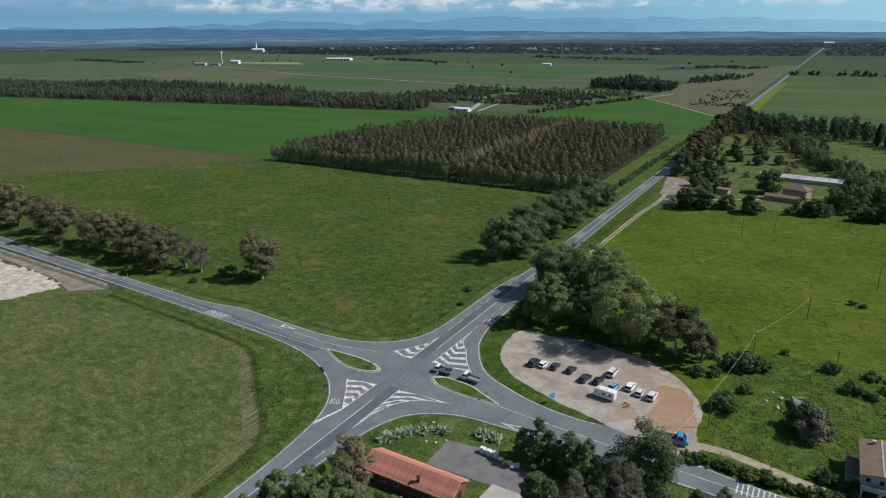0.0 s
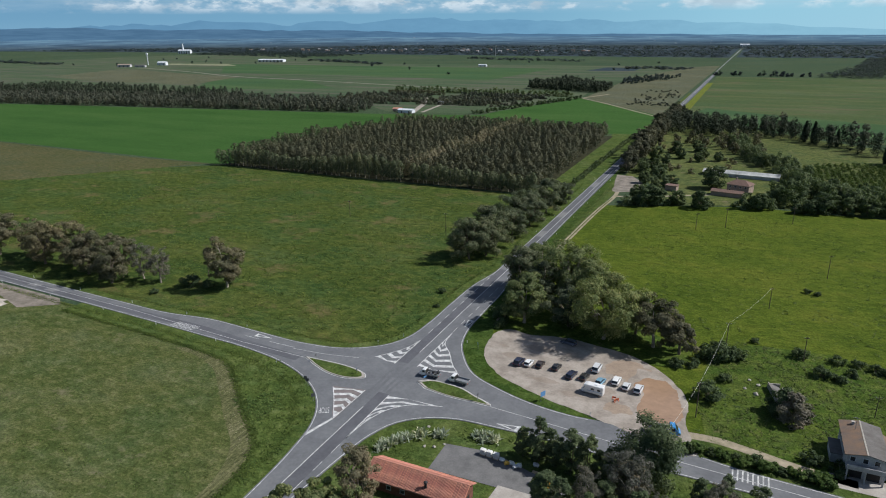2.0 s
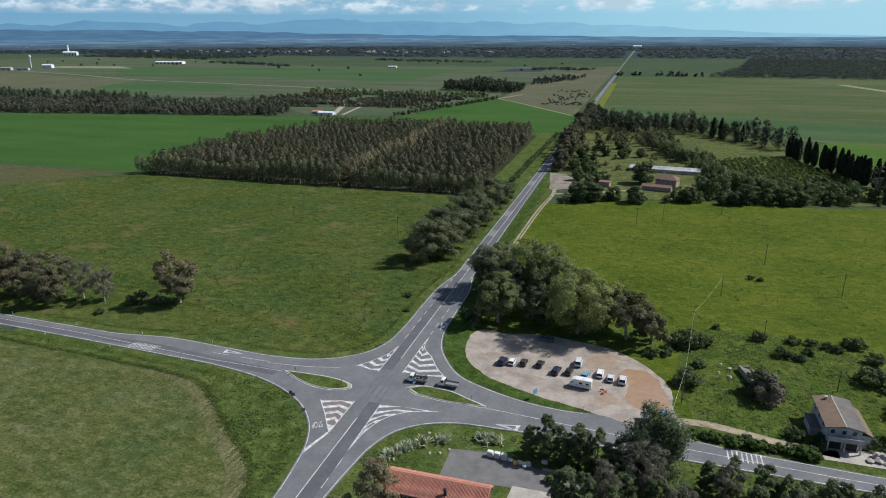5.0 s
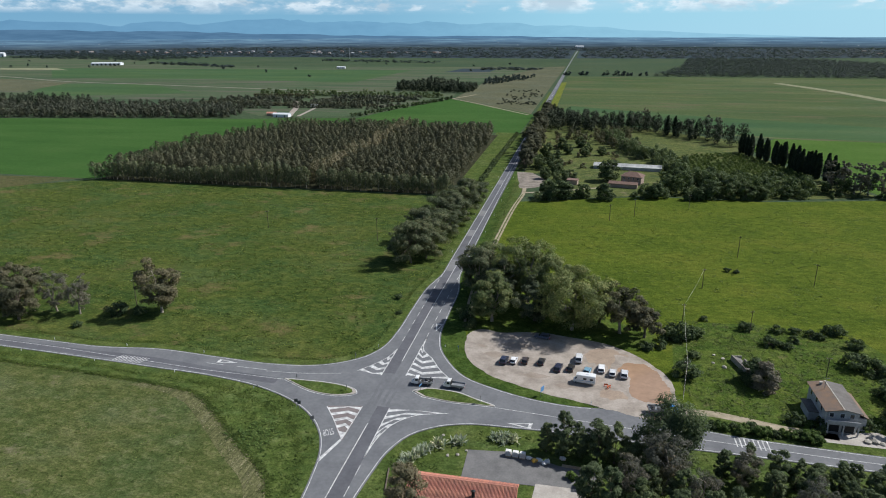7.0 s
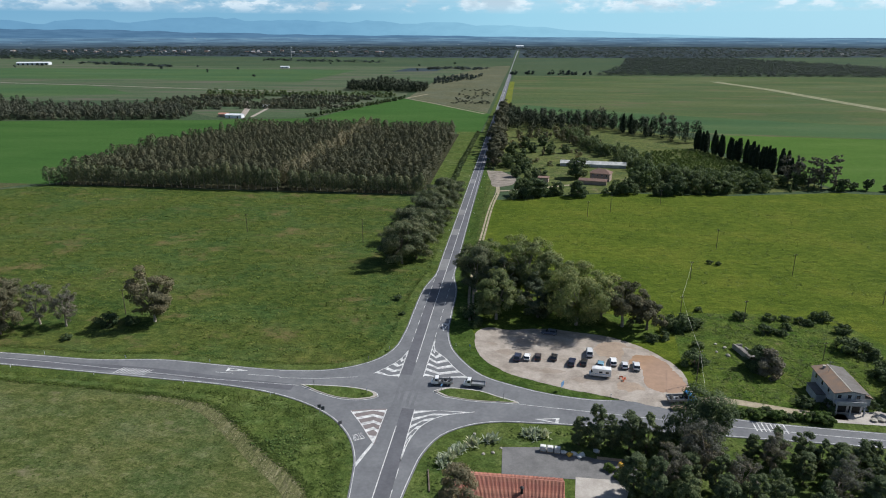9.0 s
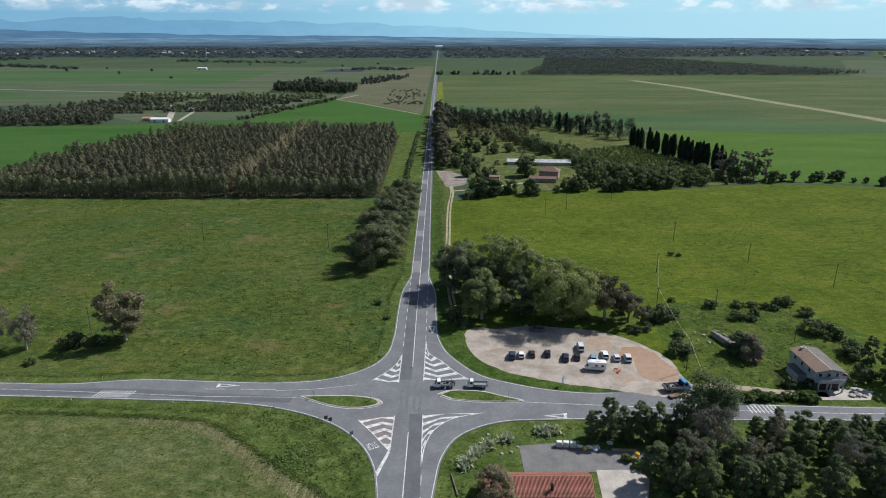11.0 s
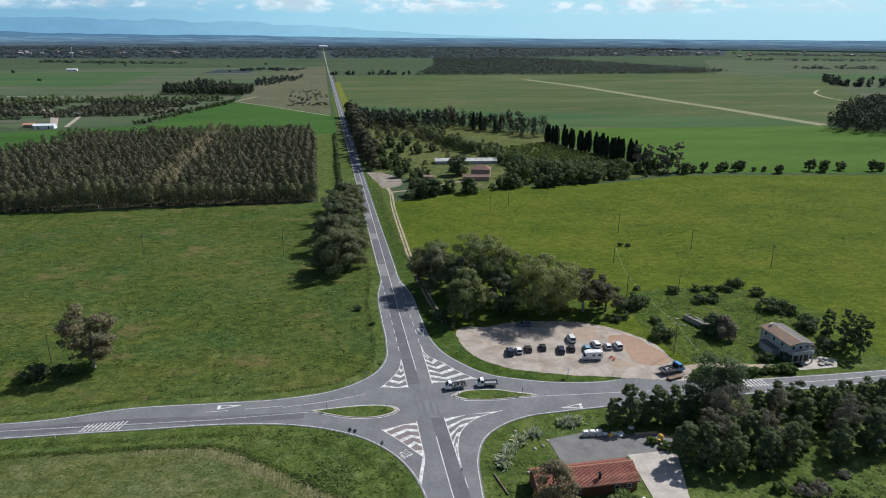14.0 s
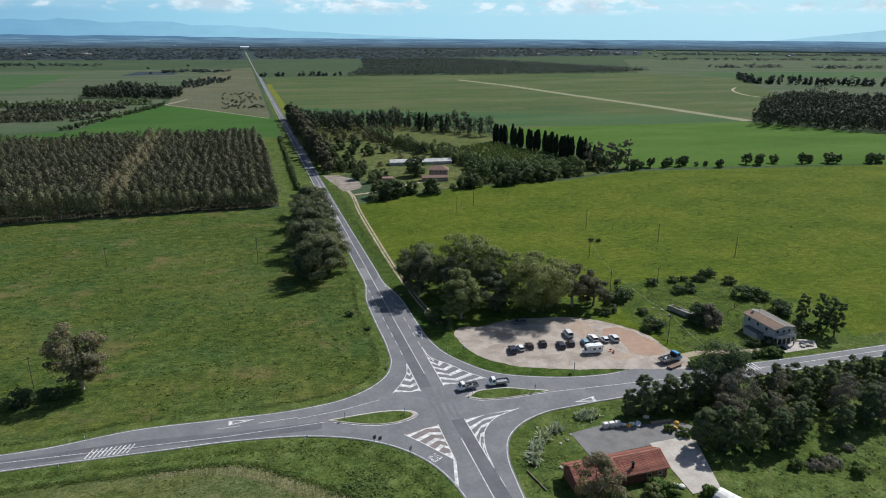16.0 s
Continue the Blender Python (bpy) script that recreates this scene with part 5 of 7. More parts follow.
wood("hedgerow_scrub", "scattered dark bushes on scrubland", [(-14 - 52 * R.random(), 705 + 230 * R.random() ** 1.3) for _ in range(90)], R, 2.0, 4.5, 24, 0.8, M["leaf_belt"])
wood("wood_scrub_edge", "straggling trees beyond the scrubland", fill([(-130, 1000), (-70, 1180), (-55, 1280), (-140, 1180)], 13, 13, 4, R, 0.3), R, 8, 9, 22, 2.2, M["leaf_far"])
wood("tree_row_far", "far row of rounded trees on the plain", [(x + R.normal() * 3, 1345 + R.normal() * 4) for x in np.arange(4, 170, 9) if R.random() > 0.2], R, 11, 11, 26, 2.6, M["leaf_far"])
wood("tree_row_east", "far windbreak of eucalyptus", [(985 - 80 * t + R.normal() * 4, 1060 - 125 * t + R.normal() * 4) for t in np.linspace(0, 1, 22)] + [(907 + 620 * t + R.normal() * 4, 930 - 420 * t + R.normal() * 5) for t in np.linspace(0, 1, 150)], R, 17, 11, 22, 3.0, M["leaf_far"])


# Haze-blue leaves that lie flat, to imitate the low contrast of hazy distance.
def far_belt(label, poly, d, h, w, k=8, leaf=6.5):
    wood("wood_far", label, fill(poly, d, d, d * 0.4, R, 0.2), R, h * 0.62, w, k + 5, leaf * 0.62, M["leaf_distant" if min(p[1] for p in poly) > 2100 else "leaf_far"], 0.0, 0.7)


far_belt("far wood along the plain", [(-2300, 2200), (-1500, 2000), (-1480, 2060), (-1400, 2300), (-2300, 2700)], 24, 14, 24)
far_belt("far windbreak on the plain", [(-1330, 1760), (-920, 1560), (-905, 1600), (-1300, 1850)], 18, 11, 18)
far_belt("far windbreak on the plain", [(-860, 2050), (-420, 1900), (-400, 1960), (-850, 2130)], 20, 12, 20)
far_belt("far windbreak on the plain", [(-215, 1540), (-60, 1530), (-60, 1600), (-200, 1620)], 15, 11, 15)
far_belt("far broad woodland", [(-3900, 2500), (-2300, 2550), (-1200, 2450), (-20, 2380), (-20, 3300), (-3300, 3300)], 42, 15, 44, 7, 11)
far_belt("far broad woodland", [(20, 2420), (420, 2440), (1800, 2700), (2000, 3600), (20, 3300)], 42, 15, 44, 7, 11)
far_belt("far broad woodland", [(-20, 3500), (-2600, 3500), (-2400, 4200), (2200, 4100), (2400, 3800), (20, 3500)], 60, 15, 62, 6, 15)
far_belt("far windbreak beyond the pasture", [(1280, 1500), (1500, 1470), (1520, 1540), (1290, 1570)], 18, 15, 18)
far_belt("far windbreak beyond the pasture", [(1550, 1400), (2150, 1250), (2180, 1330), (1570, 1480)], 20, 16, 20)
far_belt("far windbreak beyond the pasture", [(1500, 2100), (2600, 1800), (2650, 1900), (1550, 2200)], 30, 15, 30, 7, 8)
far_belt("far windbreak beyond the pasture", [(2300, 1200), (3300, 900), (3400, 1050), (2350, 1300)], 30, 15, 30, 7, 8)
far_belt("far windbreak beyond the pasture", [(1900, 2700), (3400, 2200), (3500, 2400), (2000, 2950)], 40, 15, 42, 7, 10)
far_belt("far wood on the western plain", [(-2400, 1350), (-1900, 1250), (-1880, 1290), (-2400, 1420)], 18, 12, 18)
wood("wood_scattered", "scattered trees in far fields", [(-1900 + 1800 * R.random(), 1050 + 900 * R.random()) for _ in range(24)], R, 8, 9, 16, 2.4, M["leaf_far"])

GARDEN = [(14, 288), (40, 262), (60, 272), (52, 296), (50, 320), (96, 322), (92, 350), (70, 390), (60, 440), (12, 455)]
wood("garden_shrubs", "low shrubs and fruit trees scattered in the farm garden", fill(GARDEN, 9, 11, 3, R, 0.68), R, 4.0, 4.5, 90, 0.6, M["leaf_brown"], 0.05)
wood("garden_shrubs", "dark shrubs along the farm's boundary", [(24 + 185 * t + R.normal() * 1.5, 209 + 36 * t + 8 * math.sin(3 * t) + R.normal() * 2) for t in R.random(60)], R, 3.0, 3.6, 90, 0.5, M["leaf_dark"], 0.05)

# ---- grass tussocks ----
def tussocks(name, label, places, r, size, k, material, tall=0.16):
    c = np.repeat(np.array([(x, y, 0.0) for x, y in places]), k, 0)
    c += r.normal(size=c.shape) * np.array((size * 0.7, size * 0.7, 0))
    c[:, 2] = 0.08 + size * tall * r.random(len(c))
    ob = mesh_part(name, cards_mesh(name, leaf_cards(c, size * 0.5, r, 0.0)), material)
    return tagged(ob, label, "grass", kind="stuff")


def band(line, n, width, r, lo=0.3):
    p = np.array(line)
    seg = np.linalg.norm(np.diff(p, axis=0), axis=1)
    cum = np.concatenate([[0], np.cumsum(seg)])
    s = r.random(n) * cum[-1]
    x, y = np.interp(s, cum, p[:, 0]), np.interp(s, cum, p[:, 1])
    i = np.clip(np.searchsorted(cum, s) - 1, 0, len(seg) - 1)
    d = (p[i + 1] - p[i]) / seg[i][:, None]
    off = lo + r.random(n) * width
    return np.stack([x + d[:, 1] * off, y - d[:, 0] * off], 1)


tussocks("meadow_tussocks", "tussocks and weeds scattered over the meadow", [(-8 - 330 * R.random() ** 0.8, 14 + 190 * R.random()) for _ in range(3600)], R, 0.6, 3, M["tuft"])
tussocks("pasture_tussocks", "tussocks scattered over the pasture", [p for p in [(16 + 330 * R.random(), 20 + 195 * R.random()) for _ in range(2600)] if not (p[0] < 75 and p[1] < 45)], R, 0.65, 3, M["tuft"])
tussocks("fallow_weeds", "weeds in the fallow field", [(-14 - 200 * R.random(), -12 - 75 * R.random()) for _ in range(3000)], R, 0.5, 2, M["tuft"])
tussocks("rough_weeds", "rank weeds in the rough grass", [(74 + 52 * R.random(), 6 + 52 * R.random()) for _ in range(700)], R, 0.6, 4, M["tuft"])
DITCH = curve([(-240, 1.5), (-150, -1.2), (-97.8, -3.4), (-77.5, -4.3), (-57, -5.5), (-43.6, -7.2), (-32.4, -10.4), (-21, -16), (-15.5, -21.2), (-9.9, -31.4), (-8.6, -40), (-8.7, -60)])
tussocks("ditch_grass", "dark rank grass along the roadside ditch", band(DITCH, 1800, 1.8, R, -0.9), R, 0.42, 3, M["rank"], 0.25)
tussocks("ditch_grass", "dark rank grass along the roadside ditch", band([(p[0] - 0.0, p[1]) for p in EDGE_NW if abs(p[0]) < 260 and p[1] < 86], 1300, 1.4, R, 3.0), R, 0.45, 3, M["rank"], 0.25)
tussocks("ditch_grass", "dark rank grass along the main road", band([(-7.6, 90), (-8, 200), (-9, 245)], 700, 1.2, R, 0.0), R, 0.5, 3, M["rank"], 0.3)

def clumped(n, x0, x1, y0, y1, r, freq=0.05, over=0.05):
    """Places gathered in drifts."""
    out = []
    while len(out) < n:
        x, y = x0 + (x1 - x0) * r.random(), y0 + (y1 - y0) * r.random()
        if noise.noise(Vector((x * freq, y * freq * 2.2, 3.3))) + 0.4 * r.random() > over:
            out.append((x, y))
    return out


tussocks("meadow_weeds", "dark drifts of coarse weeds in the meadow", [p for p in clumped(3800, -250, -9, 14, 200, R) if not (p[1] < 30 and p[0] < -70)], R, 0.75, 4, M["rank"], 0.3)
tussocks("pasture_weeds", "dark drifts of coarse weeds in the pasture", [p for p in clumped(1500, 16, 330, 62, 205, R, 0.04, 0.1)], R, 0.75, 4, M["rank"], 0.16)
tussocks("mound_weeds", "rank weeds and tall grass round the ruined wall", clumped(900, 73, 126, 4, 58, R, 0.12, 0.0), R, 0.6, 6, M["tuft"], 0.12)
tussocks("field_edge_grass", "dark rank grass along the ditch at the field's edge", band([p for p in OUTER if p[1] > -90], 1500, 1.3, R, -0.9), R, 0.5, 4, M["rank"], 0.35)
tussocks("verge_weeds", "coarse weeds on the verge between road and field", [p for p in clumped(1300, -70, -6, -50, -5, R, 0.15, 0.0) if inside(p, [tuple(q) for q in EDGE_SW if q[0] > -90 and q[1] > -60] + [tuple(q) for q in OUTER[::-1] if q[1] > -60 and q[0] > -90])], R, 0.55, 4, M["rank"], 0.35)
tussocks("verge_broadleaf", "patch of pale yellow-green leafy weeds on the verge", [(-23 + R.normal() * 2.6, -25 + R.normal() * 2.2) for _ in range(110)], R, 0.55, 8, M["leaf_bright"], 0.6)
tussocks("stubble_clumps", "pale dry clumps on the mown strip", [p for p in clumped(1300, -64, -12, -60, -9, R, 0.2, 0.0) if inside(p, [tuple(q) for q in OUTER if q[0] > -64 and q[1] > -60] + [tuple(q) for q in INNER[::-1] if q[1] > -60])], R, 0.34, 3, M["dry"], 0.2)
tussocks("verge_tufts", "coarse grass on the verge between road and track", [(5 + 5 * R.random(), 88 + 160 * R.random()) for _ in range(900)], R, 0.5, 4, M["tuft"], 0.3)
tussocks("lawn_weeds", "coarse weeds on the lawn round the yard", [p for p in clumped(1500, 6, 130, -58, -12, R, 0.15, 0.05) if not (20 < p[0] < 54 and -46 < p[1] < -19) and p[0] > 9 and (p[1] < -20 or p[0] > 26)], R, 0.5, 5, M["rank"], 0.35)

# ---- buildings ----
M["wall_red"] = plain_mat("red_brick_wall", (0.2, 0.085, 0.06), (0.13, 0.055, 0.04), 1.5, 0.9)
M["wall_white"] = plain_mat("weathered_render", (0.5, 0.5, 0.5), (0.33, 0.33, 0.33), 0.5, 0.9)
M["farm_roof"] = plain_mat("brown_roof_tiles", (0.2, 0.128, 0.1), (0.14, 0.09, 0.07), 0.8, 0.9)
M["wall_pink"] = plain_mat("pinkish_render", (0.36, 0.28, 0.23), (0.27, 0.21, 0.17), 0.5, 0.9)
M["tile_red"] = foliage_mat("terracotta", [(0.36, 0.16, 0.125), (0.45, 0.21, 0.16), (0.29, 0.125, 0.1)], 0.0, 1.0)
M["ridge_red"] = plain_mat("terracotta_plain", (0.46, 0.225, 0.165), (0.38, 0.18, 0.13), 0.8, 0.85)
M["slab"] = plain_mat("weathered_roof_sheet", (0.15, 0.14, 0.13), (0.1, 0.088, 0.078), 0.35, 0.85)
M["rust"] = plain_mat("rusty_roof_sheet", (0.2, 0.13, 0.085), (0.14, 0.11, 0.09), 0.5, 0.9)
M["dark"] = plain_mat("dark_opening", (0.03, 0.03, 0.032), (0.02, 0.02, 0.02), 1.0, 0.6)
M["glass"] = plain_mat("window_glass", (0.03, 0.035, 0.04), (0.02, 0.024, 0.028), 0.5, 0.08, spec=0.6)
M["metal_white"] = plain_mat("white_sheet_metal", (0.72, 0.74, 0.76), (0.6, 0.62, 0.64), 0.3, 0.5)
M["film"] = plain_mat("greenhouse_film", (0.5, 0.5, 0.48), (0.26, 0.27, 0.26), 0.18, 0.95, dist=0.05, spec=0.05)
M["metal_grey"] = plain_mat("galvanised_metal", (0.36, 0.37, 0.38), (0.26, 0.27, 0.28), 1.0, 0.45, metal=0.4)
M["wood_pole"] = plain_mat("creosoted_wood", (0.16, 0.13, 0.1), (0.09, 0.07, 0.055), 1.5, 0.9)
M["wood"] = plain_mat("pallet_wood", (0.45, 0.36, 0.24), (0.32, 0.25, 0.17), 1.5, 0.85)
M["sack"] = plain_mat("white_sacking", (0.75, 0.74, 0.7), (0.58, 0.57, 0.54), 2.0, 0.8)
M["stone"] = plain_mat("rubble_stone", (0.4, 0.37, 0.32), (0.27, 0.25, 0.21), 1.2, 0.95, dist=0.05)
M["cable"] = plain_mat("bright_cable", (0.75, 0.72, 0.62), (0.6, 0.58, 0.5), 1.0, 0.4)


def box(bm, x0, y0, z0, x1, y1, z1, bevel=0.0):
    q = bmesh.ops.create_cube(bm, size=1.0, matrix=Matrix.Translation(((x0 + x1) / 2, (y0 + y1) / 2, (z0 + z1) / 2)) @ Matrix.Diagonal((x1 - x0, y1 - y0, z1 - z0, 1)))
    if bevel:
        es = list({e for v in q["verts"] for e in v.link_edges})
        bmesh.ops.bevel(bm, geom=es, offset=bevel, segments=2, affect="EDGES")
    return bm


def box_part(name, dims, material, parent, bevel=0.0, label=""):
    return part(name, box(bmesh.new(), *dims, bevel), material, parent, label)


def gable_walls(name, x0, x1, y0, y1, eave, ridge, material, parent, along="x"):
    """Walls of a house with the gables closed up to the ridge."""
    bm = bmesh.new()
    yc, xc = (y0 + y1) / 2, (x0 + x1) / 2
    lo = [bm.verts.new(p) for p in ((x0, y0, 0), (x1, y0, 0), (x1, y1, 0), (x0, y1, 0))]
    hi = [bm.verts.new((v.co.x, v.co.y, eave)) for v in lo]
    for i in range(4):
        bm.faces.new((lo[i], lo[(i + 1) % 4], hi[(i + 1) % 4], hi[i]))
    if along == "x":
        a, b = bm.verts.new((x0, yc, ridge)), bm.verts.new((x1, yc, ridge))
        bm.faces.new((hi[3], hi[0], a))
        bm.faces.new((hi[1], hi[2], b))
    else:
        a, b = bm.verts.new((xc, y0, ridge)), bm.verts.new((xc, y1, ridge))
        bm.faces.new((hi[0], hi[1], a))
        bm.faces.new((hi[2], hi[3], b))
    return part(name, bm, material, parent)


def slope(name, a, b, c, d, thick, material, parent, label=""):
    """A roof slope through four corners, with thickness."""
    bm = bmesh.new()
    p = [Vector(q) for q in (a, b, c, d)]
    n = (p[1] - p[0]).cross(p[3] - p[0]).normalized()
    n = n if n.z > 0 else -n
    lo = [bm.verts.new(q) for q in p]
    hi = [bm.verts.new(q + n * thick) for q in p]
    bm.faces.new(hi)
    bm.faces.new(lo[::-1])
    for i in range(4):
        bm.faces.new((lo[i], lo[(i + 1) % 4], hi[(i + 1) % 4], hi[i]))
    bmesh.ops.recalc_face_normals(bm, faces=bm.faces[:])
    return part(name, bm, material, parent, label)


def window(parent, x, y, z, w, h, axis, material=None):
    """A recessed dark window with frame and sill on a wall facing along axis ('-y', '-x')."""
    if axis == "-y":
        f = box_part("window", (x - w / 2, y - 0.05, z, x + w / 2, y + 0.05, z + h), M["metal_white"], parent)
        box_part("pane", (x - w / 2 + 0.08, y - 0.075, z + 0.08, x + w / 2 - 0.08, y - 0.055, z + h - 0.08), material or M["glass"], f)
        box_part("sill", (x - w / 2 - 0.1, y - 0.16, z - 0.1, x + w / 2 + 0.1, y + 0.04, z - 0.005), M["concrete"], f)
    else:
        f = box_part("window", (x - 0.05, y - w / 2, z, x + 0.05, y + w / 2, z + h), M["metal_white"], parent)
        box_part("pane", (x - 0.075, y - w / 2 + 0.08, z + 0.08, x - 0.055, y + w / 2 - 0.08, z + h - 0.08), material or M["glass"], f)
        box_part("sill", (x - 0.16, y - w / 2 - 0.1, z - 0.1, x + 0.04, y + w / 2 + 0.1, z - 0.005), M["concrete"], f)
    return f


# shed with tiled roof
shed = empty("tiled_shed", Matrix(), "long low red shed with terracotta tiled roof", "shed")
SX0, SX1, SY0, SY1, SE, SR = 15.6, 36.6, -40.4, -33.4, 2.5, 4.3
SYC = -36.4
gable_walls("wall", SX0 + 0.4, SX1 - 0.4, SY0 + 0.5, SY1 - 0.5, SE, SR - 0.15, M["wall_red"], shed)
slope("roof", (SX0, SY0, SE - 0.12), (SX1, SY0, SE - 0.12), (SX1, SYC, SR), (SX0, SYC, SR), 0.1, M["ridge_red"], shed)
slope("roof", (SX0, SYC, SR), (SX1, SYC, SR), (SX1, SY1 + 0.3, SE - 0.02), (SX0, SY1 + 0.3, SE - 0.02), 0.1, M["ridge_red"], shed)
raw("chimney", *tube([(28.6, -39.0, 2.6), (28.6, -39.0, 4.4)], [0.28, 0.28], 10), M["dark"], shed)
raw("chimney_cap", *tube([(28.6, -39.0, 4.4), (28.6, -39.0, 4.5), (28.6, -39.0, 4.75)], [0.42, 0.42, 0.05], 10), M["dark"], shed)
box_part("door", (SX1 - 0.45, -37.2, 0, SX1 - 0.36, -35.8, 2.1), M["dark"], shed)
for xx in (18, 21, 24, 32, 34.5):
    window(shed, xx, SY0 + 0.5, 1.0, 1.0, 0.9, "-y")


def tile_rows(parent, x0, x1, ya, za, yb, zb, count, label):
    """Barrel tiles on a slope: one bowed run of tiles from eave to ridge."""
    k = 9
    me_v, me_f = [], []
    w = (x1 - x0) / count
    for j in range(k):
        t0, t1 = j / k, (j + 1.12) / k
        base = len(me_v)
        for t, lift in ((t0, 0.05), (min(t1, 1.0), 0.02)):
            for i in range(5):
                a = math.pi * i / 4
                me_v.append((-math.cos(a) * w * 0.5, ya + (yb - ya) * t, za + (zb - za) * t + 0.07 + lift + math.sin(a) * 0.19))
        for i in range(4):
            me_f.append((base + i, base + i + 1, base + 6 + i, base + 5 + i))
    me = bpy.data.meshes.new("roof_tile_run")
    me.from_pydata(me_v, [], me_f)
    me.materials.append(M["tile_red"])
    for i in range(count):
        ob = new("roof_tile_run", me)
        ob.parent = parent
        ob.location = (x0 + w * (i + 0.5), 0, 0)


tile_rows(shed, SX0, SX1, SY0, SE - 0.12, SYC, SR, 84, "")
tile_rows(shed, SX0, SX1, SY1 + 0.3, SE - 0.02, SYC, SR, 84, "")
raw("ridge_cap", *tube([(SX0, SYC, SR + 0.12), (SX1, SYC, SR + 0.12)], [0.14, 0.14], 8), M["ridge_red"], shed)

# white two-storey house beside the eastern road
hs = empty("white_house", pose(104.2, 2.6, 0, 0, 0, 0), "weathered white two-storey house with brown roof", "house")
gable_walls("wall", -2.6, 4.0, 0, 12.4, 5.2, 5.75, M["wall_white"], hs, "y")
slope("roof", (-3.1, -0.5, 5.12), (-3.1, 12.9, 5.12), (0.7, 12.9, 5.86), (0.7, -0.5, 5.86), 0.14, M["rust"], hs, "rusty brown roof slope")
slope("roof", (4.6, -0.5, 5.12), (4.6, 12.9, 5.12), (0.7, 12.9, 5.86), (0.7, -0.5, 5.86), 0.14, M["slab"], hs, "weathered grey roof slope")
box_part("ridge_cap", (0.55, -0.55, 5.92, 0.85, 12.9, 6.02), M["stone"], hs)
box_part("chimney", (-0.9, 11.0, 5.3, -0.4, 11.5, 6.3), M["wall_white"], hs, 0.04)
box_part("chimney_cap", (-1.0, 10.9, 6.3, -0.3, 11.6, 6.4), M["concrete"], hs)
box_part("balcony", (-2.6, -1.5, 2.65, 4.0, -0.02, 2.85), M["wall_white"], hs, 0.02)
box_part("parapet", (-2.6, -1.5, 2.86, 4.0, -1.35, 3.7), M["wall_white"], hs, 0.02)
for xx in (-2.55, 0.6, 3.65):
    box_part("pillar", (xx, -1.48, 0, xx + 0.3, -1.2, 2.64), M["wall_white"], hs, 0.02)
# Flat near-black panels stand for the shade inside the open garage.
box_part("garage_opening", (-2.1, -0.08, 0.05, 0.4, -0.02, 2.3), M["dark"], hs)
box_part("garage_opening", (1.0, -0.08, 0.05, 3.5, -0.02, 2.3), M["dark"], hs)
for xx in (-1.6, 0.6, 2.6):
    window(hs, xx, -0.04, 3.75, 1.0, 1.1, "-y")
for yy in (3.0, 6.5, 10.0):
    window(hs, -2.64, yy, 3.5, 1.0, 1.2, "-x")
    window(hs, -2.64, yy, 0.9, 1.0, 1.1, "-x")
slope("lean_to_roof", (4.05, 1.0, 4.5), (4.05, 12.2, 4.5), (6.6, 12.2, 3.3), (6.6, 1.0, 3.3), 0.12, M["rust"], hs, "rusty lean-to roof")
box_part("lean_to_wall", (4.02, 1.4, 0, 6.3, 11.9, 3.25), M["wall_white"], hs)
box_part("antenna", (-0.53, 9.0, 5.6, -0.47, 9.06, 8.8), M["metal_grey"], hs)
box_part("antenna_arm", (-1.2, 9.0, 8.5, 0.2, 9.05, 8.55), M["metal_grey"], hs)
box_part("annex", (-4.7, 4.0, 0, -2.62, 9.6, 2.2), M["wall_white"], hs, 0.03)
box_part("annex_roof", (-4.9, 3.8, 2.21, -2.65, 9.8, 2.33), M["slab"], hs)
sheet("pavement_house", [(98, -2.2), (113, -2.4), (116, 1.5), (113, 4), (109, 3), (99, 2.6)], 0.13, M["concrete"], "pale concrete apron before the house")
rub = np.random.default_rng(5)


def rock(seed, size):
    r = np.random.default_rng(seed)
    bm = bmesh.new()
    bmesh.ops.create_icosphere(bm, subdivisions=1, radius=size)
    for v in bm.verts:
        v.co *= 0.75 + 0.45 * r.random()
        v.co.z *= 0.6
    return bm


rocks = []
for i, (x, y, s) in enumerate([(109.5, -0.6, 0.9), (111, -0.2, 1.1), (112.4, -0.9, 0.8), (113.6, 0.2, 0.7), (110.4, 0.9, 0.7), (20.5, -23.5, 0.45), (22.6, -22.8, 0.5), (18.2, -16.4, 0.4), (24.2, -21.0, 0.4), (84, 36, 0.5), (86, 34, 0.6), (83, 31, 0.5), (16.8, -31.2, 0.5), (85.5, 29, 0.7)]):
    o = part("boulder", rock(i, s), M["stone"])
    o.location = (x, y, s * 0.3)
    tagged(o, "pale block of rubble lying in the grass", "rock", "rubble blocks")
ruin = empty("ruined_wall", pose(90.6, 30.5, 0, 0, 0, 15), "long ruined stone hut with fallen grey roof slabs", "ruin")
box_part("wall_stub", (-1.6, -4.2, 0, -1.2, 4.2, 1.5), M["stone"], ruin, 0.1)
box_part("wall_stub", (1.2, -4.2, 0, 1.6, 2.6, 1.1), M["stone"], ruin, 0.1)
box_part("wall_stub", (-1.2, 3.8, 0, 1.4, 4.2, 1.3), M["stone"], ruin, 0.1)
slope("roof_slab", (-1.7, -4.0, 1.55), (-1.7, 0.4, 1.55), (1.5, 0.4, 0.7), (1.5, -4.0, 0.7), 0.12, M["slab"], ruin)
slope("roof_slab", (-1.7, 0.7, 1.55), (-1.7, 3.6, 1.5), (0.9, 3.6, 0.5), (0.9, 0.7, 0.6), 0.12, M["slab"], ruin)

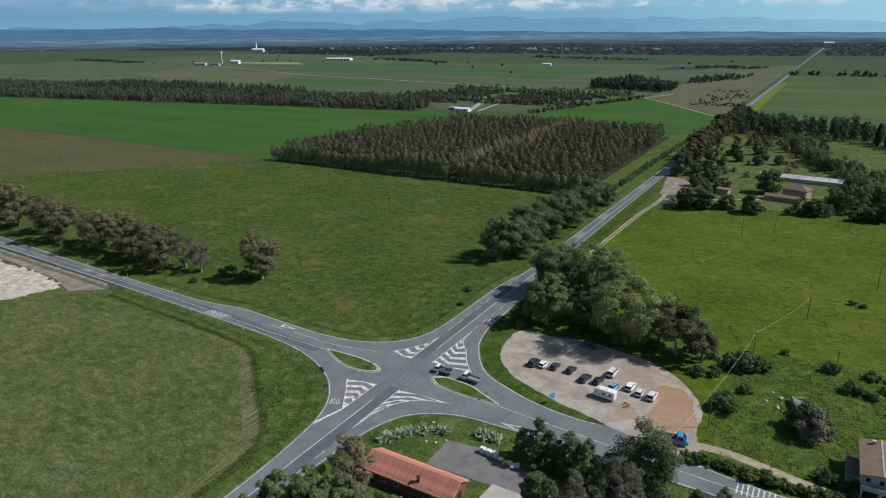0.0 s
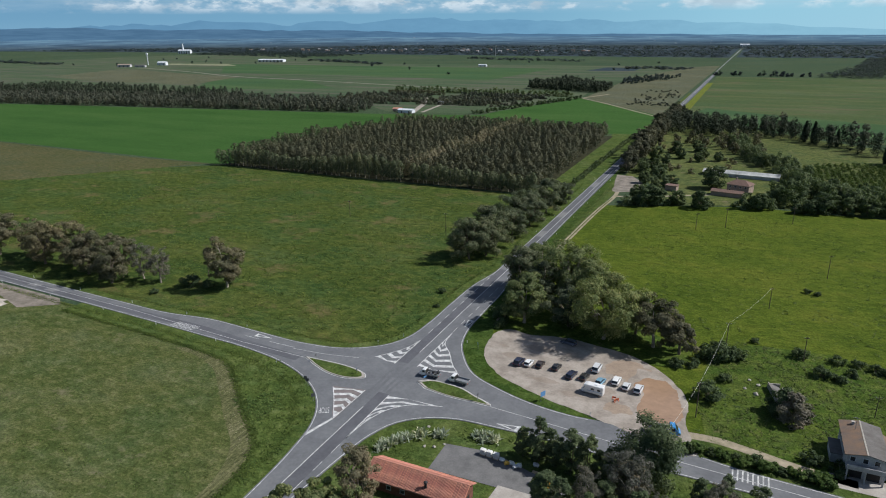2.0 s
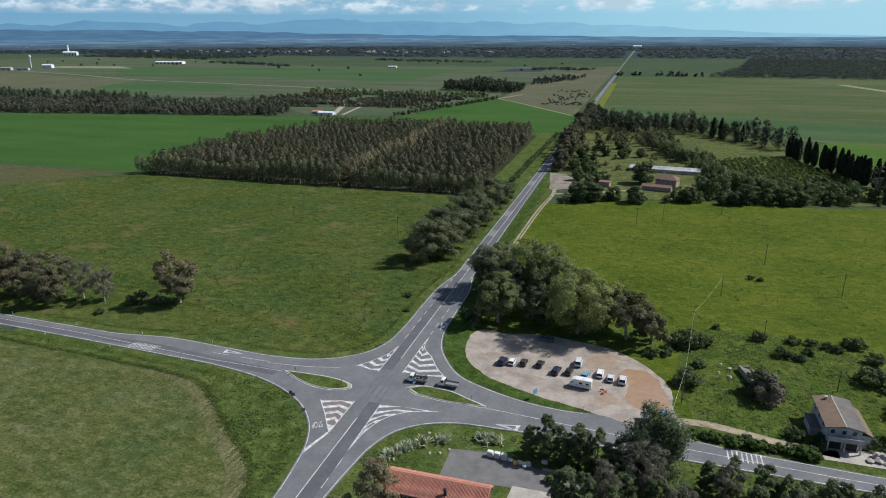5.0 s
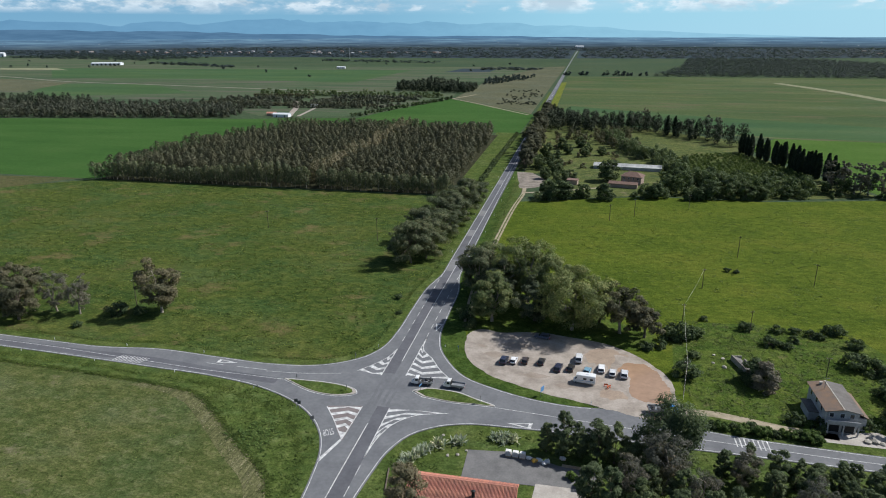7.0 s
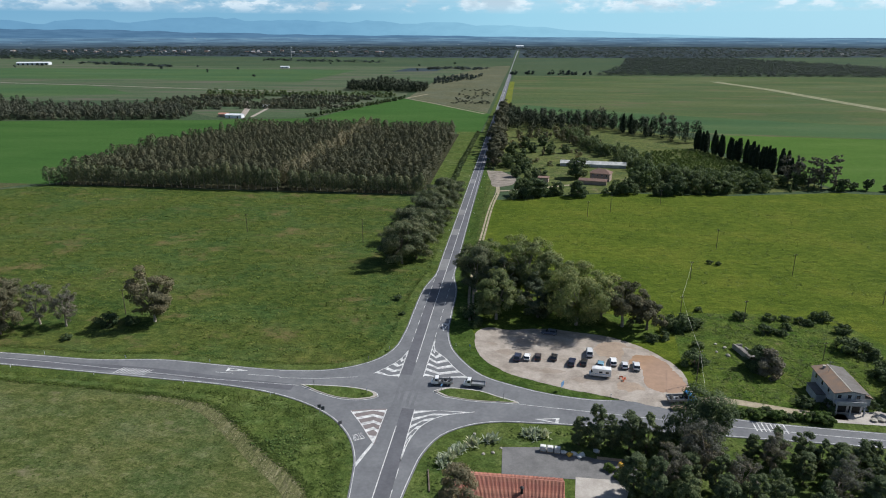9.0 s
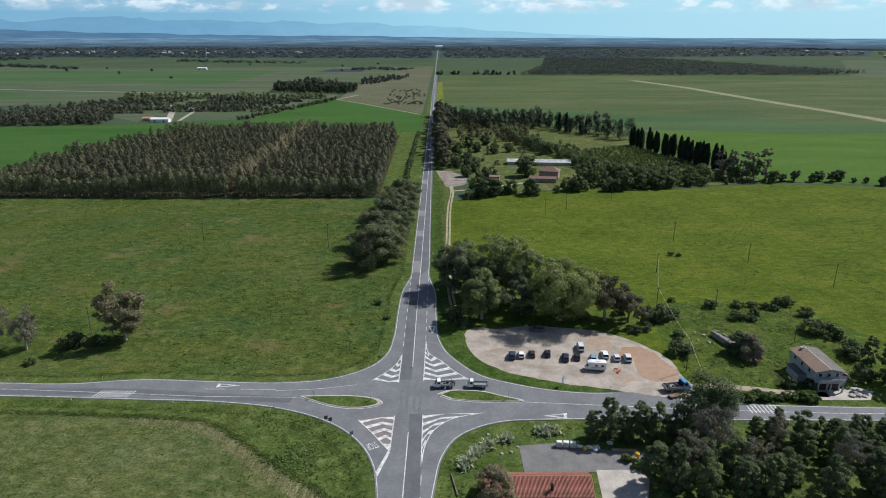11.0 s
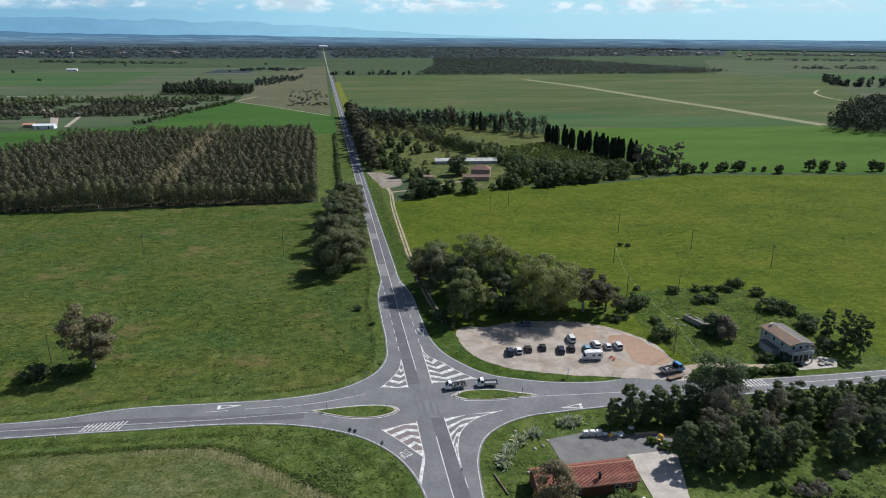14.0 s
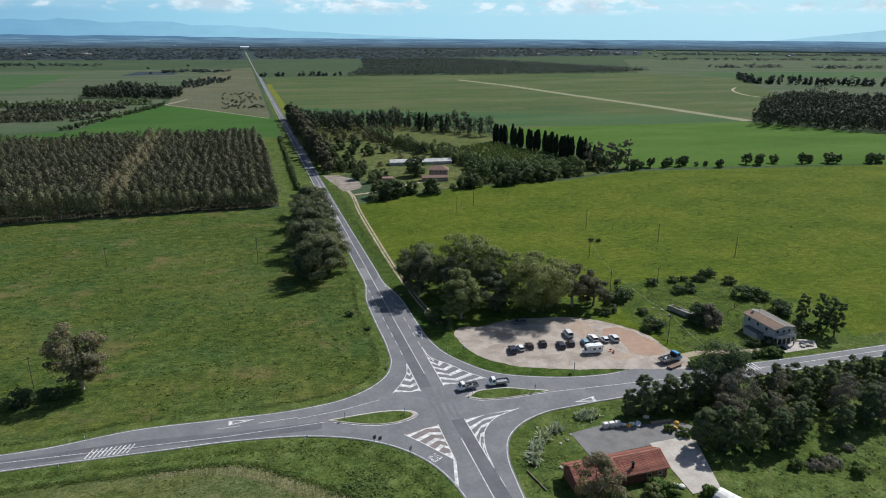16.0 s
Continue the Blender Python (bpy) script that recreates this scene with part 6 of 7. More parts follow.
# farmhouse, greenhouse, outbuildings north of the pasture
fh = empty("farmhouse", pose(76, 259, 0, 0, 0, -18) @ Matrix.Scale(0.9, 4), "pinkish farmhouse with hipped terracotta roof", "house")
box_part("wall", (-6.5, -4.5, 0, 6.5, 4.5, 5.4), M["wall_pink"], fh)
bm = bmesh.new()
vs = [bm.verts.new(p) for p in ((-7.2, -5.2, 5.3), (7.2, -5.2, 5.3), (7.2, 5.2, 5.3), (-7.2, 5.2, 5.3), (-2.4, 0, 7.9), (2.4, 0, 7.9))]
for q in ((0, 1, 5, 4), (1, 2, 5), (2, 3, 4, 5), (3, 0, 4), (3, 2, 1, 0)):
    bm.faces.new([vs[i] for i in q])
part("roof", bm, M["farm_roof"], fh)
for xx in (-4.5, -1.5, 1.5, 4.5):
    window(fh, xx, -4.54, 3.4, 1.1, 1.3, "-y")
    window(fh, xx, -4.54, 0.9, 1.1, 1.3, "-y")
for yy in (-2, 2):
    window(fh, -6.54, yy, 3.4, 1.0, 1.3, "-x")
box_part("chimney", (-3.4, 1.0, 6.4, -2.7, 1.7, 8.6), M["wall_pink"], fh)
ann = empty("farm_outbuilding", pose(70, 247, 0, 0, 0, -10), "low farm outbuilding with reddish tiled roof", "shed")
gable_walls("wall", -8, 8, -2.5, 2.5, 2.4, 3.3, M["wall_pink"], ann)
slope("roof", (-8.3, -2.9, 2.3), (8.3, -2.9, 2.3), (8.3, 0, 3.4), (-8.3, 0, 3.4), 0.12, M["farm_roof"], ann)
slope("roof", (-8.3, 2.9, 2.3), (8.3, 2.9, 2.3), (8.3, 0, 3.4), (-8.3, 0, 3.4), 0.12, M["farm_roof"], ann)
out = empty("farm_outbuilding", pose(41, 250, 0, 0, 0, -10), "small red-roofed hut among trees", "shed")
box_part("wall", (-3, -2.5, 0, 3, 2.5, 2.8), M["wall_pink"], out)
box_part("roof", (-3.4, -2.9, 2.81, 3.4, 2.9, 3.0), M["farm_roof"], out)
gh = empty("greenhouse", pose(75.5, 303, 0, 0, 0, -6) @ Matrix.Diagonal((1, 1, 0.78, 1)), "long pale plastic-covered greenhouse", "greenhouse")
box_part("wall", (-21.5, -4.5, 0, 21.5, 4.5, 2.8), M["film"], gh)
slope("roof", (-21.8, -4.8, 2.75), (21.8, -4.8, 2.75), (21.8, 0, 4.6), (-21.8, 0, 4.6), 0.08, M["film"], gh)
slope("roof", (-21.8, 4.8, 2.75), (21.8, 4.8, 2.75), (21.8, 0, 4.6), (-21.8, 0, 4.6), 0.08, M["film"], gh)
for i in range(15):
    xx = -21.0 + 3.0 * i
    box_part("rib", (xx - 0.06, -4.62, 0, xx + 0.06, -4.51, 2.8), M["metal_grey"], gh)


# far farms
def far_barn(x, y, turn, length, depth, h, label, wall="metal_white", roof="metal_white"):
    b = empty("barn", pose(x, y, 0, 0, 0, turn), label, "barn", "far farm buildings")
    gable_walls("wall", -length / 2, length / 2, -depth / 2, depth / 2, h, h * 1.35, M[wall], b)
    for s in (-1, 1):
        slope("roof", (-length / 2 - 0.5, s * (depth / 2 + 0.5), h - 0.1), (length / 2 + 0.5, s * (depth / 2 + 0.5), h - 0.1), (length / 2 + 0.5, 0, h * 1.38), (-length / 2 - 0.5, 0, h * 1.38), 0.15, M[roof], b)
    for i in range(max(2, int(length / 12))):
        xx = -length / 2 + length * (i + 0.5) / max(2, int(length / 12))
        box_part("door", (xx - length * 0.03, -depth / 2 - 0.08, 0, xx + length * 0.03, -depth / 2 - 0.02, h * 0.75), M["dark"], b)
    return b


far_barn(-277, 531, 0, 18, 8, 3.2, "white far barn with open bays")
far_barn(-293, 540, 8, 10, 7, 3.0, "far barn with reddish roof", "wall_pink", "ridge_red")
far_barn(-282, 634, 10, 9, 5, 2.6, "small white far barn")
strip("ground_track_barn", [(-272, 536), (-300, 620), (-342, 712)], 7, 0.12, M["gravel"], label="pale gravel drive to a far barn")
strip("ground_track_barn_side", [(-262, 540), (-290, 700)], 4, 0.125, M["gravel"], label="pale gravel drive to a far barn")
far_barn(-1376, 1660, 16, 86, 26, 6, "long white far warehouse")
far_barn(-1552, 1231, 18, 38, 12, 6, "far farm building with pinkish walls", "wall_white", "wall_pink")
far_barn(-1500, 1240, 18, 30, 10, 5, "far farm building with dark roof", "wall_white", "slab")
far_barn(-1534, 1350, 16, 27, 14, 8, "white far barn with round roof")
far_barn(-2440, 2330, 20, 60, 20, 14, "white far mill building")
far_barn(-590, 1560, 5, 22, 9, 4, "white barn on the far plain")
far_barn(1040, 560, -30, 40, 14, 6, "far farm building beyond the wood", "wall_white", "slab")
TOWN = np.random.default_rng(21)
for i in range(70):
    x, y = (-2500 + 1900 * TOWN.random(), 2780 + 320 * TOWN.random()) if i < 52 else (1200 + 1500 * TOWN.random(), 2300 + 1100 * TOWN.random())
    far_barn(x, y, 40 * TOWN.random() - 20, 9 + 10 * TOWN.random(), 9, 5 + 3 * TOWN.random(), "pale far building of a distant town", ("wall_white", "wall_pink", "wall_pink")[i % 3], ("wall_pink", "farm_roof", "wall_white", "slab")[i % 4])
far_barn(4, 4180, 0, 50, 20, 12, "white building at the far end of the road")
tower = empty("chimney_tower", pose(-2462, 2340, 0), "tall white far industrial chimney", "tower")
raw("shaft", *tube([(0, 0, 0), (0, 0, 22), (0, 0, 46)], [5.0, 4.2, 3.6], 12), M["metal_white"], tower)
mast = empty("water_tower", pose(-1580, 1338, 0), "slender pale far water tower", "tower")
raw("shaft", *tube([(0, 0, 0), (0, 0, 28)], [1.4, 1.2], 10), M["metal_white"], mast)
raw("tank", *tube([(0, 0, 28), (0, 0, 30), (0, 0, 35), (0, 0, 36)], [1.3, 3.2, 3.2, 0.4], 12), M["metal_white"], mast)
mast2 = empty("water_tower", pose(-830, 2300, 0), "slender far water tower", "tower")
raw("shaft", *tube([(0, 0, 0), (0, 0, 34)], [1.6, 1.3], 10), M["metal_grey"], mast2)
raw("tank", *tube([(0, 0, 33), (0, 0, 35), (0, 0, 40)], [1.3, 3.0, 2.6], 12), M["metal_grey"], mast2)


# ---- poles, wires, signs, posts ----
def make_pole(h, x, y, label="tarred wooden utility pole with crossarm", lean=0.0):
    p = empty("utility_pole", pose(x, y, 0, lean, 0, 20), label, "pole", "utility poles")
    raw("shaft", *tube([(0, 0, -0.2), (0, 0, h * 0.5), (0, 0, h)], [0.12, 0.1, 0.075], 8), M["wood_pole"], p)
    box_part("crossarm", (-0.7, -0.06, h - 0.6, 0.7, 0.06, h - 0.45), M["wood_pole"], p)
    for xx in (-0.6, 0, 0.6):
        raw("insulator", *tube([(xx, 0, h - 0.45), (xx, 0, h - 0.2)], [0.05, 0.03], 6), M["metal_white"], p)
    return p


POLES = [(72.9, 12.3, 9.6), (77.6, 52.5, 8.2), (89, 88, 7.5), (108.3, 126, 9), (147.2, 72.8, 9), (97, 53, 7.4), (110.4, 29, 5.8), (72, 180.6, 9.2), (-96.8, 35.6, 9), (-39.5, 119, 10.5), (67.6, -16.0, 10.5), (-95, 128, 8.5), (60, 172, 8), (100, 200, 8), (128, 98, 8.5)]
for x, y, h in POLES:
    make_pole(h, x, y)


def wire(a, b, sag=0.8):
    pts = [np.array(a) * (1 - t) + np.array(b) * t - np.array((0, 0, sag * 4 * t * (1 - t))) for t in np.linspace(0, 1, 13)]
    return tagged(raw("overhead_cable", *tube(pts, [0.02] * 13, 4), M["cable"]), "bright overhead cable strung between poles", "cable", "overhead cables")


for (xa, ya, ha), (xb, yb, hb) in zip([POLES[10], POLES[0], POLES[1]], [POLES[0], POLES[1], POLES[2]]):
    wire((xa, ya, ha - 0.2), (xb, yb, hb - 0.2))

M["sign_blue"] = plain_mat("blue_sign", (0.12, 0.28, 0.52), (0.09, 0.22, 0.44), 2.0, 0.5)
M["sign_back"] = plain_mat("sign_back", (0.12, 0.12, 0.125), (0.08, 0.08, 0.085), 2.0, 0.6)


def make_sign(x, y, turn, w, h, z, label, mat="sign_blue"):
    s = empty("road_sign", pose(x, y, 0, 0, 0, turn), label, "sign", "road signs")
    for xx in ((-w * 0.35, w * 0.35) if w > 1.2 else (0,)):
        raw("post", *tube([(xx, 0, 0), (xx, 0, z + h)], [0.05, 0.05], 6), M["metal_grey"], s)
    box_part("panel", (-w / 2, -0.08, z, w / 2, -0.05, z + h), M[mat], s)
    box_part("panel_back", (-w / 2, -0.045, z, w / 2, -0.04, z + h), M["sign_back"], s)
    return s


make_sign(38.6, 4.6, 63, 1.6, 1.3, 1.5, "blue information sign on two posts")
make_sign(8.6, 1.0, 75, 1.1, 0.4, 1.6, "blue direction sign on the island", "sign_blue")
make_sign(24.2, -1.8, 80, 0.7, 0.7, 1.6, "small road sign on the island", "sign_back")
make_sign(-23.6, -0.9, -85, 0.7, 0.7, 1.6, "small road sign on the island", "sign_back")
make_sign(-9.6, -2.4, -85, 0.6, 0.6, 1.2, "small road sign on the island", "sign_blue")
make_sign(-18.8, -12.2, 20, 0.8, 0.9, 1.5, "dark sign on a post at the verge", "sign_back")
make_sign(-17.7, -12.9, 20, 0.8, 0.9, 1.5, "dark sign on a post at the verge", "sign_back")
make_sign(-12.2, -18.2, 40, 0.9, 0.9, 1.4, "round road sign seen from behind", "sign_back")
make_sign(14.0, 24.0, -60, 0.6, 0.6, 1.3, "small blue road sign on the verge")
make_sign(-13.2, 14.6, 130, 0.6, 0.4, 1.0, "small pale road sign on the verge", "metal_white")
make_sign(10.2, 5.5, 60, 0.5, 0.5, 1.2, "small road sign near the crossing", "sign_back")


def make_post():
    p = empty("delineator_post", Matrix(), "white roadside delineator post with dark band", "post", "delineator posts")
    box_part("post", (-0.07, -0.05, 0, 0.07, 0.05, 0.95), M["metal_white"], p, 0.01)
    box_part("band", (-0.075, -0.055, 0.7, 0.075, 0.055, 0.85), M["dark"], p)
    return p


posts = []
for e, step in ((EDGE_NW, 24.0), (EDGE_SW, 24.0)):
    acc = 0.0
    q = [p for p in e if -330 < p[0] < -30]
    for a, b in zip(q, q[1:]):
        acc += np.linalg.norm(b - a)
        if acc > step:
            d = (b - a) / np.linalg.norm(b - a)
            posts.append((b[0] + d[1] * 0.8, b[1] - d[0] * 0.8, 1.0))
            acc = 0.0
posts += [(x, y, 1.0) for y in range(110, 420, 30) for x in (-4.6, 4.6)] + [(50.5, 3.2, 1.0), (-8.8, 22, 1.0), (9.8, 26, 1.0)]
scatter([make_post()], posts, R, 1.0, 1.0)


# ---- vehicles ----
M["tyre"] = plain_mat("tyre_rubber", (0.025, 0.025, 0.025), (0.018, 0.018, 0.018), 5.0, 0.9)
M["rim"] = plain_mat("alloy_rim", (0.4, 0.4, 0.42), (0.3, 0.3, 0.31), 4.0, 0.35, metal=0.7)
M["lamp_clear"] = plain_mat("headlamp_glass", (0.7, 0.7, 0.7), (0.6, 0.6, 0.6), 4.0, 0.1, spec=0.6)
M["lamp_red"] = plain_mat("tail_lamp", (0.4, 0.02, 0.02), (0.3, 0.015, 0.015), 4.0, 0.2)
M["trim_black"] = plain_mat("black_plastic", (0.03, 0.03, 0.03), (0.022, 0.022, 0.022), 4.0, 0.7)
PAINT = {k: paint_mat("car_paint_" + k, c, 0.3, 0.6, me) for k, c, me in (("black", (0.012, 0.012, 0.014), 0.0), ("navy", (0.018, 0.025, 0.06), 0.2), ("white", (0.78, 0.78, 0.77), 0.0), ("silver", (0.62, 0.63, 0.64), 0.0), ("blue", (0.2, 0.38, 0.5), 0.2), ("slate", (0.09, 0.11, 0.16), 0.2), ("brown", (0.035, 0.022, 0.02), 0.1), ("cab_blue", (0.03, 0.22, 0.5), 0.0), ("green", (0.25, 0.36, 0.2), 0.0))}


def loft(sections):
    bm = bmesh.new()
    rows = [[bm.verts.new(p) for p in s] for s in sections]
    k = len(rows[0])
    for a, b in zip(rows, rows[1:]):
        for i in range(k):
            bm.faces.new((a[i], a[(i + 1) % k], b[(i + 1) % k], b[i]))
    bm.faces.new(rows[0][::-1])
    bm.faces.new(rows[-1])
    bmesh.ops.recalc_face_normals(bm, faces=bm.faces[:])
    return bm


def section(y, w, z0, z1, c=0.1):
    h = w / 2
    return [(-h + c, y, z0), (h - c, y, z0), (h, y, z0 + c), (h, y, z1 - c), (h - c, y, z1), (-h + c, y, z1), (-h, y, z1 - c), (-h, y, z0 + c)]


def wheel(parent, x, y, r=0.32, w=0.2):
    s = 1 if x > 0 else -1
    ty = raw("wheel", *tube([(x - s * w / 2, y, r), (x - s * w * 0.4, y, r), (x + s * w * 0.4, y, r), (x + s * w / 2, y, r)], [r * 0.85, r, r, r * 0.85], 14), M["tyre"], parent)
    raw("rim", *tube([(x + s * w * 0.3, y, r), (x + s * (w / 2 + 0.01), y, r), (x + s * (w / 2 + 0.015), y, r)], [r * 0.62, r * 0.6, 0.02], 10), M["rim"], ty)


def lamps(c, w, y0, y1, z):
    for s in (-1, 1):
        box_part("headlight", (s * w * 0.36 - 0.17, y1 - 0.03, z, s * w * 0.36 + 0.17, y1 + 0.02, z + 0.14), M["lamp_clear"], c, 0.02)
        box_part("tail_light", (s * w * 0.42 - 0.1, y0 - 0.02, z + 0.05, s * w * 0.42 + 0.1, y0 + 0.03, z + 0.3), M["lamp_red"], c, 0.02)


def make_car(colour, kind, m, label, group="parked cars"):
    c = empty("car", m, label, "car", group)
    L, W, H = {"hatch": (3.9, 1.7, 1.47), "estate": (4.6, 1.8, 1.5), "suv": (4.5, 1.85, 1.7), "van": (4.6, 1.85, 1.85)}[kind]
    y0, y1 = -L / 2, L / 2
    belt, hood = H * 0.6, H * 0.58
    part("body", loft([section(y0, W * 0.82, 0.35, belt * 0.85), section(y0 + 0.12, W * 0.94, 0.25, belt), section(y0 + 0.7, W, 0.2, belt), section(0.2, W, 0.2, belt), section(y1 - 1.2, W, 0.2, hood), section(y1 - 0.35, W * 0.95, 0.22, hood * 0.88), section(y1, W * 0.78, 0.35, hood * 0.68)]), PAINT[colour], c)
    back = {"hatch": 0.12, "estate": 0.1, "suv": 0.1, "van": 0.05}[kind]
    front = {"hatch": 1.05, "estate": 1.25, "suv": 1.2, "van": 0.8}[kind]
    part("cabin_glazing", loft([section(y0 + back, W * 0.84, belt - 0.03, belt + 0.02, 0.02), section(y0 + back + 0.3, W * 0.8, belt - 0.03, H - 0.06, 0.04), section(y1 - front - 0.75, W * 0.8, belt - 0.03, H - 0.06, 0.04), section(y1 - front, W * 0.86, hood - 0.06, hood + 0.03, 0.02)]), M["glass"], c, "tinted glass")
    part("roof", loft([section(y0 + back + 0.22, W * 0.74, H - 0.07, H - 0.03, 0.015), section(y0 + back + 0.5, W * 0.78, H - 0.07, H, 0.02), section(y1 - front - 1.0, W * 0.78, H - 0.07, H, 0.02), section(y1 - front - 0.7, W * 0.72, H - 0.09, H - 0.05, 0.015)]), PAINT[colour], c)
    for s in (-1, 1):
        for yy in (y0 + back + 0.28, -0.1, y1 - front - 0.78):
            part("pillar", loft([section(yy - 0.05, 0.05, belt - 0.03, H - 0.05, 0.01), section(yy + 0.05, 0.05, belt - 0.03, H - 0.05, 0.01)]), PAINT[colour], c).location = (s * W * 0.4, 0, 0)
        wheel(c, s * (W / 2 - 0.09), y0 + 0.75)
        wheel(c, s * (W / 2 - 0.09), y1 - 0.8)
        box_part("mirror", (s * (W / 2 + 0.06) - 0.08, y1 - front - 0.2, belt + 0.02, s * (W / 2 + 0.06) + 0.08, y1 - front - 0.08, belt + 0.16), PAINT[colour], c, 0.03)
    lamps(c, W, y0, y1, hood * 0.62)
    box_part("bumper", (-W * 0.4, y1 - 0.1, 0.25, W * 0.4, y1 + 0.05, 0.45), M["trim_black"], c, 0.04)
    box_part("bumper", (-W * 0.42, y0 - 0.05, 0.28, W * 0.42, y0 + 0.1, 0.5), M["trim_black"], c, 0.04)
    return c


CARS = [("navy", "suv", 27.4, 20.4, -7, "dark blue car parked on gravel"), ("white", "hatch", 30.0, 20.8, -6, "white hatchback parked on gravel"), ("brown", "hatch", 33.0, 21.3, -4, "dark brown hatchback parked on gravel"), ("black", "hatch", 37.4, 21.6, -8, "black hatchback parked on gravel"), ("navy", "estate", 42.0, 19.2, -10, "dark blue car parked on gravel"), ("black", "hatch", 45.3, 19.6, -10, "black hatchback parked on gravel"), ("silver", "van", 47.3, 25.2, -4, "silver van parked on gravel"), ("blue", "hatch", 49.6, 18.8, -12, "light blue hatchback parked on gravel"), ("white", "estate", 53.2, 20.8, -4, "white car parked on gravel"), ("silver", "hatch", 56.0, 19.0, -5, "silver hatchback parked on gravel"), ("silver", "suv", 59.0, 18.8, -5, "silver car parked beside the puddle"), ("slate", "estate", 36.6, 37.2, 80, "slate-blue car parked in tree shade")]
for col, kind, x, y, turn, lab in CARS:
    make_car(col, kind, pose(x, y, 0.14, 0, 0, turn), lab)


def make_camper(m):
    c = empty("camper_van", m, "white camper van with overcab parked on gravel", "camper van")
    part("cabin", loft([section(-3.1, 2.15, 0.5, 2.75, 0.12), section(-3.0, 2.2, 0.45, 2.85, 0.12), section(1.4, 2.2, 0.45, 2.85, 0.12), section(1.45, 2.15, 1.8, 2.85, 0.12), section(2.3, 2.0, 2.0, 2.6, 0.12)]), PAINT["white"], c)
    part("cab", loft([section(1.3, 1.9, 0.4, 2.0), section(1.9, 1.9, 0.35, 1.95), section(2.5, 1.85, 0.35, 1.25), section(3.0, 1.7, 0.4, 1.0)]), PAINT["white"], c)
    part("windscreen", loft([section(1.95, 1.7, 1.25, 1.97, 0.03), section(2.54, 1.7, 1.2, 1.28, 0.03)]), M["glass"], c)
    for s in (-1, 1):
        for yy in (-2.0, -0.2):
            box_part("window", (s * 1.1 - 0.02, yy - 0.45, 1.55, s * 1.1 + 0.02, yy + 0.45, 2.1), M["glass"], c)
        wheel(c, s * 0.9, -1.7, 0.34)
        wheel(c, s * 0.85, 2.1, 0.34)
    box_part("roof_vent", (-0.4, -1.2, 2.85, 0.4, -0.4, 2.97), M["metal_white"], c, 0.03)
    box_part("stripe", (-1.115, -2.9, 1.2, -1.105, 1.3, 1.32), M["sign_blue"], c)
    lamps(c, 1.9, -3.1, 3.0, 0.7)
    return c


make_camper(pose(48.8, 13.2, 0.14, 0, 0, 84) @ Matrix.Scale(0.9, 4))


def make_truck(m, label, cab, load):
    t = empty("flatbed_truck", m, label, "truck", "small trucks")
    part("cab", loft([section(0.9, 1.8, 0.45, 2.05), section(1.0, 1.85, 0.4, 2.1), section(1.75, 1.8, 0.4, 2.05), section(2.35, 1.75, 0.4, 1.2), section(2.75, 1.65, 0.45, 0.95)]), PAINT[cab], t)
    part("windscreen", loft([section(1.82, 1.55, 1.2, 2.0, 0.03), section(2.38, 1.6, 1.14, 1.24, 0.03)]), M["glass"], t)
    for s in (-1, 1):
        box_part("window", (s * 0.91 - 0.02, 1.05, 1.25, s * 0.91 + 0.02, 1.75, 1.85), M["glass"], t)
        wheel(t, s * 0.8, -1.5, 0.34, 0.24)
        wheel(t, s * 0.78, 1.9, 0.34, 0.22)
        box_part("side_board", (s * 0.98 - 0.03, -2.7, 0.86, s * 0.98 + 0.03, 0.8, 1.25), M["metal_grey"], t)
    box_part("chassis", (-0.45, -2.6, 0.45, 0.45, 1.0, 0.7), M["trim_black"], t)
    box_part("bed", (-1.0, -2.72, 0.72, 1.0, 0.82, 0.85), M["metal_grey"], t)
    box_part("tail_board", (-1.0, -2.76, 0.86, 1.0, -2.7, 1.25), M["metal_grey"], t)
    box_part("head_board", (-0.95, 0.78, 0.86, 0.95, 0.84, 1.9), M["trim_black"], t)
    if load:
        for i, (x, y) in enumerate(((-0.4, -1.8), (0.35, -0.9), (-0.3, 0.0), (0.4, -2.1))):
            o = part("load", rock(60 + i, 0.45), M["trim_black"], t)
            o.location = (x, y, 1.1)
    lamps(t, 1.7, -2.76, 2.75, 0.65)
    return t


make_truck(pose(8.4, 4.3, 0.17, 0, 0, 92), "white flatbed truck with dark load at the crossing", "white", True)
make_truck(pose(16.7, 4.2, 0.17, 0, 0, 86), "white flatbed truck with empty grey bed", "white", False)
make_truck(pose(67.0, 2.6, 0.15, 0, 0, -80) @ Matrix.Scale(1.25, 4), "blue-cab flatbed truck loaded with scrap", "cab_blue", True)
tr = empty("small_trailer", pose(66.2, -0.6, 0.17, 0, 0, -75), "low rusty trailer beside the blue truck", "trailer")
box_part("deck", (-0.7, -2.4, 0.45, 0.7, 2.0, 0.58), M["rust"], tr, 0.02)
box_part("drawbar", (-0.06, 2.0, 0.4, 0.06, 3.2, 0.5), M["trim_black"], tr)
for s in (-1, 1):
    wheel(tr, s * 0.75, -1.9, 0.3)
    wheel(tr, s * 0.75, 1.4, 0.3)

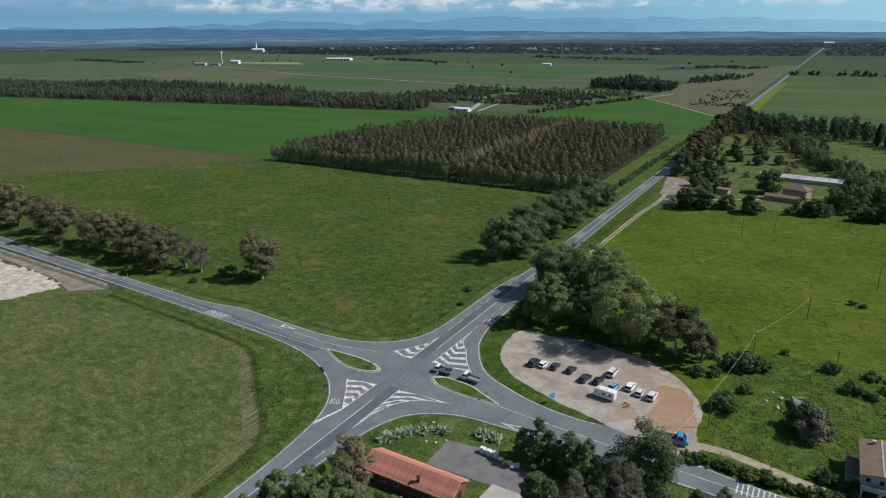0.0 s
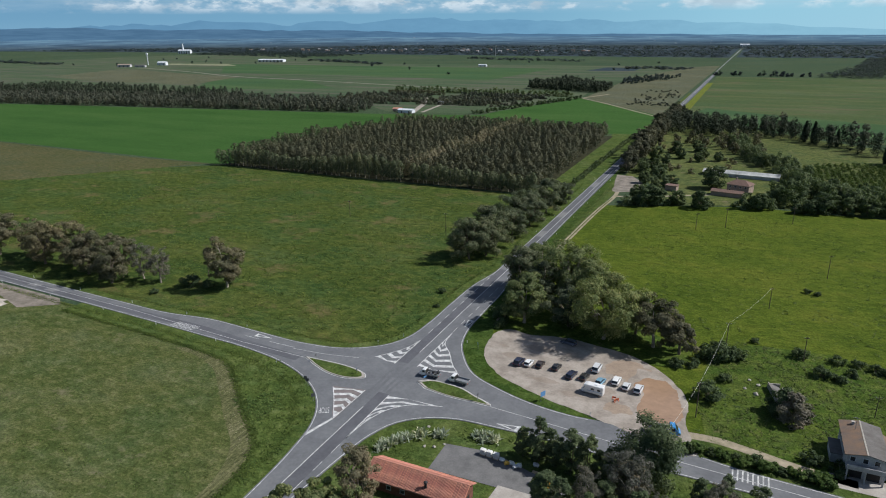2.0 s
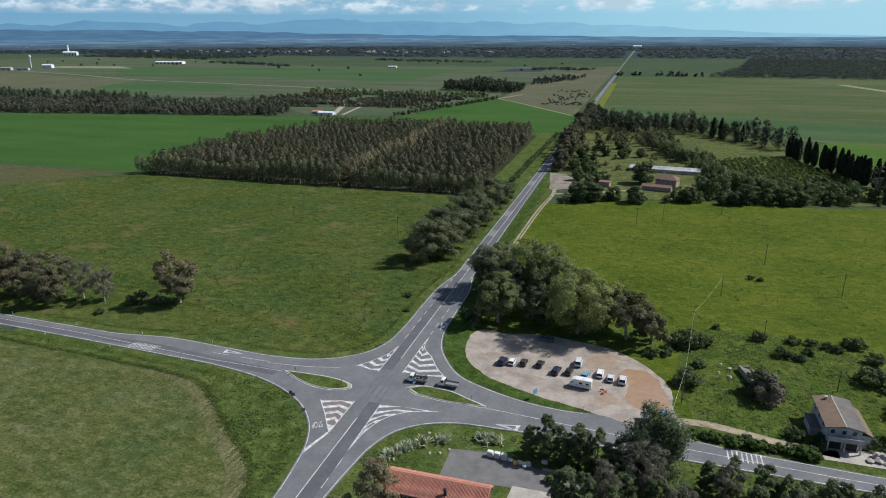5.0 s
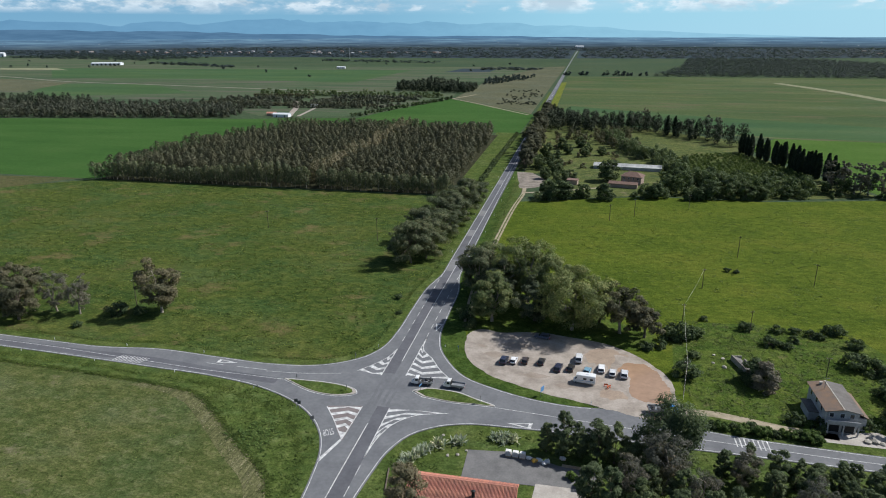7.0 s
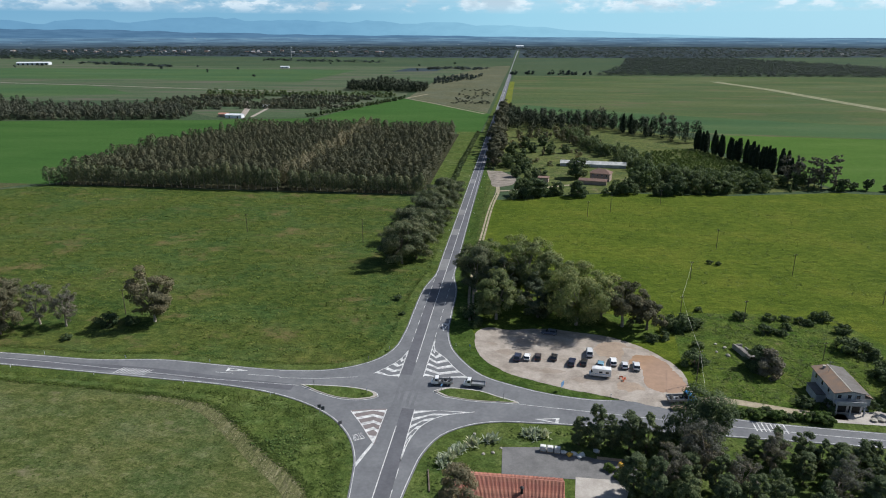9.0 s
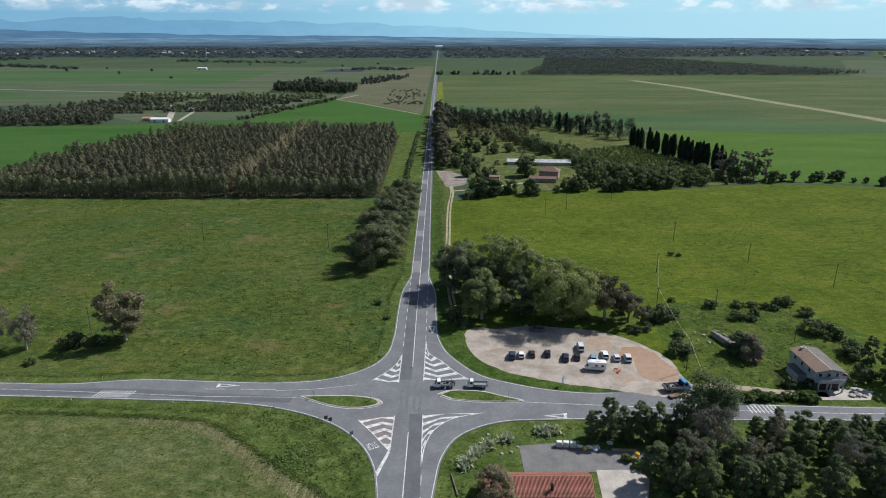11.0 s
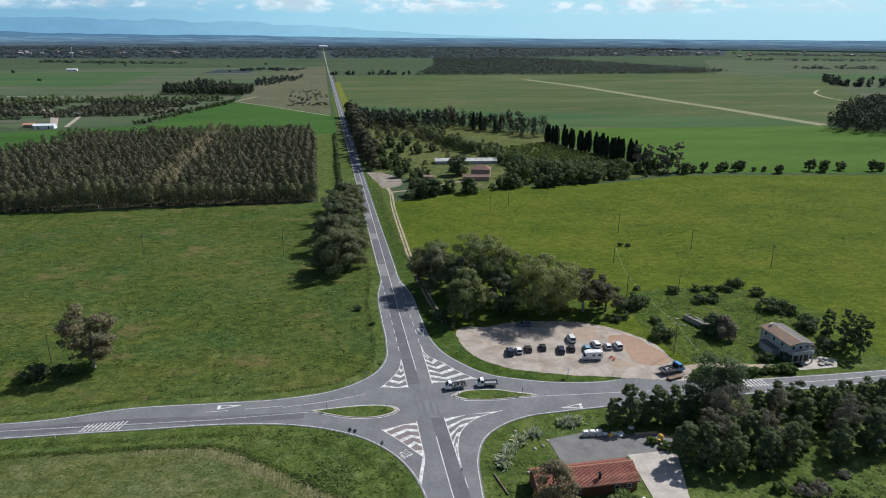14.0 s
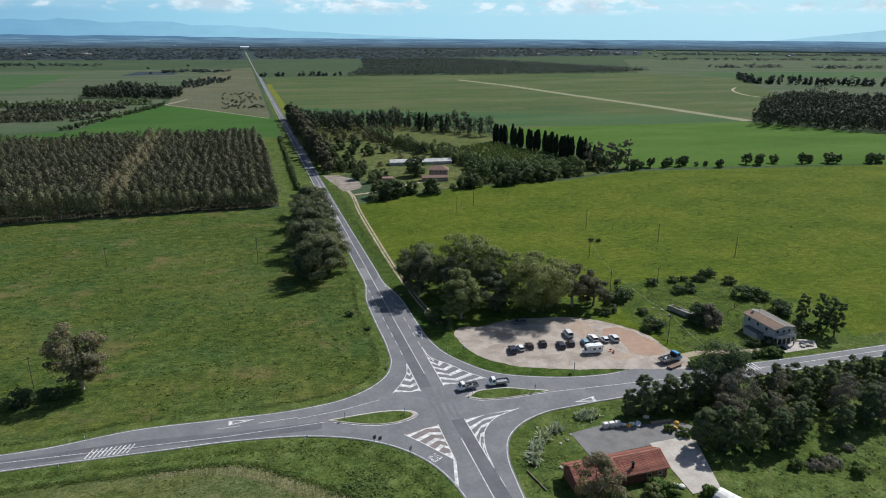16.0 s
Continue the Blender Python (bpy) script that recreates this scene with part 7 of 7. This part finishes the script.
# ---- yard clutter ----
M["yellow_paint"] = paint_mat("yellow_paint", (0.75, 0.42, 0.03), 0.4, 0.3)
M["orange"] = plain_mat("orange_plastic", (0.6, 0.14, 0.05), (0.45, 0.1, 0.04), 4.0, 0.6)
for i in range(3):
    s = empty("pallet_stack", pose(33.2 + 1.5 * i, -20.9 - 0.12 * i, 0.12, 0, 0, -4), "white wrapped sacks stacked on a pallet", "pallet", "wrapped pallets")
    box_part("pallet", (-0.6, -0.5, 0, 0.6, 0.5, 0.15), M["wood"], s)
    for j in range(4):
        box_part("sack", (-0.62, -0.5, 0.16 + 0.3 * j, 0.62, 0.5, 0.44 + 0.3 * j), M["sack"], s, 0.08)
for i, (x, y, mt) in enumerate(((37.6, -21.3, "sack"), (38.8, -21.8, "yellow_paint"), (39.8, -21.5, "sack"), (40.8, -22.3, "sack"), (41.4, -21.6, "sack"), (36.2, -43.0, "sack"), (37.2, -43.6, "sack"), (44.5, -20.0, "sack"), (97, -34, "sack"), (90, -27, "metal_white"), (104, -27, "sack"))):
    o = part("sack_heap", rock(80 + i, 0.75), M[mt])
    o.location = (x, y, 0.35)
    tagged(o, "heap of pale bags and scrap on the ground", "rubbish heap", "scrap heaps")
dg = empty("cement_mixer", pose(48.6, -25.6, 0.12, 0, 0, 30), "yellow cement mixer standing at the yard's edge", "cement mixer")
raw("drum", *tube([(0, 0, 0.7), (0.1, 0, 0.95), (0.35, 0, 1.35), (0.55, 0, 1.7)], [0.25, 0.6, 0.6, 0.3], 12), M["yellow_paint"], dg)
box_part("frame", (-0.5, -0.4, 0.05, 0.6, 0.4, 0.2), M["yellow_paint"], dg, 0.02)
for s in (-1, 1):
    wheel(dg, s * 0.5, -0.1, 0.25, 0.1)
    box_part("upright", (0.0, s * 0.62 - 0.04, 0.2, 0.1, s * 0.62 + 0.04, 1.2), M["yellow_paint"], dg)
for i, (x, y) in enumerate(((54.2, 12.6), (55.0, 12.0), (54.6, 11.5))):
    o = empty("plastic_barrier", pose(x, y, 0.14, 0, 0, 40 * i), "orange plastic barrier on gravel", "barrier", "orange barriers")
    box_part("rail", (-0.5, -0.06, 0.3, 0.5, 0.06, 0.7), M["orange"], o, 0.03)
    box_part("foot", (-0.45, -0.25, 0, -0.3, 0.25, 0.1), M["orange"], o)
    box_part("foot", (0.3, -0.25, 0, 0.45, 0.25, 0.1), M["orange"], o)
tun = empty("polytunnel", pose(43.5, -50.5, 0, 0, 0, 25), "small pale arched shelter", "shelter")
v, f = [], []
for yy in (-3, 3):
    for i in range(9):
        a = math.pi * i / 8
        v.append((math.cos(a) * 2.2, yy, math.sin(a) * 1.8))
f = [(i, i + 1, i + 10, i + 9) for i in range(8)]
raw("cover", v, f, M["sack"], tun)
for yy in (-3, 0, 3):
    raw("hoop", *tube([(math.cos(math.pi * i / 8) * 2.23, yy, math.sin(math.pi * i / 8) * 1.83) for i in range(9)], [0.05] * 9, 5), M["metal_grey"], tun)
beam = empty("wooden_beam", pose(10.2, -33.6, 0.1, 0, 0, 100), "weathered grey beam lying on the lawn's edge", "beam")
box_part("timber", (-3.4, -0.14, 0, 3.4, 0.14, 0.26), M["wood_pole"], beam, 0.03)
rail = empty("wooden_beam", pose(47, -22.4, 0.1, 0, 0, -4), "stack of pale planks lying beside the thicket", "planks")
for i in range(3):
    box_part("plank", (-2.6, -0.3 + 0.25 * i, 0.02, 2.6, -0.1 + 0.25 * i, 0.1 + 0.05 * i), M["wood"], rail)
twigs = [make_bush("brush_heap", "low heap of grey-brown cut branches on grass", 290 + i, 1.3, 3.6, 500, 0.3, M["leaf_grey"], "brush heaps", "brush heap") for i in range(2)]
scatter(twigs, [(68, -46, 1.0), (72, -46.5, 1.1), (76, -50, 0.9), (80, -43, 0.8)], R)
